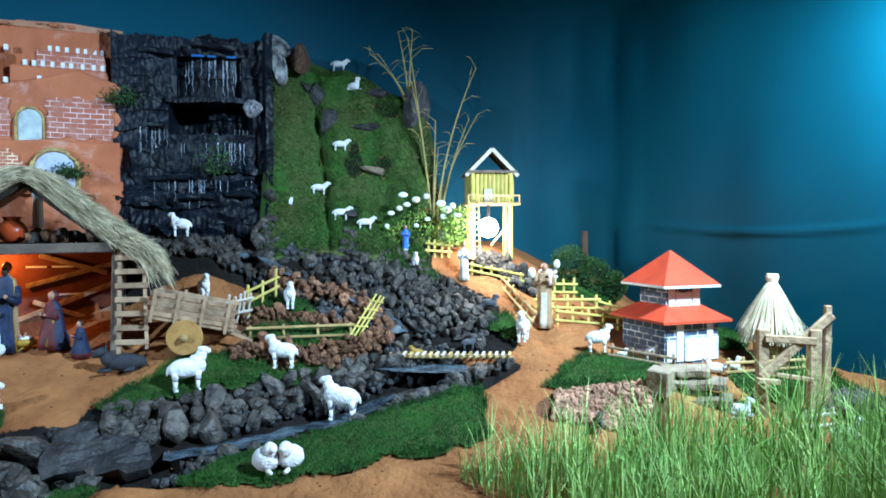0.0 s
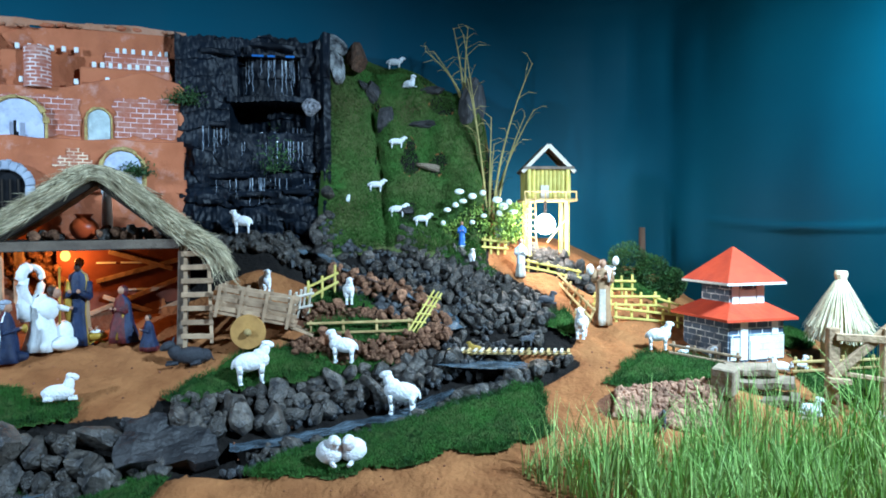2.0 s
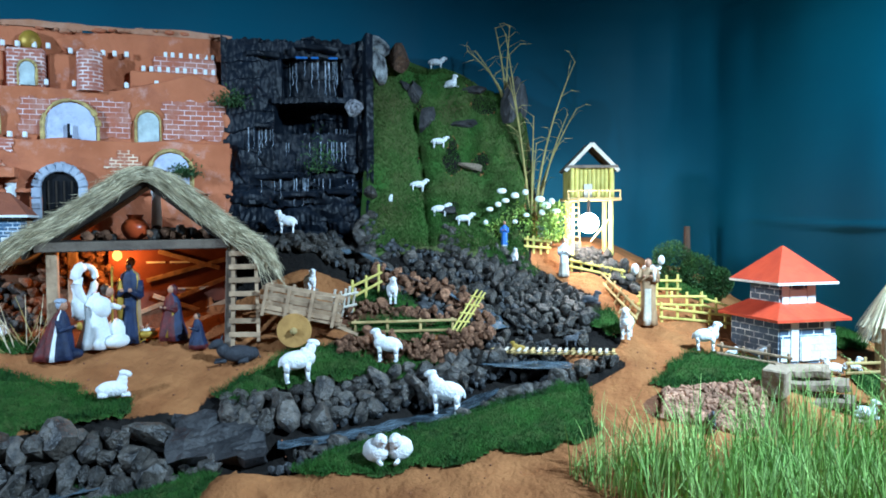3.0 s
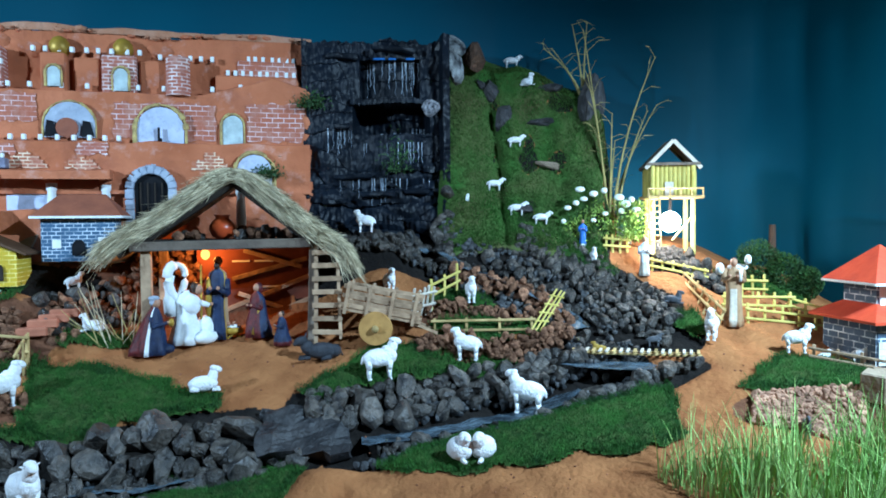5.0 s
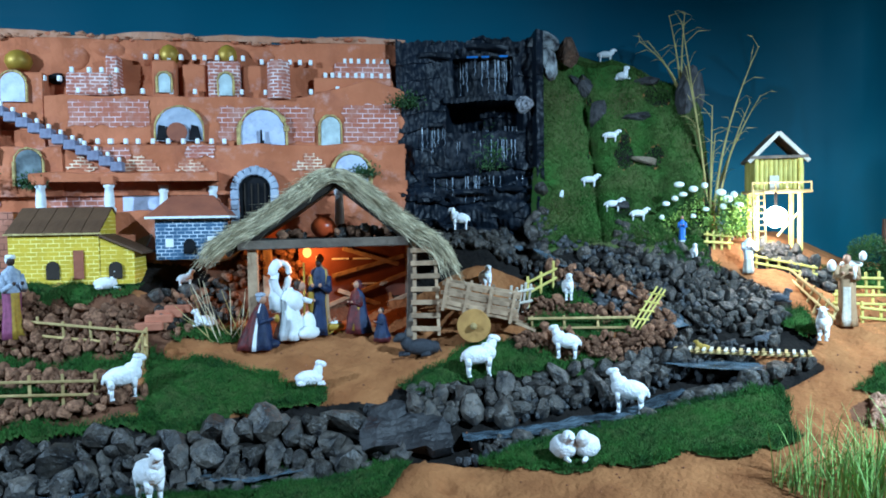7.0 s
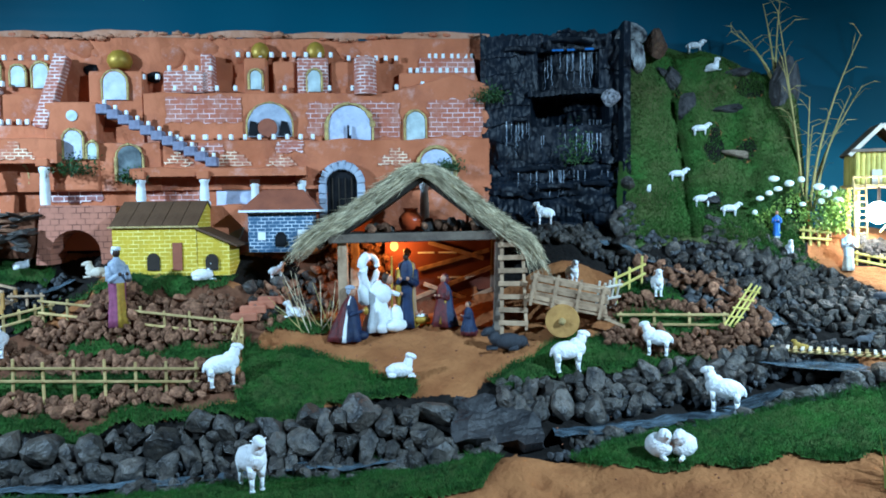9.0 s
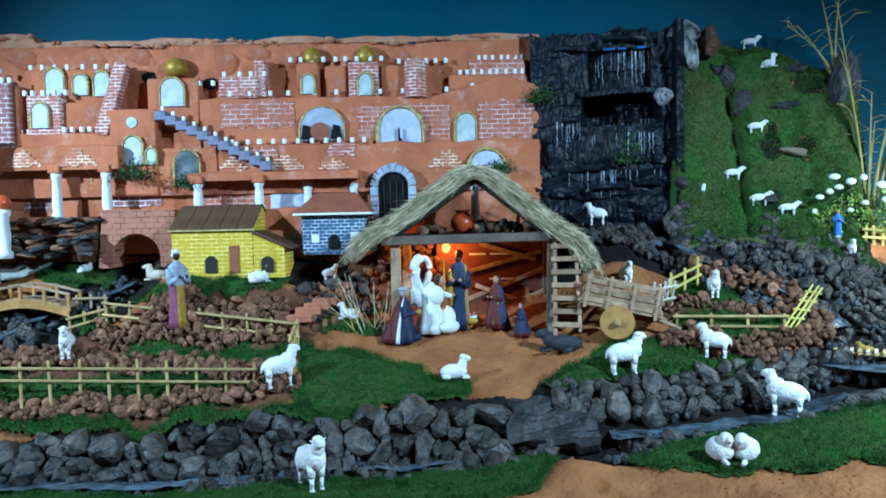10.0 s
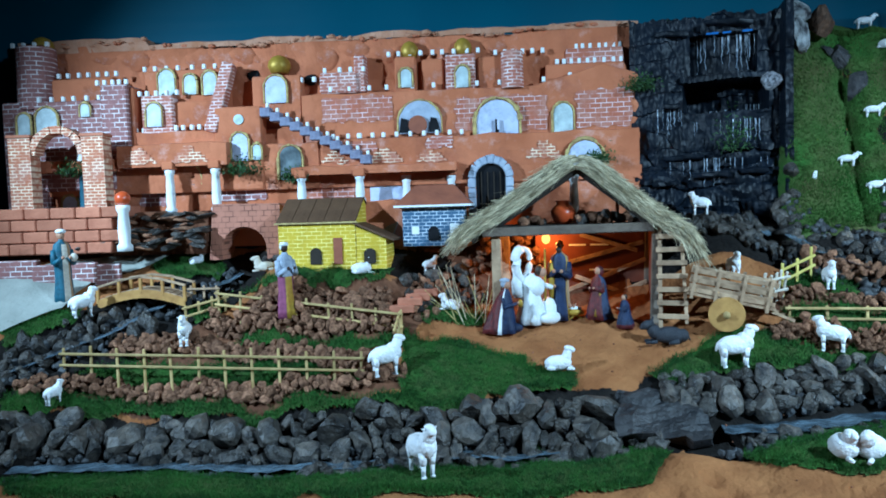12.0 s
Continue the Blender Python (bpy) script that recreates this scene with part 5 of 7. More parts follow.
def sheep_mesh(kind, mat=SHEEP):
    """Stands about 1 high and looks along +x."""
    bm = bmesh.new()
    if kind == "standing":
        wool(bm, oval(-.06, 0, .52, .39, .215, .225, 0, -4, 0))
        wool(bm, oval(.20, 0, .60, .19, .175, .24, 0, -30, 0), 0, 2)
        wool(bm, oval(.28, 0, .77, .135, .125, .20, 0, 14, 0), 0, 2)
        ball(bm, oval(.385, 0, .905, .135, .088, .088, 0, 20, 0), 2)
        wool(bm, oval(.30, 0, .945, .095, .095, .06), 0, 2)
        for s in (-1, 1):
            ball(bm, oval(.30, .10 * s, .915, .03, .07, .018, 25 * s, 0, 0), 1)
            for x in (.20, -.29):
                rod(bm, (x, .085 * s, .46), (x + .01, .09 * s, .24), .095, .054, 8)
                rod(bm, (x + .01, .09 * s, .26), (x + .005, .09 * s, .03), .048, .038, 8)
                rod(bm, (x + .012, .09 * s, .04), (x + .02, .09 * s, 0), .048, .054, 8)
        wool(bm, oval(-.43, 0, .48, .045, .045, .12, 0, 15, 0), 0, 2)
    elif kind == "walking":
        wool(bm, oval(-.04, 0, .53, .52, .22, .23))
        wool(bm, oval(.42, 0, .66, .22, .16, .19, 0, -35, 0), 0, 2)
        ball(bm, oval(.64, 0, .80, .17, .10, .10, 0, 18, 0), 2)
        wool(bm, oval(.55, 0, .86, .11, .11, .07), 0, 2)
        for s in (-1, 1):
            ball(bm, oval(.52, .12 * s, .82, .03, .08, .02, 25 * s, 0, 0), 1)
            for x in (.30, -.40):
                rod(bm, (x, .10 * s, .44), (x + .02, .10 * s, .22), .095, .055, 8)
                rod(bm, (x + .02, .10 * s, .24), (x, .10 * s, 0), .05, .045, 8)
        wool(bm, oval(-.56, 0, .50, .05, .05, .12, 0, 20, 0), 0, 2)
    elif kind == "lying":
        wool(bm, oval(0, 0, .28, .52, .30, .29))
        wool(bm, oval(.32, .02, .46, .20, .18, .28, 0, 15, 0), 0, 2)
        wool(bm, oval(.36, .02, .62, .17, .16, .22, 0, 10, 0), 0, 2)
        ball(bm, oval(.50, .02, .78, .19, .12, .125, 0, 22, 0), 2)
        wool(bm, oval(.38, .02, .84, .14, .14, .10), 0, 2)
        for s in (-1, 1):
            ball(bm, oval(.36, .14 * s, .80, .035, .08, .025, 25 * s, 0, 0), 1)
            rod(bm, (.30, .18 * s, .08), (.60, .16 * s, .05), .07, .05, 8)
            ball(bm, oval(-.3, .2 * s, .12, .2, .12, .12), 1)
    else:
        for s in (-1, 1):
            wool(bm, oval(.36 * s, .04 * s, .36, .42, .34, .37, 0, 0, 20 * s))
            wool(bm, oval(.22 * s, -.22, .66, .22, .2, .26, 0, 8 * s, 0), 0, 2)
            ball(bm, oval(.16 * s, -.34, .74, .10, .16, .11, 20, 0, -12 * s), 2)
            rod(bm, (.3 * s, -.3, .08), (.2 * s, -.5, .05), .08, .06, 8)
    return finish(bm, "sheep_figurine", mat, True)


STANDING, LYING, PAIRED, WALKING = sheep_mesh("standing"), sheep_mesh("lying"), sheep_mesh("pair"), sheep_mesh("walking")
# place on the ground, height, turn (0 looks to the stage's right), pose, where it stands
FLOCK = (
    (-.93, 2.585, .084, 178, STANDING, "below the waterfall"), (-.79, 2.404, .088, -70, STANDING, "on the sand behind the cart"), (-.51, 2.420, .092, -80, STANDING, "on the turf inside the pen"),
    (-.738, 2.10, .126, 12, STANDING, "on the lawn by the cart wheel"), (-.495, 2.235, .104, 172, STANDING, "on the lawn before the pen"), (-.30, 2.125, .128, 170, STANDING, "at the stony edge of the stream"),
    (-.425, 1.862, .086, 5, PAIRED, "curled up together on the front lawn"), (.262, 2.385, .104, -95, STANDING, "on the sandy path"), (.495, 2.315, .090, 8, STANDING, "on the lawn beside the red-roofed house"),
    (-.466, 2.757, .044, 5, WALKING, "on the mossy hill"), (-.377, 2.706, .046, 0, WALKING, "at the foot of the mossy hill"), (-.286, 2.701, .044, 10, WALKING, "at the foot of the mossy hill"),
    (-.391, 2.815, .042, 10, WALKING, "resting on the mossy hill"), (-.353, 2.888, .045, -40, LYING, "high on the mossy hill"), (-.417, 2.945, .046, 10, WALKING, "on the hilltop"),
    (.013, 2.735, .074, 200, STANDING, "by the tower's fence"), (-.10, 2.615, .062, -80, STANDING, "at the edge of the path"), (.40, 2.72, .058, 10, STANDING, "on the knoll beside the tower"),
    (.832, 2.22, .055, 190, LYING, "before the red-roofed house"), (.90, 2.26, .046, 0, LYING, "behind the thin fence"), (.806, 1.965, .055, 0, LYING, "by the stone steps"), (1.0, 1.80, .070, 20, LYING, "at the end of the lawn"),
    (.665, 2.30, .056, -10, STANDING, "behind the little fence of the house"), (.572, 2.325, .034, 0, LYING, "beside the house fence"),
    (-1.225, 1.922, .080, 5, LYING, "at the edge of the lawn before the stable"), (-1.445, 1.475, .150, -70, STANDING, "on the front lawn beyond the stream"), (-1.722, 1.718, .128, 12, STANDING, "on the brown terrace wall"),
    (-2.41, 1.515, .108, -105, STANDING, "on the terrace wall by the bridge"), (-2.60, 1.16, .074, 30, STANDING, "on the strip of turf above the stones"), (-2.75, 1.375, .104, 15, STANDING, "by the end of the wooden bridge"),
    (-2.66, 1.80, .056, 0, LYING, "beside the ditch"), (-1.975, 1.944, .072, 5, LYING, "before the yellow house"), (-1.79, 2.115, .064, 10, STANDING, "beside the blue house"), (-1.667, 2.042, .064, 170, LYING, "on the turf beside the stable"),
)
for x, y, h, turn, me, where in FLOCK:
    h = h * 1.22 if "hill" in where else h
    ob = tagged(new("sheep_figurine", me), ("two white plaster sheep " if me is PAIRED else "white plaster sheep ") + where, "sheep figurine", "sheep of the crib")
    p = surface(x, y)
    ob.matrix_basis = pose(p.x, p.y, p.z, 0, 0, polar(x, y)[0] + turn) @ pose(0, 0, .03 if where == 'below the waterfall' else .014 if 'lawn' in where or 'turf' in where else .022 if 'stony edge' in where else .04 if 'by the bridge' in where else .006 if h > .07 else .002) @ Matrix.Scale(h, 4)


def beast(name, x, y, h, turn, kind, mat, label, category):
    ob = tagged(new(name, sheep_mesh(kind, mat)), label, category)
    ob.matrix_basis = facing(x, y, turn, .002) @ Matrix.Diagonal((h * 1.25, h * .8, h, 1))
    return ob


def donkey_mesh():
    bm = bmesh.new()
    ball(bm, oval(.16, 0, .28, .56, .26, .28, 0, 3, 0), 3, 0, .1)
    ball(bm, oval(.52, 0, .28, .22, .22, .22), 2)
    ball(bm, oval(-.34, 0, .40, .22, .18, .28, 0, -34, 0), 2)
    ball(bm, oval(-.56, -.04, .62, .24, .13, .15, 0, -24, 0), 2)
    ball(bm, oval(-.72, -.04, .53, .09, .075, .075), 2)
    for s in (-1, 1):
        ball(bm, oval(-.40, .07 * s - .02, .78, .035, .04, .15, 18 * s, 14, 0), 1)
        rod(bm, (-.25, .18 * s, .10), (-.62, .20 * s, .06), .06, .045)
        rod(bm, (.40, .20 * s, .12), (.10, .26 * s, .05), .10, .05)
    rod(bm, (.70, 0, .28), (.80, .10, .05), .03, .018)
    return finish(bm, "donkey_figurine", BLACKFUR, True)


ob = tagged(new("donkey_figurine", donkey_mesh()), "dark grey donkey lying at the stable's corner", "donkey figurine")
ob.matrix_basis = facing(-.955, 2.150, 0, .002) @ Matrix.Scale(.098, 4)
beast("cow_figurine", -.085, 2.345, .044, 175, "standing", YELFUR, "small yellow-brown cow standing by the stream", "cow figurine")
beast("goat_figurine", .085, 2.35, .044, 10, "standing", GREYFUR, "small grey goat standing by the plank bridge", "goat figurine")
beast("goat_figurine", .158, 2.515, .048, -20, "lying", GREYFUR, "dark grey goat resting on the path's edge", "goat figurine")
beast("goat_figurine", .422, 1.956, .060, -80, "standing", GREYFUR, "grey goat standing under the gravel bank", "goat figurine")
beast("dog_figurine", -2.359, 1.861, .064, 175, "lying", ROBE_CREAM, "cream-coloured dog resting by the ditch", "dog figurine")
beast("goat_figurine", -2.12, 1.875, .028, 0, "lying", YELFUR, "small tan goat resting at the yellow house's door", "goat figurine")


def figure(name, x, y, h, turn, rings, mats, paint, label, extra=(), head=.052):
    """A robed plaster figurine, 1 high before scaling; rings: (height, half-width, half-depth, forward); -y is its front."""
    bm = bmesh.new()
    seg, loops = 28, []
    for z, rx, ry, fy in rings:
        loop = []
        for i in range(seg):
            a = math.tau * i / seg
            k = 1 + .15 * (1 - z) * math.sin(a * 6 + 4 * z) + .05 * math.sin(a * 11 + 5 * z)
            loop.append(bm.verts.new((rx * k * math.cos(a), ry * k * math.sin(a) - fy, z)))
        loops.append(loop)
    for n, (a, b) in enumerate(zip(loops, loops[1:])):
        z = (rings[n][0] + rings[n + 1][0]) / 2
        for i in range(seg):
            f = bm.faces.new((a[i], a[(i + 1) % seg], b[(i + 1) % seg], b[i]))
            f.material_index = paint(z, (math.degrees(math.tau * (i + .5) / seg) + 90) % 360)
    bm.faces.new(loops[0][::-1])
    bm.faces.new(loops[-1])
    for kind, *v in extra:
        if kind == "rod":
            rod(bm, v[0], v[1], v[2], v[3], 10, v[4])
        elif kind == "tube":
            tube(bm, [Vector(p) for p in v[0]], v[1], 10, v[2])
        else:
            ball(bm, oval(*v[0]), 2, v[1])
    ob = tagged(new(name, finish(bm, name, mats, True)), label, "figurine", "figurines of the crib")
    ob.matrix_basis = facing(x, y, turn, .002) @ Matrix.Scale(h, 4)
    return ob


UPRIGHT = ((0, .13, .11, 0), (.1, .125, .105, 0), (.35, .10, .085, 0), (.55, .105, .08, 0), (.72, .115, .075, 0), (.80, .10, .06, 0), (.845, .04, .04, 0), (.87, .035, .035, .005))
KNEEL = ((0, .24, .26, 0), (.12, .23, .24, .02), (.3, .19, .19, .04), (.5, .16, .14, .02), (.68, .15, .11, .03), (.78, .11, .08, .04), (.82, .05, .05, .05), (.85, .045, .045, .05))


def head_of(z, y=0.0, s=.055, hair=1, skin=0, back=.030):
    return [("ball", (0, y, z, s * .85, s, s * 1.15), skin), ("ball", (0, y + back, z + s * .22, s * .95, s * .95, s * 1.1), hair)]


def arms(mat, skin, z=.66, reach=.16, w=.11, y=0):
    return [e for s in (-1, 1) for e in (("rod", (w * s, y, z + .1), (w * 1.15 * s, y - .05, z - .08), .035, .04, mat), ("rod", (w * 1.15 * s, y - .05, z - .08), (w * .45 * s, y - reach, z), .04, .028, mat), ("ball", (w * .42 * s, y - reach - .02, z + .005, .022, .025, .025), skin))]


CLOAKED = ((0, .27, .33, -.06), (.10, .26, .31, -.05), (.30, .23, .25, -.02), (.50, .20, .19, .02), (.66, .17, .14, .05), (.77, .12, .09, .07), (.82, .06, .06, .08), (.86, .05, .05, .08))
figure("king_figurine", -1.478, 2.06, .178, 62, CLOAKED, [SKIN, HAIR, ROBE_RED, ROBE_BLUE, GOLD, WHITE, STONEG], lambda z, a: 3 if a < 62 or a > 298 else (5 if a < 74 or a > 286 else (4 if a < 80 or a > 280 or z < .04 else 2)), "kneeling king figurine in a red cloak over a blue robe",
       arms(3, 0, .58, .26, .14, -.08) + head_of(.92, -.10, .085, 6) + [("ball", (0, -.07, 1.0, .10, .10, .05), 6), ("ball", (.06, -.36, .56, .05, .05, .08), 4), ("ball", (.12, -.18, .08, .14, .20, .10), 3)])
loop = [(-.10 + (.15 + .05 * math.sin(q)) * math.cos(q), .06, .99 + .27 * math.sin(q)) for q in [math.tau * k / 18 for k in range(19)]]
wing = [("tube", loop[5:] + loop[1:8], .085, 1), ("tube", [(-.20, .08, .5), (-.23, .08, .7), (-.24, .07, .92), (-.20, .06, 1.1)], .10, 1)]
figure("angel_figurine", -1.412, 2.15, .205, 34, KNEEL, [SKIN, WHITE, HAIR], lambda z, a: 1, "white angel figurine kneeling with arms and wings raised",
       [("ball", (.15, -.16, .86, .066, .07, .085), 0), ("ball", (.12, -.11, .89, .075, .08, .095), 2), ("ball", (.05, -.10, .62, .17, .13, .18), 1), ("rod", (.12, -.14, .66), (.28, -.26, .60), .06, .035, 1), ("ball", (.30, -.28, .62, .03, .03, .03), 0),
        ("ball", (.26, -.16, .20, .17, .16, .24), 1), ("ball", (.20, -.26, .10, .22, .14, .12), 1), ("rod", (-.16, .08, .45), (-.20, .10, .95), .10, .06, 1)] + wing)
figure("bearded_man_figurine", -1.325, 2.21, .276, -14, UPRIGHT, [SKIN, HAIR, ROBE_BLUE, GOLD, ROBE_BROWN], lambda z, a: 4 if 62 < a < 150 and z > .2 else (3 if 52 < a < 62 or 300 < a < 306 or z < .03 else 2), "standing bearded man figurine in a navy robe with a staff",
       arms(2, 0, .62, .15, .11) + head_of(.925, 0, .055) + [("ball", (0, -.045, .885, .035, .03, .05), 1), ("rod", (-.17, -.13, 0), (-.16, -.13, .90), .014, .012, 3), ("ball", (-.10, -.06, .50, .045, .05, .26), 3)])
bm = bmesh.new()
ball(bm, oval(0, 0, .35, .5, .3, .22), 2, 0, .3)
for s in (-1, 1):
    rod(bm, (.38 * s, -.18, 0), (-.2 * s, .1, .3), .05)
    rod(bm, (.38 * s, .18, 0), (-.2 * s, -.1, .3), .05)
ball(bm, oval(0, 0, .55, .36, .16, .13), 2, 1)
ball(bm, oval(-.28, 0, .70, .12, .11, .12), 2, 2)
for s in (-1, 1):
    rod(bm, (-.1, .1 * s, .62), (.02, .2 * s, .85), .04, .03, 6, 2)
ob = tagged(new("manger_figurine", finish(bm, "manger_figurine", [GOLD, WHITE, SKIN], True)), "small straw manger holding a swaddled plaster infant doll", "manger figurine")
ob.matrix_basis = facing(-1.278, 2.225, 8, .002) @ Matrix.Scale(.066, 4)
figure("kneeling_woman_figurine", -1.191, 2.23, .178, -40, KNEEL, [SKIN, HAIR, ROBE_RED, ROBE_BLUE, WHITE, GOLD], lambda z, a: 2 if a < 55 or a > 305 else 3, "kneeling woman figurine in dark red and navy robes",
       arms(2, 0, .60, .2, .11, -.04) + head_of(.91, -.05, .07, 2) + [("ball", (0, .0, .90, .085, .08, .11), 2), ("rod", (.09, -.10, .55), (.05, -.2, .06), .03, .05, 5)])
figure("kneeling_figurine", -1.094, 2.20, .112, -60, KNEEL, [SKIN, HAIR, ROBE_BLUE, ROBE_RED], lambda z, a: 3 if z < .1 else 2, "small dark kneeling figurine beside the ladder", arms(2, 0, .6, .2, .12, -.04) + head_of(.90, -.05, .085))
figure("shepherd_figurine", -2.15, 1.738, .262, 25, UPRIGHT, [HAIR, WHITE, ROBE_PURPLE, GOLD, STONEG], lambda z, a: 4 if z > .58 else (3 if a < 45 or a > 330 else 2), "dark-faced shepherd figurine in a mauve robe and grey cape",
       arms(4, 0, .66, .15, .11) + head_of(.925, 0, .055, 1, 0, .02) + [("rod", (0, 0, .955), (0, 0, 1.0), .06, .05, 1)])
figure("traveller_figurine", -2.845, 1.37, .258, 15, UPRIGHT, [SKIN, WHITE, ROBE_TEAL, ROBE_CREAM, ROBE_BROWN], lambda z, a: 3 if (a < 30 or a > 345) and z < .8 else (4 if 30 <= a < 60 else 2), "standing man figurine in a teal robe and white turban",
       arms(2, 0, .62, .15, .11) + head_of(.92, 0, .055, 0) + [("ball", (0, 0, .975, .07, .07, .035), 1), ("ball", (.1, -.15, .62, .05, .05, .06), 3)])
figure("shepherd_figurine", .345, 2.48, .222, 0, UPRIGHT, [SKIN, HAIR, ROBE_BROWN, ROBE_CREAM, WHITE], lambda z, a: 3 if (a < 22 or a > 338) and z < .5 else 2, "brown-robed shepherd figurine carrying a white lamb on his shoulders",
       arms(2, 0, .74, .10, .12) + head_of(.93, 0, .06) + [("ball", (.05, .05, .86, .15, .07, .055), 4), ("ball", (.19, -.03, .98, .05, .045, .075), 4), ("ball", (-.19, -.03, .84, .06, .06, .09), 4), ("rod", (.1, -.1, .85), (.09, -.1, .66), .025, .02, 4)])
figure("boy_figurine", .075, 2.62, .136, 10, UPRIGHT, [SKIN, HAIR, WHITE, ROBE_CREAM, ROBE_TEAL], lambda z, a: 4 if z < .05 else (2 if z > .4 else 3), "small standing figurine in pale cream clothes on the path", arms(2, 0, .66, .14, .12) + head_of(.93, 0, .065))
figure("woman_figurine", -.137, 2.672, .096, 0, UPRIGHT, [SKIN, HAIR, ROBE_SKY, WHITE], lambda z, a: 3 if z < .08 else 2, "small woman figurine in a bright blue dress", arms(2, 0, .66, .12, .12) + head_of(.93, 0, .07))

# ---- stable
STABLE = pose(-1.259, 2.158, 1.098, 0, 0, 17.8)
stable = thing("stable", STABLE, "open wooden stable with a thick straw thatched gable roof", "stable")
for x, y, name in ((-.255, 0, "post"), (.262, 0, "post"), (-.25, .20, "post"), (.25, .20, "post")):
    bm = plank(bmesh.new(), (x, y, -.05), (x + (.012 if x > 0 else 0), y, .335), .032, .026, (0, 1, 0), .003)
    part(name, bm, WOODGREY if x > 0 else WOOD, stable, "rough squared wooden post")
part("beam", plank(bmesh.new(), (-.30, -.018, .322), (.265, -.018, .330), .022, .030, (0, 0, 1), .003), WOODGREY, stable, "grey weathered cross beam")
part("loft", box(bmesh.new(), (.52, .22, .012), pose(0, .10, .335)), DARKWOOD, stable)
part("back_board", box(bmesh.new(), (.40, .012, .36), pose(.06, .205, .16)), REDPANEL, stable, "red-brown board closing the back")
part("side_board", box(bmesh.new(), (.012, .20, .34), pose(.262, .105, .15)), REDPANEL, stable)
for a, b in (((-.02, .19, .20), (.24, .19, .27)), ((.02, .188, .30), (.22, .188, .24)), ((-.05, .19, .09), (.25, .19, .21)), ((.0, .186, .15), (.25, .186, .06)), ((.05, .186, .05), (.25, .186, .13))):
    part("brace", plank(bmesh.new(), a, b, .006, .016, (0, 0, 1), .002), WOOD, stable)
for x0, x1, z in ((-.02, .04, .262), (.055, .12, .262), (.14, .165, .262), (.05, .16, .172)):
    part("pale_bar", box(bmesh.new(), (x1 - x0, .003, .006), pose((x0 + x1) / 2, .196, z)), WHITE, stable, "row of small pale marks")
rng = random.Random(5)
for k in range(120):
    s = rng.uniform(.012, .021)
    part("stone", rng.choice(BROWN), None, stable, "", pose(-.36 + .25 * rng.random(), .205 + rng.uniform(-.015, .015), .30 * rng.random(), rng.uniform(0, 90), rng.uniform(0, 90), 0) @ Matrix.Scale(s, 4))
APEX, LE, RE = Vector((.02, 0, .532)), Vector((-.378, 0, .275)), Vector((.372, 0, .262))


def slope_at(e, f):
    """A place on a thatch slope's underside: rounded ridge, slight sag, drooping eave."""
    p = APEX.lerp(e, f)
    right = e.x > 0
    p.z += -(.030 if right else .014) * math.sin(math.pi * min(1, f)) - (.045 if right else .02) * max(0, f - .82) ** 2 * 22 + .010 * min(1, f / .1) - .004
    p.x += (.020 if right else 0) * math.sin(math.pi * min(1, f))
    return p


for e in (LE, RE):
    bm = bmesh.new()
    d = (e - APEX).normalized()
    up = Vector((0, 1, 0)).cross(d)
    if up.z < 0:
        up = -up
    vs, n = [], 16
    for i in range(n + 1):
        p = slope_at(e, i / n) + Vector((0, -.03, 0))
        th = (.046 + .010 * noise.noise((i * .6, e.x, 1))) * (1 - .35 * max(0, i / n - .85) / .15)
        for q, y in ((0, .012), (th * .25, -.004), (th * .65, -.006), (th * .95, .010), (th, .05), (th, .25), (0, .27)):
            vs.append(bm.verts.new(p + up * q + Vector((0, y, 0))))
    for i in range(n):
        for j in range(7):
            bm.faces.new((vs[i * 7 + j], vs[i * 7 + (j + 1) % 7], vs[(i + 1) * 7 + (j + 1) % 7], vs[(i + 1) * 7 + j]))
    bm.faces.new(vs[:7])
    bm.faces.new(vs[-7:])
    bmesh.ops.recalc_face_normals(bm, faces=bm.faces)
    roof = part("thatch_slope", bm, THATCH, stable, "thick straw thatch slope", None, True)
    for f0, f1 in ((0, .32), (.32, .62), (.62, .9)):
        part("rafter", plank(bmesh.new(), slope_at(e, f0) + Vector((0, .004, -.008)), slope_at(e, f1) + Vector((0, .004, -.008)), .03, .016, up), DARKWOOD, stable, "dark rafter under the thatch")
    sv, sf = [], []
    for k in range(7000):
        f0 = rng.uniform(-.04, .90)
        ln = rng.uniform(.08, .26)
        f1 = min(f0 + ln, 1.0 + rng.random() ** 2 * .18)
        y0 = rng.uniform(-.042, .01) if rng.random() < .62 else rng.uniform(0, .24)
        q0 = (.046 if y0 > -.026 else rng.uniform(.0, .048)) + rng.uniform(-.004, .007)
        lift, slew = rng.gauss(0, .010), rng.gauss(0, .026)
        w = Vector((rng.gauss(0, 1), rng.gauss(0, 1), rng.gauss(0, 1))).normalized() * rng.uniform(.0006, .0014)
        i = len(sv)
        for step in range(4):
            g = step / 3
            p = slope_at(e, max(0, f0 + (f1 - f0) * g)) + up * (q0 + lift * g * g) + Vector((0, y0 + slew * g, -.06 * max(0, f0 + (f1 - f0) * g - 1)))
            if f0 < 0 and step == 0:
                p.x -= d.x * .03
            sv += [p - w * (1 - .5 * g), p + w * (1 - .5 * g)]
        sf += [(i, i + 1, i + 3, i + 2), (i + 2, i + 3, i + 5, i + 4), (i + 4, i + 5, i + 7, i + 6)]
    tagged(part("straw", raw("straw", sv, sf, THATCH), None, roof, "loose straw stalks"), kind="stuff")
bulb = thing("stable_bulb", pose(-1.388, 2.245, 1.388), "lit orange bulb hanging under the stable's beam", "bulb")
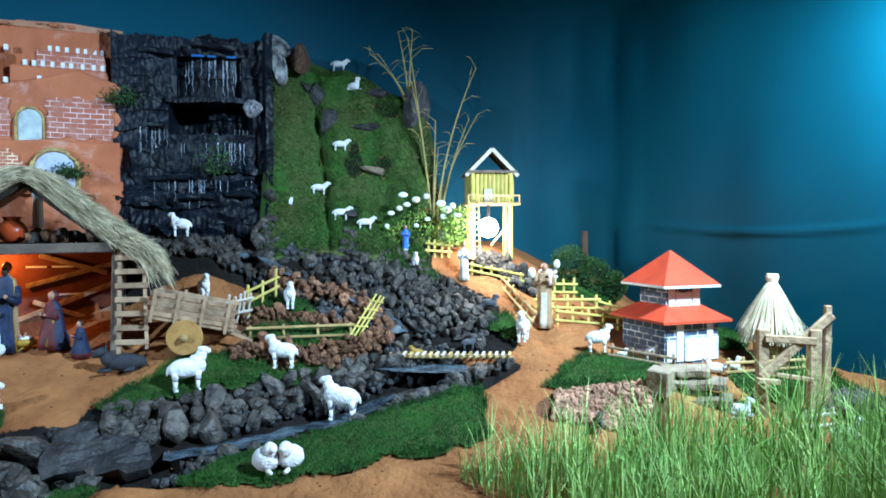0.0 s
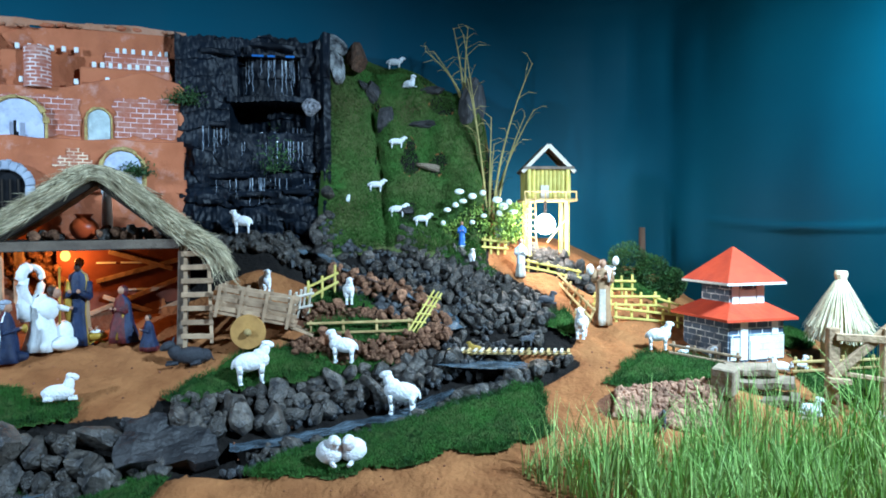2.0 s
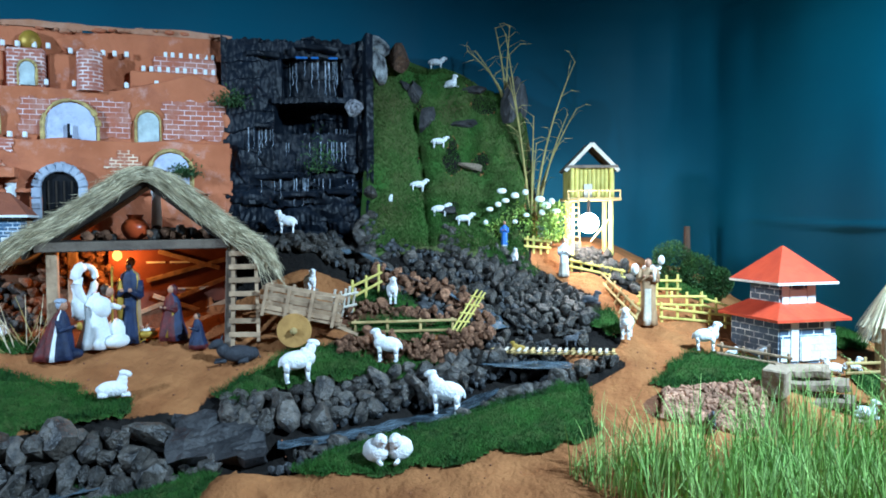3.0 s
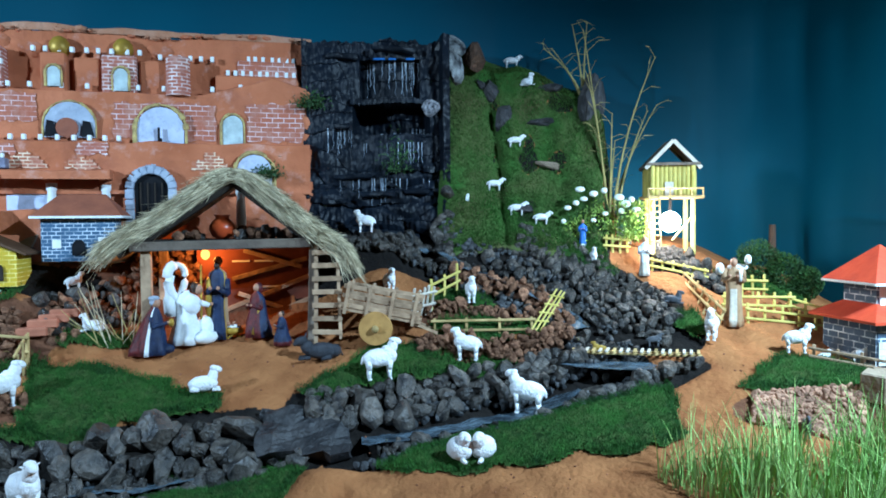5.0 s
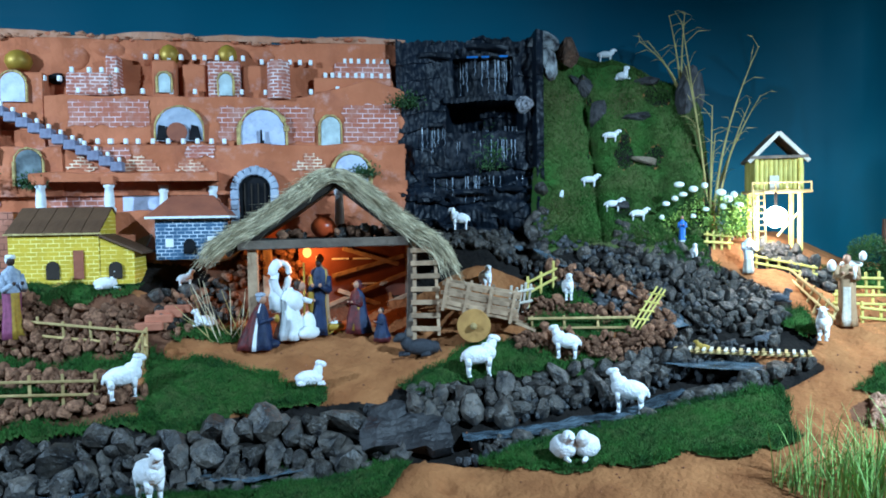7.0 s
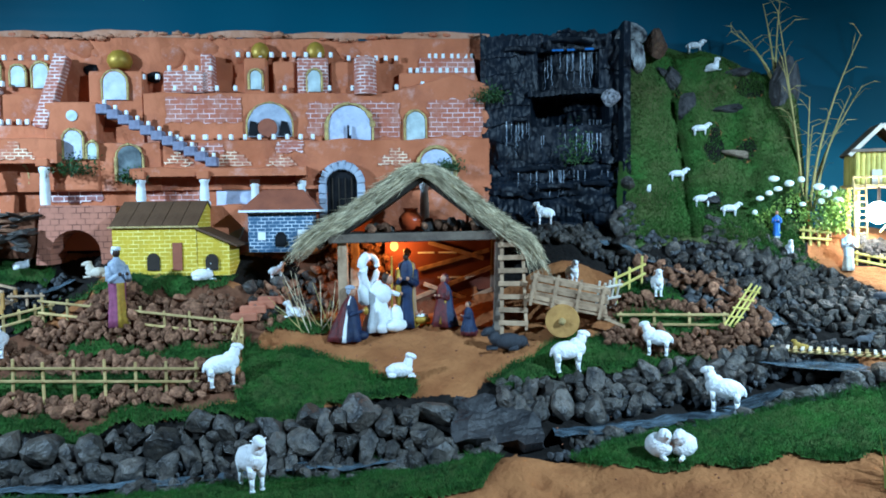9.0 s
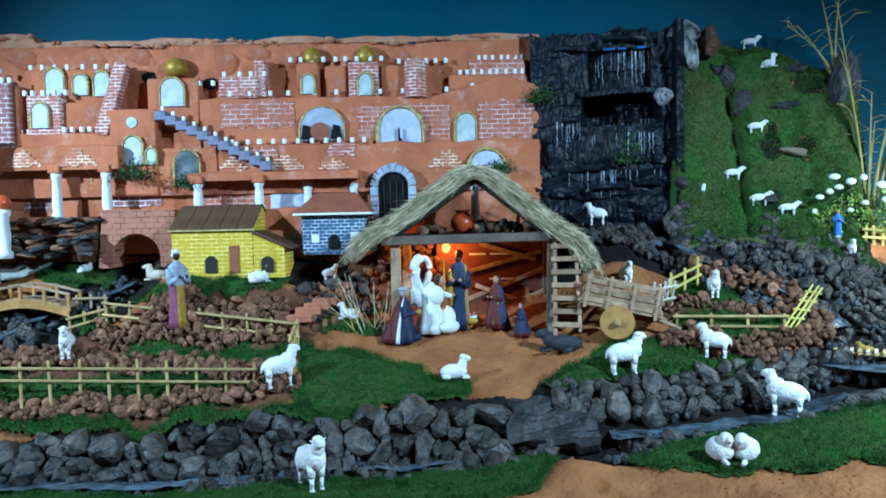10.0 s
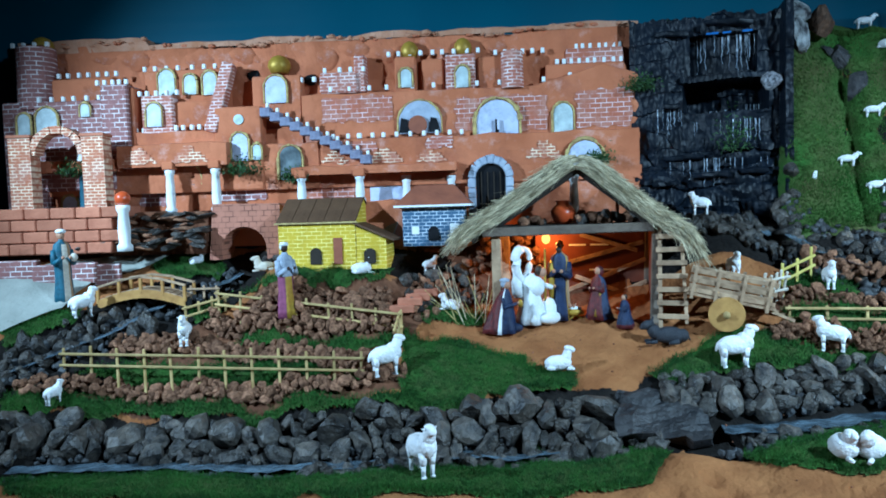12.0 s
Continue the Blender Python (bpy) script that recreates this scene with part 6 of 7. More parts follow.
part("glass", ball(bmesh.new(), oval(0, 0, 0, .015, .015, .018), 3), BULB_ORANGE, bulb, "", None, True).visible_shadow = False
part("socket", rod(bmesh.new(), (0, 0, .018), (0, 0, .040), .010), DARKWOOD, bulb)

ladder = thing("ladder", STABLE @ pose(.312, -.04, 0), "rough wooden ladder leaning on the stable's corner post", "ladder")
part("rail", plank(bmesh.new(), (-.035, -.02, -.02), (-.032, .03, .325), .012, .012, (0, 1, 0)), WOOD, ladder)
part("rail", plank(bmesh.new(), (.045, -.02, .02), (.035, .03, .315), .010, .010, (0, 1, 0)), WOOD, ladder)
for k in range(7):
    part("rung", plank(bmesh.new(), (-.045, -.022 + .006 * k, .045 + .042 * k), (.05, -.022 + .006 * k, .042 + .043 * k), .008, .016, (0, 0, 1), .001), WOOD, ladder)

pot = tagged(new("clay_pot", finish(lathe(bmesh.new(), ((.018, 0), (.034, .012), (.043, .032), (.042, .046), (.030, .062), (.022, .068), (.022, .074), (.028, .080), (.026, .081), (.018, .074)), 24), "clay_pot", POT, True)), "round glossy orange clay pot on the stable loft", "pot")
pot.matrix_basis = pose(-1.318, 2.235, 1.440)
heap = thing("stone_heap", STABLE @ pose(0, 0, .341), "heap of brown and grey stones on the stable's loft", "stones", "stone banks")
for k in range(60):
    s_ = rng.uniform(.012, .024)
    x, y = rng.uniform(.02, .21) if k % 5 else rng.uniform(-.17, -.08), rng.uniform(.03, .16)
    part("stone", rng.choice(DARK + BROWN), None, heap, "", pose(x, y, s_ * .6 + .02 * rng.random() * (k % 5 > 0), rng.uniform(0, 180), rng.uniform(0, 180), 0) @ Matrix.Scale(s_, 4))
rng = random.Random(8)
twigs = thing("dry_twigs", facing(-1.60, 2.06), "dry leaning twigs and grass beside the stable", "twigs")
for k in range(26):
    x0 = rng.uniform(-.05, .06)
    part("twig", rod(bmesh.new(), (x0, rng.uniform(-.03, .03), -.01), (x0 + rng.uniform(-.14, .07), rng.uniform(-.04, .04), rng.uniform(.06, .21)), .0020, .0008, 5), THATCH if k % 2 else CANE, twigs)

# ---- cart
cart = thing("ox_cart", facing(-.778, 2.265, -4) @ pose(0, 0, .078, 0, 11, 0), "small slatted wooden cart tipped on one wheel", "cart")
for y in (-.05, .05):
    for k in range(3):
        part("side_slat", plank(bmesh.new(), (-.13, y, .008 + .030 * k), (.125, y, .008 + .030 * k), .006, .014, (0, 0, 1), .001), WOOD, cart)
    for x in (-.115, -.045, .03, .105):
        part("stake", plank(bmesh.new(), (x, y * 1.13, -.02), (x, y * 1.13, .082), .010, .008, (0, 1, 0), .001), WOOD, cart)
part("cart_floor", box(bmesh.new(), (.26, .105, .008), pose(0, 0, -.006)), WOOD, cart)
for y in (-.03, .03):
    part("shaft", plank(bmesh.new(), (.1, y, -.012), (.19, y, -.03), .008, .008), WOOD, cart)
for y in (-.078,):
    w = part("wheel", lathe(bmesh.new(), ((.052, -.006), (.054, 0), (.052, .006)), 28, 0, pose(-.005, y, -.045, 90, 0, 0)), TANWOOD, cart, "solid round wooden wheel")
    part("hub", ball(bmesh.new(), oval(-.005, y - .012, -.045, .012, .014, .012), 2), STICK, w)

# ---- fences
def fence(name, a, b, h, posts, rails, mat, label, lean=0.0, r=.0042, over=1.15, group="little fences"):
    """Posts and rails between two places on the ground; lean: degrees towards the viewers."""
    (ax, ay), (bx, by) = a, b
    mx, my = (ax + bx) / 2, (ay + by) / 2
    rz = math.degrees(math.atan2(by - ay, bx - ax))
    ln = math.hypot(bx - ax, by - ay)
    ob = thing(name, pose(mx, my, ground(mx, my), lean, 0, rz), label, "fence", group)
    rg = random.Random(int(abs(ax * 1000 + by * 77)))

    def gz(f):
        return ground(ax + (bx - ax) * f, ay + (by - ay) * f) - ground(mx, my)
    for k in range(posts):
        f = k / (posts - 1)
        part("post", plank(bmesh.new(), ((f - .5) * ln, 0, min(gz(f), gz(0) * (1 - f) + gz(1) * f) - .015), ((f - .5) * ln + rg.uniform(-.003, .003), 0, gz(0) * (1 - f) + gz(1) * f + h * over * rg.uniform(.92, 1.06)), r * 2, r * 1.6, (0, 1, 0), r * .4), mat, ob)
    for q in rails:
        part("rail", plank(bmesh.new(), (-.5 * ln - .012, -r * 1.7, gz(0) + h * q + rg.uniform(-.003, .003)), (.5 * ln + .012, -r * 1.7, gz(1) + h * q + rg.uniform(-.003, .003)), r * 1.6, r * 2, (0, 0, 1), r * .4), mat, ob)
    return ob


fence("stick_fence", (-2.655, 1.235), (-1.80, 1.69), .078, 12, (.35, .85), STICK, "long low stick fence across the brown terraces")
fence("stick_fence", (-2.43, 1.69), (-1.765, 1.868), .085, 9, (.45, .95), STICK, "thin stick fence below the yellow house")
fence("stick_fence", (-1.765, 1.875), (-1.735, 1.80), .085, 3, (.4, .95), STICK, "short end of stick fence at the terrace corner")
fence("stick_fence", (-2.50, 1.60), (-2.43, 1.72), .05, 4, (.35, .9), STICK, "short stick fence by the ditch")
fence("yellow_fence", (-.64, 2.40), (-.565, 2.455), .085, 3, (.5, .92), YELSTICK, "yellow split-bamboo fence at the pen's corner")
fence("white_hurdle", (-.70, 2.36), (-.645, 2.395), .085, 5, (.4, .9), ROBE_CREAM, "pale hurdle leaning at the pen's corner", 20)
fence("low_fence", (-.615, 2.315), (-.30, 2.375), .042, 4, (.2, .95), STICK, "low two-rail fence inside the pen")
hurdle = thing("leaning_hurdle", facing(-.255, 2.385, 0), "yellow bamboo hurdle leaning on the pen wall", "hurdle", "little fences")
for k, (x0, x1, z1) in enumerate(((-.05, .035, .135), (-.035, .05, .13), (-.02, .06, .125))):
    part("stick", rod(bmesh.new(), (x0, -.02, 0), (x1, .03, z1), .0035, None, 6), YELSTICK, hurdle)
for k in range(4):
    f = .25 + .2 * k
    part("rung", rod(bmesh.new(), (-.05 + .085 * f - .01, -.022 + .05 * f, .135 * f), (-.02 + .08 * f + .01, -.022 + .05 * f, .125 * f), .003, None, 6), YELSTICK, hurdle)
fence("tower_fence", (.105, 2.665), (.285, 2.675), .032, 6, (.25, .95), YELSTICK, "yellow split-bamboo fence before the watch tower")
fence("tower_fence", (-.055, 2.685), (.02, 2.70), .045, 4, (.35, .85), YELSTICK, "small pale fence on the flowery bank")
fence("path_fence", (.17, 2.62), (.32, 2.47), .055, 7, (.3, .8), STICK, "leaning stick fence along the sandy path", -35)
fence("yellow_fence", (.395, 2.505), (.72, 2.56), .055, 7, (.35, .85), YELSTICK, "yellow split-bamboo fence behind the shepherd")
fence("yellow_fence", (.33, 2.56), (.55, 2.60), .06, 5, (.35, .85), YELSTICK, "yellow split-bamboo fence on the bank")
fence("yellow_fence", (.37, 2.66), (.48, 2.67), .062, 4, (.35, .85), YELSTICK, "short yellow bamboo fence on the bank")
fence("yellow_fence", (.55, 2.62), (.70, 2.60), .05, 4, (.4, .9), YELSTICK, "yellow bamboo fence by the knoll")
fence("yard_fence", (.535, 2.30), (.70, 2.20), .048, 4, (.45, .95), WOOD, "little brown fence before the red-roofed house")
fence("yard_fence", (.86, 2.19), (1.10, 2.22), .052, 6, (.35, .9), STICK, "pale stick fence beside the house")
fence("white_hurdle", (.93, 1.90), (1.02, 1.90), .045, 5, (.2, .9), ROBE_CREAM, "small white hurdle by the well frame")

# ---- bridges
bridge = thing("plank_bridge", pose(.02, 2.318, 1.083, 0, 0, -1.2), "small rope-like bridge of pale sticks over the stream", "bridge")
for y in (-.018, .018):
    part("bearer", rod(bmesh.new(), (-.20, y, -.006), (.20, y, -.006), .004, None, 6), STICK, bridge)
for k in range(19):
    part("slat", plank(bmesh.new(), (-.19 + .021 * k, -.032, .002), (-.182 + .021 * k, .032, .002), .009, .005, (0, 0, 1), .001), ROBE_CREAM if k % 3 else STICK, bridge)
arch = thing("arched_bridge", pose(-2.665, 1.57, 1.205, 0, 0, 30), "small arched wooden bridge with railings over the ditch", "bridge")
for y in (-.05, .05):
    bm = bmesh.new()
    pts = [(-.155 + .31 * i / 12, .035 * math.sin(math.pi * i / 12)) for i in range(13)]
    prism(bm, [(x, z - .018) for x, z in pts] + [(x, z + .012) for x, z in pts[::-1]], y - .004, y + .004)
    part("arch_board", bm, TANWOOD, arch, "orange curved side board")
    for i in (0, 3, 6, 9, 12):
        x, z = pts[i]
        part("baluster", plank(bmesh.new(), (x, y, z), (x, y, z + .055), .010, .010, (0, 1, 0), .001), TANWOOD, arch)
    for i in range(12):
        (x0, z0), (x1, z1) = pts[i], pts[i + 1]
        if i % 3 == 0:
            xe, ze = pts[i + 3]
            part("handrail", plank(bmesh.new(), (x0 - .004, y, z0 + .058), (xe + .004, y, ze + .058), .012, .008, (0, 0, 1), .001), WOOD, arch)
for i in range(12):
    x, z = -.142 + .0258 * i, .035 * math.sin(math.pi * (i + .5) / 12) + .012
    part("deck_plank", box(bmesh.new(), (.023, .10, .005), pose(x, 0, z, 0, -20 * math.cos(math.pi * (i + .5) / 12) * .9, 0)), WOOD, arch)
fence("ditch_rail", (-2.56, 1.68), (-2.48, 1.73), .045, 3, (.9,), WOOD, "brown rail at the bridge's end")

# ---- houses
def ring_roof(bm, w, d, over, z0, h, tw, td, thick=.008):
    """A hipped roof skirt from eave size (w, d) + over to a top of (tw, td)."""
    lo = [(sx * (w / 2 + over), sy * (d / 2 + over), z0) for sx, sy in ((-1, -1), (1, -1), (1, 1), (-1, 1))]
    hi = [(sx * tw / 2, sy * td / 2, z0 + h) for sx, sy in ((-1, -1), (1, -1), (1, 1), (-1, 1))]
    low = [(x, y, z - thick) for x, y, z in lo]
    v = [bm.verts.new(p) for p in low + lo + hi]
    bm.faces.new(v[:4][::-1])
    bm.faces.new(v[8:])
    for i in range(4):
        j = (i + 1) % 4
        bm.faces.new((v[i], v[j], v[4 + j], v[4 + i]))
        bm.faces.new((v[4 + i], v[4 + j], v[8 + j], v[8 + i]))
    return bm


def slab_wall(w, h, t=.006):
    return box(bmesh.new(), (w, t, h), pose(0, 0, h / 2))


hx, hy = .745, 2.395
house = thing("two_storey_house", facing(hx, hy, 42), "toy two-storey house of blue-grey bricks with red hipped roofs", "house")
for w, d, z0, h in ((.20, .22, -.03, .150), (.125, .135, .145, .085)):
    for nm, m, ww in (("front_wall", pose(0, -d / 2, z0), w), ("back_wall", pose(0, d / 2, z0), w), ("side_wall", pose(-w / 2, 0, z0, 0, 0, 90), d), ("side_wall", pose(w / 2, 0, z0, 0, 0, 90), d)):
        part(nm, slab_wall(ww, h), BLUEB, house, "", m)
roof = part("roof", ring_roof(bmesh.new(), .20, .22, .032, .118, .045, .125, .135), ROOF_RED, house, "red lower roof skirt")
roof2 = part("roof", ring_roof(bmesh.new(), .125, .135, .045, .228, .105, .004, .004), ROOF_RED, house, "red pyramid roof")
for r_, w, d, z in ((roof2, .217, .227, .222),):
    for a, b in (((-w / 2, -d / 2), (w / 2, -d / 2)), ((-w / 2, -d / 2), (-w / 2, d / 2)), ((w / 2, -d / 2), (w / 2, d / 2))):
        part("eave_strip", plank(bmesh.new(), (*a, z), (*b, z), .004, .007), WHITE, r_, "white eave strip")
for x0, x1, z0, z1, m in ((-.03, .10, -.01, .062, WASHB), (-.062, -.036, -.01, .112, WHITE), (.055, .078, .064, .114, WHITE), (-.098, -.066, -.01, .058, WASHB)):
    part("white_panel", box(bmesh.new(), (x1 - x0, .004, z1 - z0), pose((x0 + x1) / 2, -.1155, (z0 + z1) / 2)), m, house, "whitewashed panel")
for x0, x1, z0, z1 in ((-.060, -.036, .148, .222), (-.032, .028, .148, .200), (.032, .060, .148, .222)):
    part("white_panel", box(bmesh.new(), (x1 - x0, .004, z1 - z0), pose((x0 + x1) / 2, -.073, (z0 + z1) / 2)), WHITE, house, "whitewashed panel")
part("door", box(bmesh.new(), (.03, .004, .06), pose(-.012, -.119, .02)), WHITE, house, "white door")

rng = random.Random(12)
hut = thing("straw_hut", pose(1.035, 2.29, 1.055) @ Matrix.Scale(.92, 4), "round hut with a tall pale straw roof", "hut")
part("wall", lathe(bmesh.new(), ((.058, -.02), (.058, .13)), 20), STICK, hut, "reed wall")
cone = part("roof", lathe(bmesh.new(), ((.066, .105), (.042, .17), (.022, .25), (.014, .275), (.016, .295)), 24), STRAW, hut, "tall straw cone roof")
sv, sf = [], []
for k in range(2200):
    a = rng.uniform(0, math.tau)
    r0, z0 = rng.choice(((.016, .285), (.03, .245), (.05, .20)))
    r1 = rng.uniform(.050, .116)
    z1 = .105 + rng.uniform(-.03, .03)
    p0, p1 = Vector((r0 * math.cos(a), r0 * math.sin(a), z0)), Vector((r1 * math.cos(a + rng.gauss(0, .05)), r1 * math.sin(a), z1))
    pm = (p0 + p1) / 2 - Vector((.012 * math.cos(a), .012 * math.sin(a), .01)) + Vector((.02 * math.cos(a), .02 * math.sin(a), .0))
    t = Vector((-math.sin(a), math.cos(a), 0)) * .0013
    i = len(sv)
    sv += [p0 - t, p0 + t, pm + t, pm - t, p1 + t, p1 - t]
    sf += [(i, i + 1, i + 2, i + 3), (i + 3, i + 2, i + 4, i + 5)]
tagged(part("straw", raw("straw", sv, sf, STRAW), None, cone, "pale straw stalks"), kind="stuff")
part("tie", lathe(bmesh.new(), ((.018, .285), (.022, .300), (.019, .312)), 12), STRAW, hut, "tied straw top")

frame_ = thing("well_frame", Matrix(), "rough timber well frame with a slanting pole", "well frame")
for x, y, h, w in ((.875, 1.99, .235, .030), (1.004, 1.965, .235, .032), (1.050, 1.985, .285, .018)):
    z = ground(x, y)
    part("post", plank(bmesh.new(), (x, y, z - .03), (x, y, z + h), w, w * .8, (0, 1, 0), .002), WOOD, frame_)
z0 = ground(.94, 1.98)
part("crossbar", plank(bmesh.new(), (.875, 1.975, z0 + .215), (1.005, 1.955, z0 + .21), .014, .020, (0, 0, 1), .002), WOOD, frame_)
part("slanting_pole", plank(bmesh.new(), (.86, 1.96, z0 + .11), (1.055, 1.972, z0 + .28), .014, .024, (0, 0, 1), .002), WOOD, frame_)
part("brace", plank(bmesh.new(), (.845, 1.95, z0 + .105), (.905, 1.95, z0 + .10), .02, .014, (0, 0, 1), .002), WOOD, frame_)
part("brace", plank(bmesh.new(), (.88, 1.97, z0 + .12), (1.0, 1.955, z0 + .105), .010, .012, (0, 0, 1), .002), WOOD, frame_)

tower = thing("watch_tower", pose(.172, 2.765, 1.398, 0, 0, 6), "yellow bamboo watch tower with a ladder and a small open-gabled roof", "tower")
for x in (-.068, .075):
    for y in (-.05, .06):
        part("post", rod(bmesh.new(), (x, y, -.03), (x, y, .29), .009, .008, 8), YELSTICK, tower)
part("platform", box(bmesh.new(), (.20, .16, .010), pose(.005, -.01, .175), .002), STICK, tower, "bamboo platform")
for k in range(10):
    part("cladding", rod(bmesh.new(), (-.066 + .0155 * k, -.042, .18), (-.066 + .0155 * k, -.042, .29), .0085, None, 8), YELSTICK, tower)
for k in range(7):
    for x in (-.074, .082):
        part("cladding", rod(bmesh.new(), (x, -.034 + .0165 * k, .18), (x, -.034 + .0165 * k, .29), .0085, None, 8), YELSTICK, tower)
for y in (-.055, .06):
    for s in (-1, 1):
        part("gable_board", plank(bmesh.new(), (.004 + .098 * s, y, .278), (.004, y, .378), .008, .014, (0, 0, 1), .001), ROBE_CREAM if y < 0 else WOODGREY, tower, "pale gable board")
for s in (-1, 1):
    part("roof_slope", box(bmesh.new(), (.138, .115, .005)), WOODGREY, tower, "grey roof board", pose(.004 + .049 * s, .012, .331, 0, 45.6 * s, 0))
part("tie_beam", plank(bmesh.new(), (-.09, -.056, .294), (.098, -.056, .294), .008, .010), WOODGREY, tower)
for x0, x1 in ((-.09, .10),):
    part("rail", rod(bmesh.new(), (x0, -.088, .205), (x1, -.088, .205), .003, None, 6), STICK, tower)
    for k in range(6):
        part("baluster", rod(bmesh.new(), (x0 + .038 * k, -.088, .178), (x0 + .038 * k, -.088, .208), .0026, None, 6), STICK, tower)
for x in (-.088, -.052):
    part("ladder_rail", rod(bmesh.new(), (x, -.115, 0), (x, -.088, .19), .003, None, 6), STICK, tower)
for k in range(8):
    part("ladder_rung", rod(bmesh.new(), (-.09, -.113 + .003 * k, .018 + .021 * k), (-.05, -.113 + .003 * k, .018 + .021 * k), .0026, None, 6), STICK, tower)
part("brace", rod(bmesh.new(), (.0, -.055, .02), (.075, -.055, .11), .004, None, 6), STICK, tower)
part("cabin_panel", box(bmesh.new(), (.03, .004, .05), pose(-.01, -.053, .205)), ROBE_CREAM, tower, "pale doorway panel")
lampb = thing("tower_bulb", pose(.165, 2.655, 1.485), "bright white bulb hanging under the watch tower", "bulb")
# glass made oversized so that its white disc takes in the bulb's glare
part("glass", ball(bmesh.new(), oval(0, 0, 0, .036, .036, .036), 3), BULB, lampb, "", None, True).visible_shadow = False
part("socket", rod(bmesh.new(), (0, 0, .030), (0, 0, .084), .005), DARKWOOD, lampb)

yx, yy = -2.155, 1.955
yh = thing("yellow_house", pose(yx, yy, 1.328, 0, 0, 22), "toy yellow brick house with a brown sloping roof", "house")
for nm, m, w, h in (("front_wall", pose(0, -.07, -.03), .285, .175), ("back_wall", pose(0, .09, -.03), .285, .175), ("side_wall", pose(-.143, .01, -.03, 0, 0, 90), .16, .175), ("side_wall", pose(.143, .01, -.03, 0, 0, 90), .16, .175)):
    part(nm, slab_wall(w, h), YELB, yh, "", m)
bm = bmesh.new()
prism(bm, [(.143, -.03), (.255, -.03), (.255, .075), (.143, .125)], -.07, .06)
part("lean_to", bm, YELB, yh, "yellow brick lean-to")
part("lean_to_roof", plank(bmesh.new(), (.135, -.005, .138), (.285, -.005, .072), .15, .007, (0, 0, 1)), ROOF_BROWN, yh, "dark sloping lean-to roof")
for k in range(5):
    ob = part("roof_board", box(bmesh.new(), (.0585, .155, .007), None, .001), ROOF_BROWN, yh, "", pose(-.121 + .0600 * k, -.015, .185, 33, 0, 0))
part("roof_back", box(bmesh.new(), (.30, .155, .007)), ROOF_BROWN, yh, "", pose(0, .115, .185, -33, 0, 0))
for x in (-.143, .143):
    bm = bmesh.new()
    a, b = [[bm.verts.new(p) for p in ((q, -.07, .145), (q, .05, .226), (q, .17, .145))] for q in (x - .003, x + .003)]
    bm.faces.new(a)
    bm.faces.new(b[::-1])
    for i in range(3):
        bm.faces.new((a[i], b[i], b[(i + 1) % 3], a[(i + 1) % 3]))
    part("gable", bm, YELB, yh)
part("eave_strip", plank(bmesh.new(), (-.155, -.082, .140), (.155, -.082, .140), .005, .006), GOLDRIM, yh)
for x, w, h, z, ar in ((-.005, .042, .060, -.01, True), (.078, .032, .095, -.01, False), (.195, .042, .055, -.01, True)):
    door = part("door", prism(bmesh.new(), arch_line(w, h) if ar else [(-w / 2, 0), (w / 2, 0), (w / 2, h), (-w / 2, h)], -.004, .004), ROOF_RUST if not ar else DARKWOOD, yh, "dark painted doorway", pose(x, -.0735, z))
bx, by = -1.805, 2.19
bh = thing("blue_house", pose(bx, by, 1.40, 0, 0, 24) @ Matrix.Scale(.96, 4), "toy blue brick house with a rust-red hipped roof", "house")
for nm, m, w, h in (("front_wall", pose(0, -.07, -.03), .235, .155), ("back_wall", pose(0, .07, -.03), .235, .155), ("side_wall", pose(-.117, 0, -.03, 0, 0, 90), .14, .155), ("side_wall", pose(.117, 0, -.03, 0, 0, 90), .14, .155)):
    part(nm, slab_wall(w, h), BLUEB2, bh, "", m)
rf = part("roof", ring_roof(bmesh.new(), .235, .14, .026, .128, .075, .15, .01), ROOF_RUST, bh, "rust-red hipped roof")
for a, b in (((-.146, -.098), (.146, -.098)), ((-.146, -.098), (-.146, .098)), ((.146, -.098), (.146, .098))):
    part("eave_strip", plank(bmesh.new(), (*a, .122), (*b, .122), .005, .008), WHITE, rf, "white eave strip")
part("door", prism(bmesh.new(), arch_line(.042, .055, 8, True), -.004, .004), PANED, bh, "dark pointed doorway", pose(.0, -.0735, -.01))
for x, w, h, z in ((-.07, .028, .03, .03), (.08, .035, .045, .03)):
    part("white_patch", box(bmesh.new(), (w, .004, h), pose(x, -.074, z)), WHITE, bh, "white painted patch")

# stone arch bridge; a black sheet inside stands for the opening's shade
sb = thing("stone_arch_bridge", pose(-2.485, 1.915, 1.395, 0, 0, 27), "clay stone bridge with a dark arched opening", "bridge")
out = [(-.145, -.06), (-.095, -.06)] + [(-.008 - .087 * math.cos(math.pi * i / 10), -.02 + .085 * math.sin(math.pi * i / 10)) for i in range(11)] + [(.08, -.06), (.145, -.06), (.135, .150), (-.125, .155)]
bm = bmesh.new()
fv = [bm.verts.new((x, -.05, z)) for x, z in out]
bm.faces.new(fv)
gf = bmesh.ops.extrude_face_region(bm, geom=bm.faces[:])
for v in [g for g in gf["geom"] if isinstance(g, bmesh.types.BMVert)]:
    v.co.y += .16
bmesh.ops.triangulate(bm, faces=[f for f in bm.faces if len(f.verts) > 4])
bmesh.ops.recalc_face_normals(bm, faces=bm.faces)
part("bridge_body", bm, COBBLE, sb)
part("tunnel_shade", box(bmesh.new(), (.2, .01, .16), pose(-.008, .10, .02)), PANED, sb)

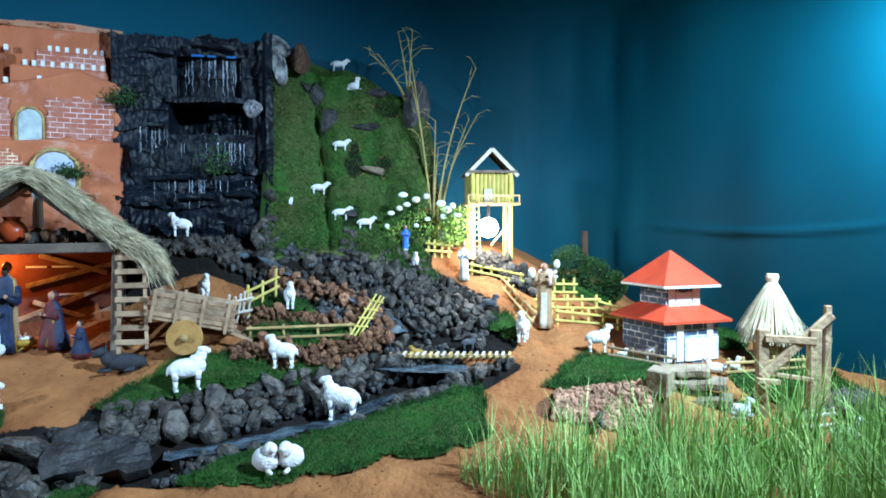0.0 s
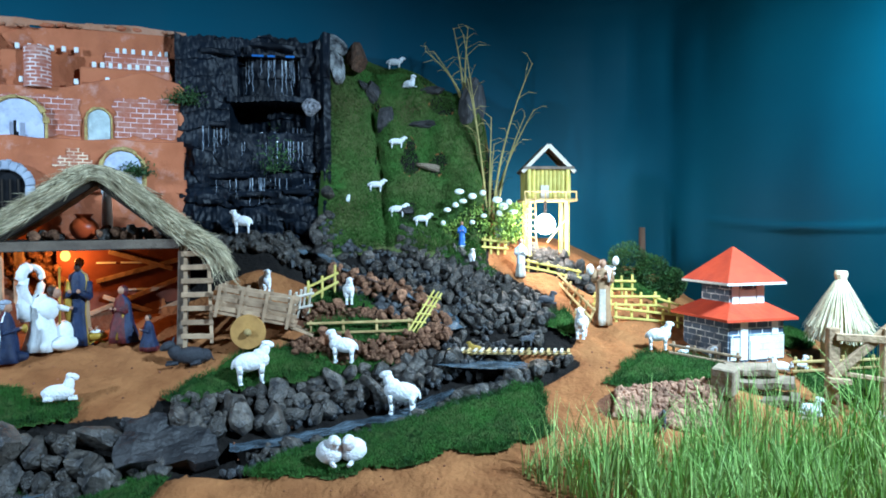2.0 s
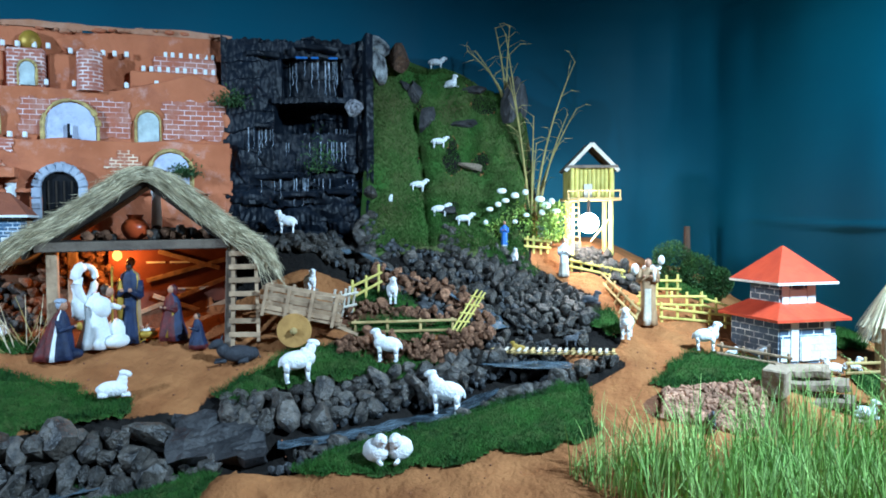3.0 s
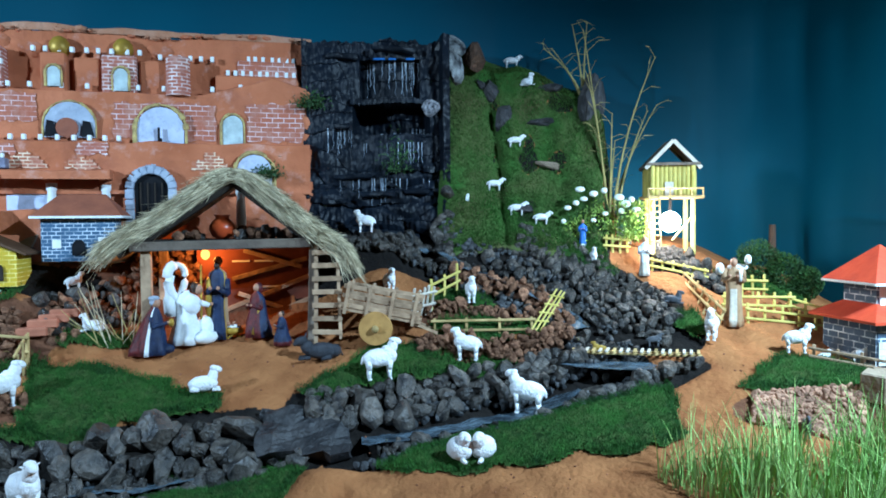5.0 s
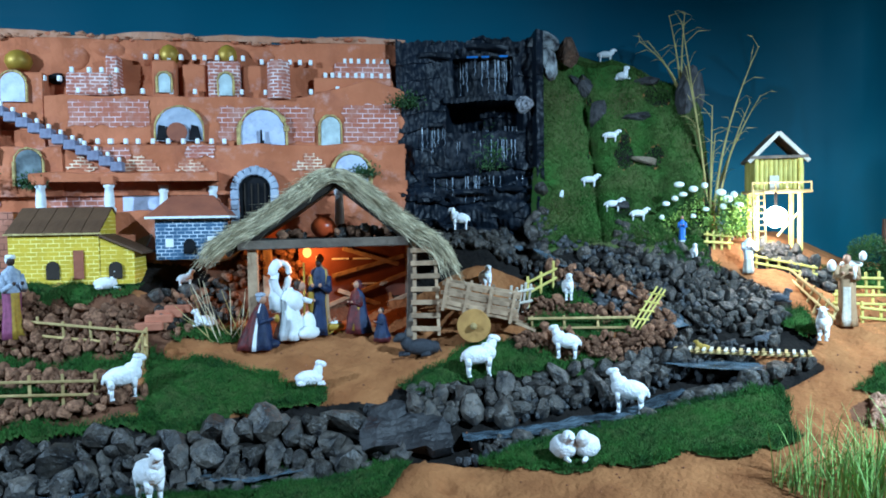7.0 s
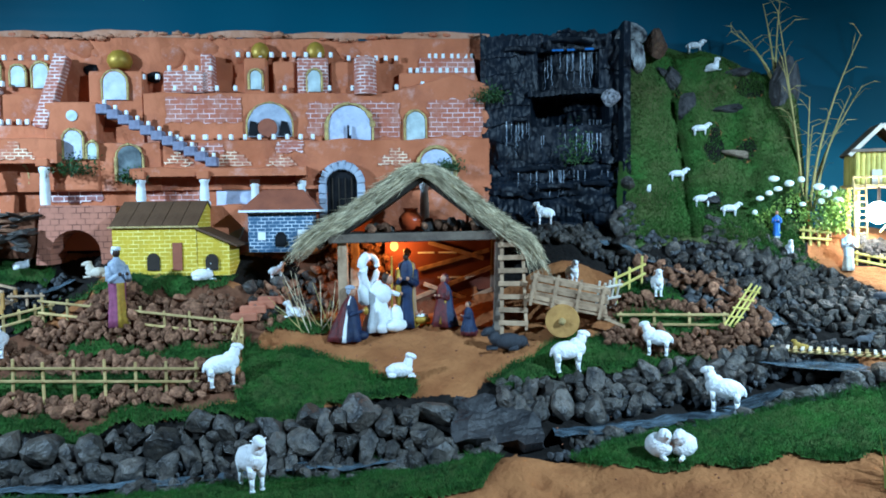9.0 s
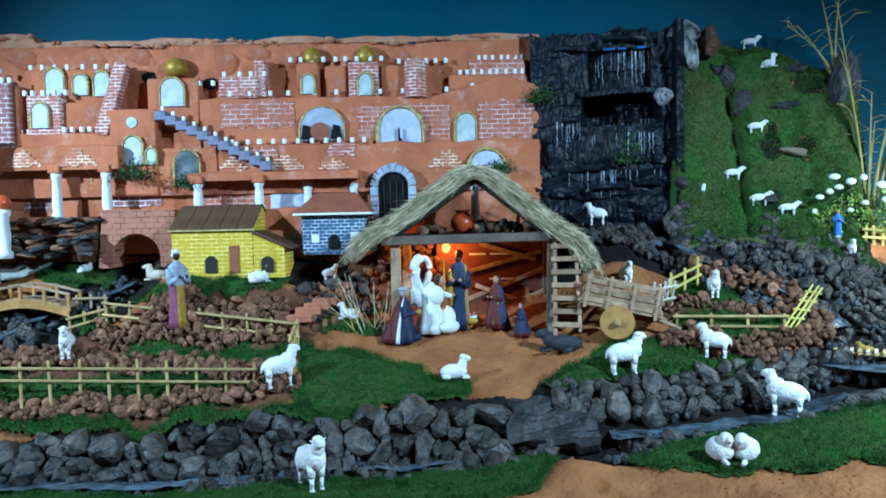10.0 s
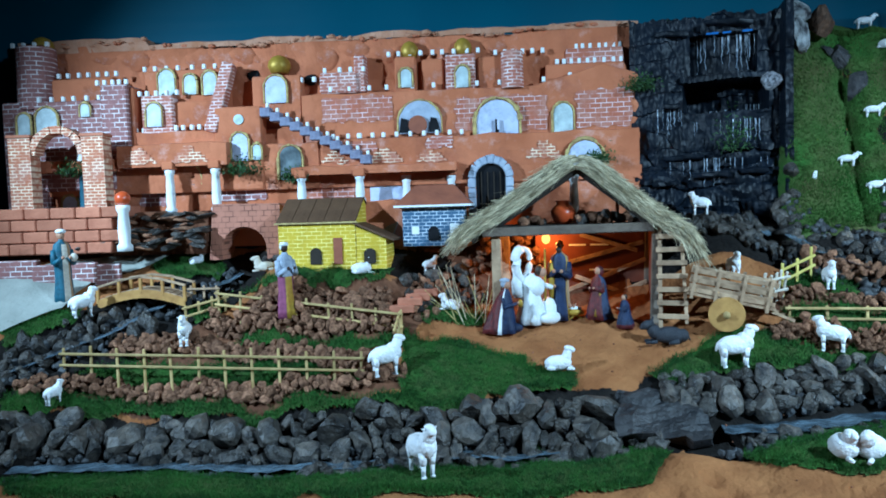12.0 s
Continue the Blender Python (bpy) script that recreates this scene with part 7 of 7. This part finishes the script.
# ---- gateway on brick steps
gt = thing("brick_gateway", pose(-3.06, 1.525, 1.378, 0, 0, 31), "red brick archway on stepped terracotta blocks", "gateway")
for k in range(4):
    n = 5
    z = .022 + .044 * k
    d = .20 - .018 * k
    for i in range(n + (k % 2)):
        w = .48 / n
        x = -.27 + w * i - (w / 2 if k % 2 else 0) + w / 2
        part("block", box(bmesh.new(), (w - .004, d, .041), pose(x, .02, z), .004), TERRA, gt)
for x in (-.137, .137):
    p = part("pillar", box(bmesh.new(), (.082, .07, .27)), REDB, gt, "brick pillar", pose(x, 0, .308))
    part("cap", box(bmesh.new(), (.092, .08, .012), pose(0, 0, .138), .002), TERRA, p)
bm = bmesh.new()
o = [(-.108 * math.cos(math.pi * i / 14), .108 * math.sin(math.pi * i / 14)) for i in range(15)]
q = [(.080 * math.cos(math.pi * i / 14), .080 * math.sin(math.pi * i / 14)) for i in range(15)]
for i in range(14):
    bm = bmesh.new()
    x0, z0, x1, z1 = *o[i], *o[i + 1]
    x2, z2, x3, z3 = -q[i + 1][0], q[i + 1][1], -q[i][0], q[i][1]
    a = [bm.verts.new((x, -.03, z)) for x, z in ((x0, z0), (x1, z1), (x2, z2), (x3, z3))]
    b = [bm.verts.new((x, .03, z)) for x, z in ((x0, z0), (x1, z1), (x2, z2), (x3, z3))]
    bm.faces.new(a)
    bm.faces.new(b[::-1])
    for j in range(4):
        bm.faces.new((a[j], b[j], b[(j + 1) % 4], a[(j + 1) % 4]))
    bmesh.ops.recalc_face_normals(bm, faces=bm.faces)
    part("arch_brick", bm, REDB, gt, "", pose(0, 0, .375) @ Matrix.Diagonal((1, 1 + .12 * (i % 2), 1, 1)))
pil = thing("pot_pillar", pose(-2.785, 1.58, 1.385), "white pillar topped with a red clay ball", "pillar")
part("shaft", lathe(bmesh.new(), ((.028, 0), (.028, .02), (.020, .03), (.023, .08), (.018, .14), (.025, .155), (.025, .17)), 16), WHITE, pil, "", None, True)
part("ball", ball(bmesh.new(), oval(0, 0, .195, .028, .028, .027), 3), POT, pil, "glossy red clay ball", None, True)
pil2 = thing("teal_figure_post", pose(-3.09, 1.64, 1.50), "slim teal post with a white head inside the gateway", "post")
part("shaft", lathe(bmesh.new(), ((.024, 0), (.020, .2), (.018, .22)), 12), ROBE_TEAL, pil2)
part("cap", lathe(bmesh.new(), ((.022, .22), (.026, .26), (.022, .29)), 12), WHITE, pil2)
for k, (x, y, w) in enumerate(((-3.075, 1.345, .15), (-2.965, 1.40, .12), (-2.89, 1.475, .10), (-2.83, 1.535, .09))):
    ob = tagged(new("low_brick_wall", finish(box(bmesh.new(), (w, .03, .075), None, .003), "low_brick_wall", GREYB)), "low mauve brick wall with white joints on the paved court", "wall", "low brick walls")
    ob.matrix_basis = pose(x, y, ground(x, y) + .045, 0, 0, 32 + 3 * k)
# paved court
vs, fs = [], []
cx, cy = sum(p[0] for p in PLAZA) / len(PLAZA), sum(p[1] for p in PLAZA) / len(PLAZA)
rings = 12
for i in range(rings + 1):
    for j in range(48):
        f = j / 48 * len(PLAZA)
        a, b = PLAZA[int(f)], PLAZA[(int(f) + 1) % len(PLAZA)]
        x, y = a[0] + (b[0] - a[0]) * (f % 1), a[1] + (b[1] - a[1]) * (f % 1)
        x, y = cx + (x - cx) * i / rings, cy + (y - cy) * i / rings
        vs.append((x, y, ground(x, y) + .026))
for i in range(rings):
    for j in range(48):
        fs.append((i * 48 + j, i * 48 + (j + 1) % 48, (i + 1) * 48 + (j + 1) % 48, (i + 1) * 48 + j))
tagged(new("pavement", raw("pavement", vs, fs, PAVE, True)), "pale concrete court before the gateway", "pavement", kind="structure")
for k in range(4):
    ob = tagged(new("brick_step", finish(box(bmesh.new(), (.085, .05, .026), None, .003), "brick_step", TERRA)), "pinkish brick step climbing beside the stable", "step", "brick steps")
    x, y = -1.80 + .012 * k, 1.935 + .034 * k
    ob.matrix_basis = pose(x, y, ground(x, y) + .012, 0, 0, 30)

bank("stone_bank", ((-2.05, 2.08), (-2.30, 1.98), (-2.42, 1.93)), .04, .022, 60, DARK, "dark rubble along the castle's foot", random.Random(15))
boardp = tagged(new("leaning_board", finish(plank(bmesh.new(), (-1.995, 2.10, 1.40), (-1.985, 2.15, 1.485), .10, .006, (0, 1, 0), .002), "leaning_board", SANDSTONE)), "dull brown board leaning between the two toy houses", "board")
cornerp = tagged(new("wooden_stake", finish(rod(bmesh.new(), (.575, 2.96, 1.20), (.575, 2.96, 1.47), .018, .012, 8), "wooden_stake", ROCKRUST)), "dark reddish wooden stake before the cloth's corner", "stake")

# ---- plants
def culm(bm, p, d, ln, r, rg, bend):
    """A bending cane in short joints; returns its points."""
    pts, p, d = [Vector(p)], Vector(p), Vector(d).normalized()
    n = 9
    for i in range(n):
        d = (d + bend / n).normalized()
        q = p + d * ln / n
        rod(bm, p, q, r * (1 - i / n * .75), r * (1 - (i + 1) / n * .75), 6)
        rod(bm, q - d * .0015, q + d * .0015, r * (1.2 - i / n * .7), None, 6)
        p = q
        pts.append(p.copy())
    return pts


def cane_clump(name, x, y, z, specs, label, seed):
    rg = random.Random(seed)
    ob = thing(name, pose(x, y, z), label, "bamboo", "bamboo clumps")
    for dx, dy, ln, bx_ in specs:
        bm = bmesh.new()
        pts = culm(bm, (rg.uniform(-.02, .02), rg.uniform(-.015, .015), 0), (dx, dy, 1), ln, .0052, rg, Vector((bx_, 0, -.05)))
        st = part("cane", bm, CANE, ob)
        bm = bmesh.new()
        for q in range(2, len(pts)):
            for s in range(1 if q > 4 or q % 2 else 0):
                d = Vector((rg.uniform(-1, 1), rg.uniform(-.5, .5), rg.uniform(.1, .9))).normalized()
                l2 = rg.uniform(.02, .065)
                rod(bm, pts[q], pts[q] + d * l2, .0013, .0006, 4)
                e = pts[q] + d * l2
                lf = (d + Vector((rg.uniform(-.5, .5), 0, -.7))).normalized() * rg.uniform(.02, .05)
                w = d.cross(Vector((0, 1, 0))).normalized() * .002
                v = [bm.verts.new(e - w), bm.verts.new(e + w), bm.verts.new(e + lf)]
                bm.faces.new(v)
        tagged(part("side_twig_spray", bm, CANE, st, "thin dry side twigs and leaves"), kind="stuff")
    return ob


cane_clump("bamboo_clump", -.03, 2.80, 1.49, ((-.10, 0, .72, -.05), (-.05, .0, .55, -.15), (.05, 0, .62, .35), (.18, 0, .46, .35), (.02, 0, .40, .0), (.10, 0, .42, .3), (-.02, 0, .35, -.2), (.0, 0, .30, .1)), "clump of thin dry bamboo canes beside the hill", 3)
cane_clump("bamboo_clump", -.14, 2.90, 1.90, ((-.05, 0, .36, -.15), (-.2, 0, .30, -.5), (-.1, 0, .32, -.9), (-.02, 0, .36, .1)), "clump of dry bamboo twigs on the hill", 6)

rng = random.Random(14)
flowers = thing("flower_bush", pose(-.02, 2.74, 1.44), "pale green bush with white flowers lit by the tower lamp", "bush")
lv, lf = [], []
for k in range(2200):
    x, y, z = (rng.gauss(.055, .030), rng.gauss(-.03, .022), rng.uniform(-.02, .12)) if k % 3 else (rng.uniform(-.19, .0), rng.gauss(-.03, .015), rng.uniform(-.03, .03))
    z += .11 * max(0, min(1, (x + .19) / .12)) * max(0, min(1, -x / .05)) * rng.random()
    d, w = Vector((rng.gauss(0, 1), rng.gauss(0, 1), rng.gauss(.3, 1))).normalized() * .016, Vector((rng.gauss(0, 1), rng.gauss(0, 1), rng.gauss(0, 1))).normalized() * .004
    p = Vector((x, y, z))
    i = len(lv)
    lv += [p, p + d * .5 + w, p + d, p + d * .5 - w]
    lf.append((i, i + 1, i + 2, i + 3))
tagged(part("leaves", raw("leaves", lv, lf, BUSH), None, flowers, "pale yellow-green leaves"), kind="stuff")
bloom = wool(bmesh.new(), oval(0, 0, 0, 1, 1, .8), 0, 3)
bloom = finish(bloom, "flower", PETAL, True)
for x, z, w in ((-.127, .165, .021), (-.079, .148, .020), (-.041, .160, .019), (-.113, .130, .016), (-.141, .116, .016), (-.171, .098, .015), (-.037, .076, .014), (-.186, .050, .014), (-.079, .052, .015), (.012, .134, .021), (.035, .110, .022), (.055, .126, .018), (.02, .085, .018), (.07, .09, .018)):
    part("flower", bloom, None, flowers, "white many-petalled flower", pose(x, rng.uniform(-.06, -.04), z, 60 + rng.uniform(-20, 20), 0, 0) @ Matrix.Diagonal((w * rng.uniform(.6, .9), w * .65, w * rng.uniform(.45, .65), 1)))
    part("stem", rod(bmesh.new(), (x, -.045, z), (x + rng.uniform(-.02, .02), 0, z - .12), .0013, None, 4), DARKLEAF, flowers)


def bush(x, y, z, w, h, n, label, seed, mat=DARKLEAF):
    """A loose spray of narrow leaves."""
    rg = random.Random(seed)
    lv, lf = [], []
    for k in range(n):
        p = Vector((rg.gauss(0, w / 2), rg.gauss(0, w / 3), abs(rg.gauss(0, h / 2))))
        d, ww = Vector((rg.gauss(0, 1), rg.gauss(0, 1), rg.gauss(.5, 1))).normalized() * .018, Vector((rg.gauss(0, 1), rg.gauss(0, 1), rg.gauss(0, 1))).normalized() * .003
        i = len(lv)
        lv += [p, p + d * .5 + ww, p + d, p + d * .5 - ww]
        lf.append((i, i + 1, i + 2, i + 3))
    ob = tagged(new("small_bush", raw("small_bush", lv, lf, mat)), label, "bush", "small bushes")
    ob.matrix_basis = pose(x, y, z)
    return ob


def shrub(x, y, z, w, h, n, label, seed):
    """A dense rounded crown of tiny leaves with an uneven outline."""
    rg = random.Random(seed)
    lv, lf = [], []
    for k in range(n):
        q = Vector((rg.gauss(0, 1), rg.gauss(0, 1), rg.gauss(0, 1))).normalized()
        k2 = rg.random() ** .25 * (1 + .22 * noise.noise(q * 2.2 + Vector((seed, 0, 0))))
        p = Vector((q.x * w, q.y * w * .7, q.z * h)) * k2
        d, ww = (q + Vector((rg.gauss(0, .6), rg.gauss(0, .6), rg.gauss(.2, .6)))).normalized() * .009, Vector((rg.gauss(0, 1), rg.gauss(0, 1), rg.gauss(0, 1))).normalized() * .0026
        i = len(lv)
        lv += [p, p + d * .5 + ww, p + d, p + d * .5 - ww]
        lf.append((i, i + 1, i + 2, i + 3))
    ob = tagged(new("shrub", raw("shrub", lv, lf, DARKLEAF)), label, "shrub", "small bushes")
    ob.matrix_basis = pose(x, y, z)
    return ob


for u, v, w, sz in ((1.47, .16, 1.66, .08), (2.14, .17, 1.68, .07), (1.27, .15, 1.63, .05), (.11, .14, 1.66, .05)):
    p = CASTLE @ cp(u, v, w)
    bush(p.x, p.y, p.z, sz, sz * .7, 500, "dark leafy sprig against the castle wall", int(u * 100))
bush(-1.150, 2.62, 1.925, .06, .05, 500, "dark green plant on the rock ledge", 4)
for x, y, z, w, h, k in ((.49, 2.80, 1.325, .080, .085, 5), (.57, 2.76, 1.295, .065, .075, 6), (.64, 2.74, 1.265, .05, .055, 9)):
    shrub(x, y, z, w, h, 5200, "dark green rounded shrub behind the bamboo fence", k)
p = spot(13, 2.79)
bush(p[0], p[1], 1.68, .06, .12, 300, "green weeds hanging in the waterfall", 8)

# tall fresh grass in front of the house
gv, gf = [], []
REGION = ((0.03, 1.80), (0.30, 1.83), (0.70, 1.80), (1.05, 1.80), (1.35, 1.75), (1.45, 1.35), (0.80, 1.35), (0.25, 1.52))
n = 0
while n < 6500:
    x, y = rng.uniform(0, 1.45), rng.uniform(1.35, 1.86)
    if not inside(x, y, REGION) or rng.random() > .35 + x * 1.6 or noise.noise((x * 9, y * 9, 4)) < -.28:
        continue
    n += 1
    z = ground(x, y)
    h = rng.uniform(.09, .31) * (0.8 + .5 * noise.noise((x * 6, y * 6, 2))) * (0.65 + 0.35 * min(1, max(0, (x - .05) / .25)))
    a, lean = rng.uniform(0, math.tau), abs(rng.gauss(0, .34))
    t = rng.uniform(0, math.tau)
    w0 = rng.uniform(.0008, .0020)
    i = len(gv)
    for s in range(6):
        f = s / 5
        off = lean * h * f * f
        px_, py_, pz_ = x + math.cos(a) * off, y + math.sin(a) * off, z + h * f * (1 - .25 * lean * f)
        w = w0 * (1 - f ** 2) + .0002
        gv += [(px_ - w * math.cos(t), py_ - w * math.sin(t), pz_), (px_ + w * math.cos(t), py_ + w * math.sin(t), pz_)]
    for s in range(5):
        gf.append((i + 2 * s, i + 2 * s + 1, i + 2 * s + 3, i + 2 * s + 2))
tagged(new("tall_grass", raw("tall_grass", gv, gf, TALL)), "tall fresh green grass blades growing before the house", "grass", kind="stuff")
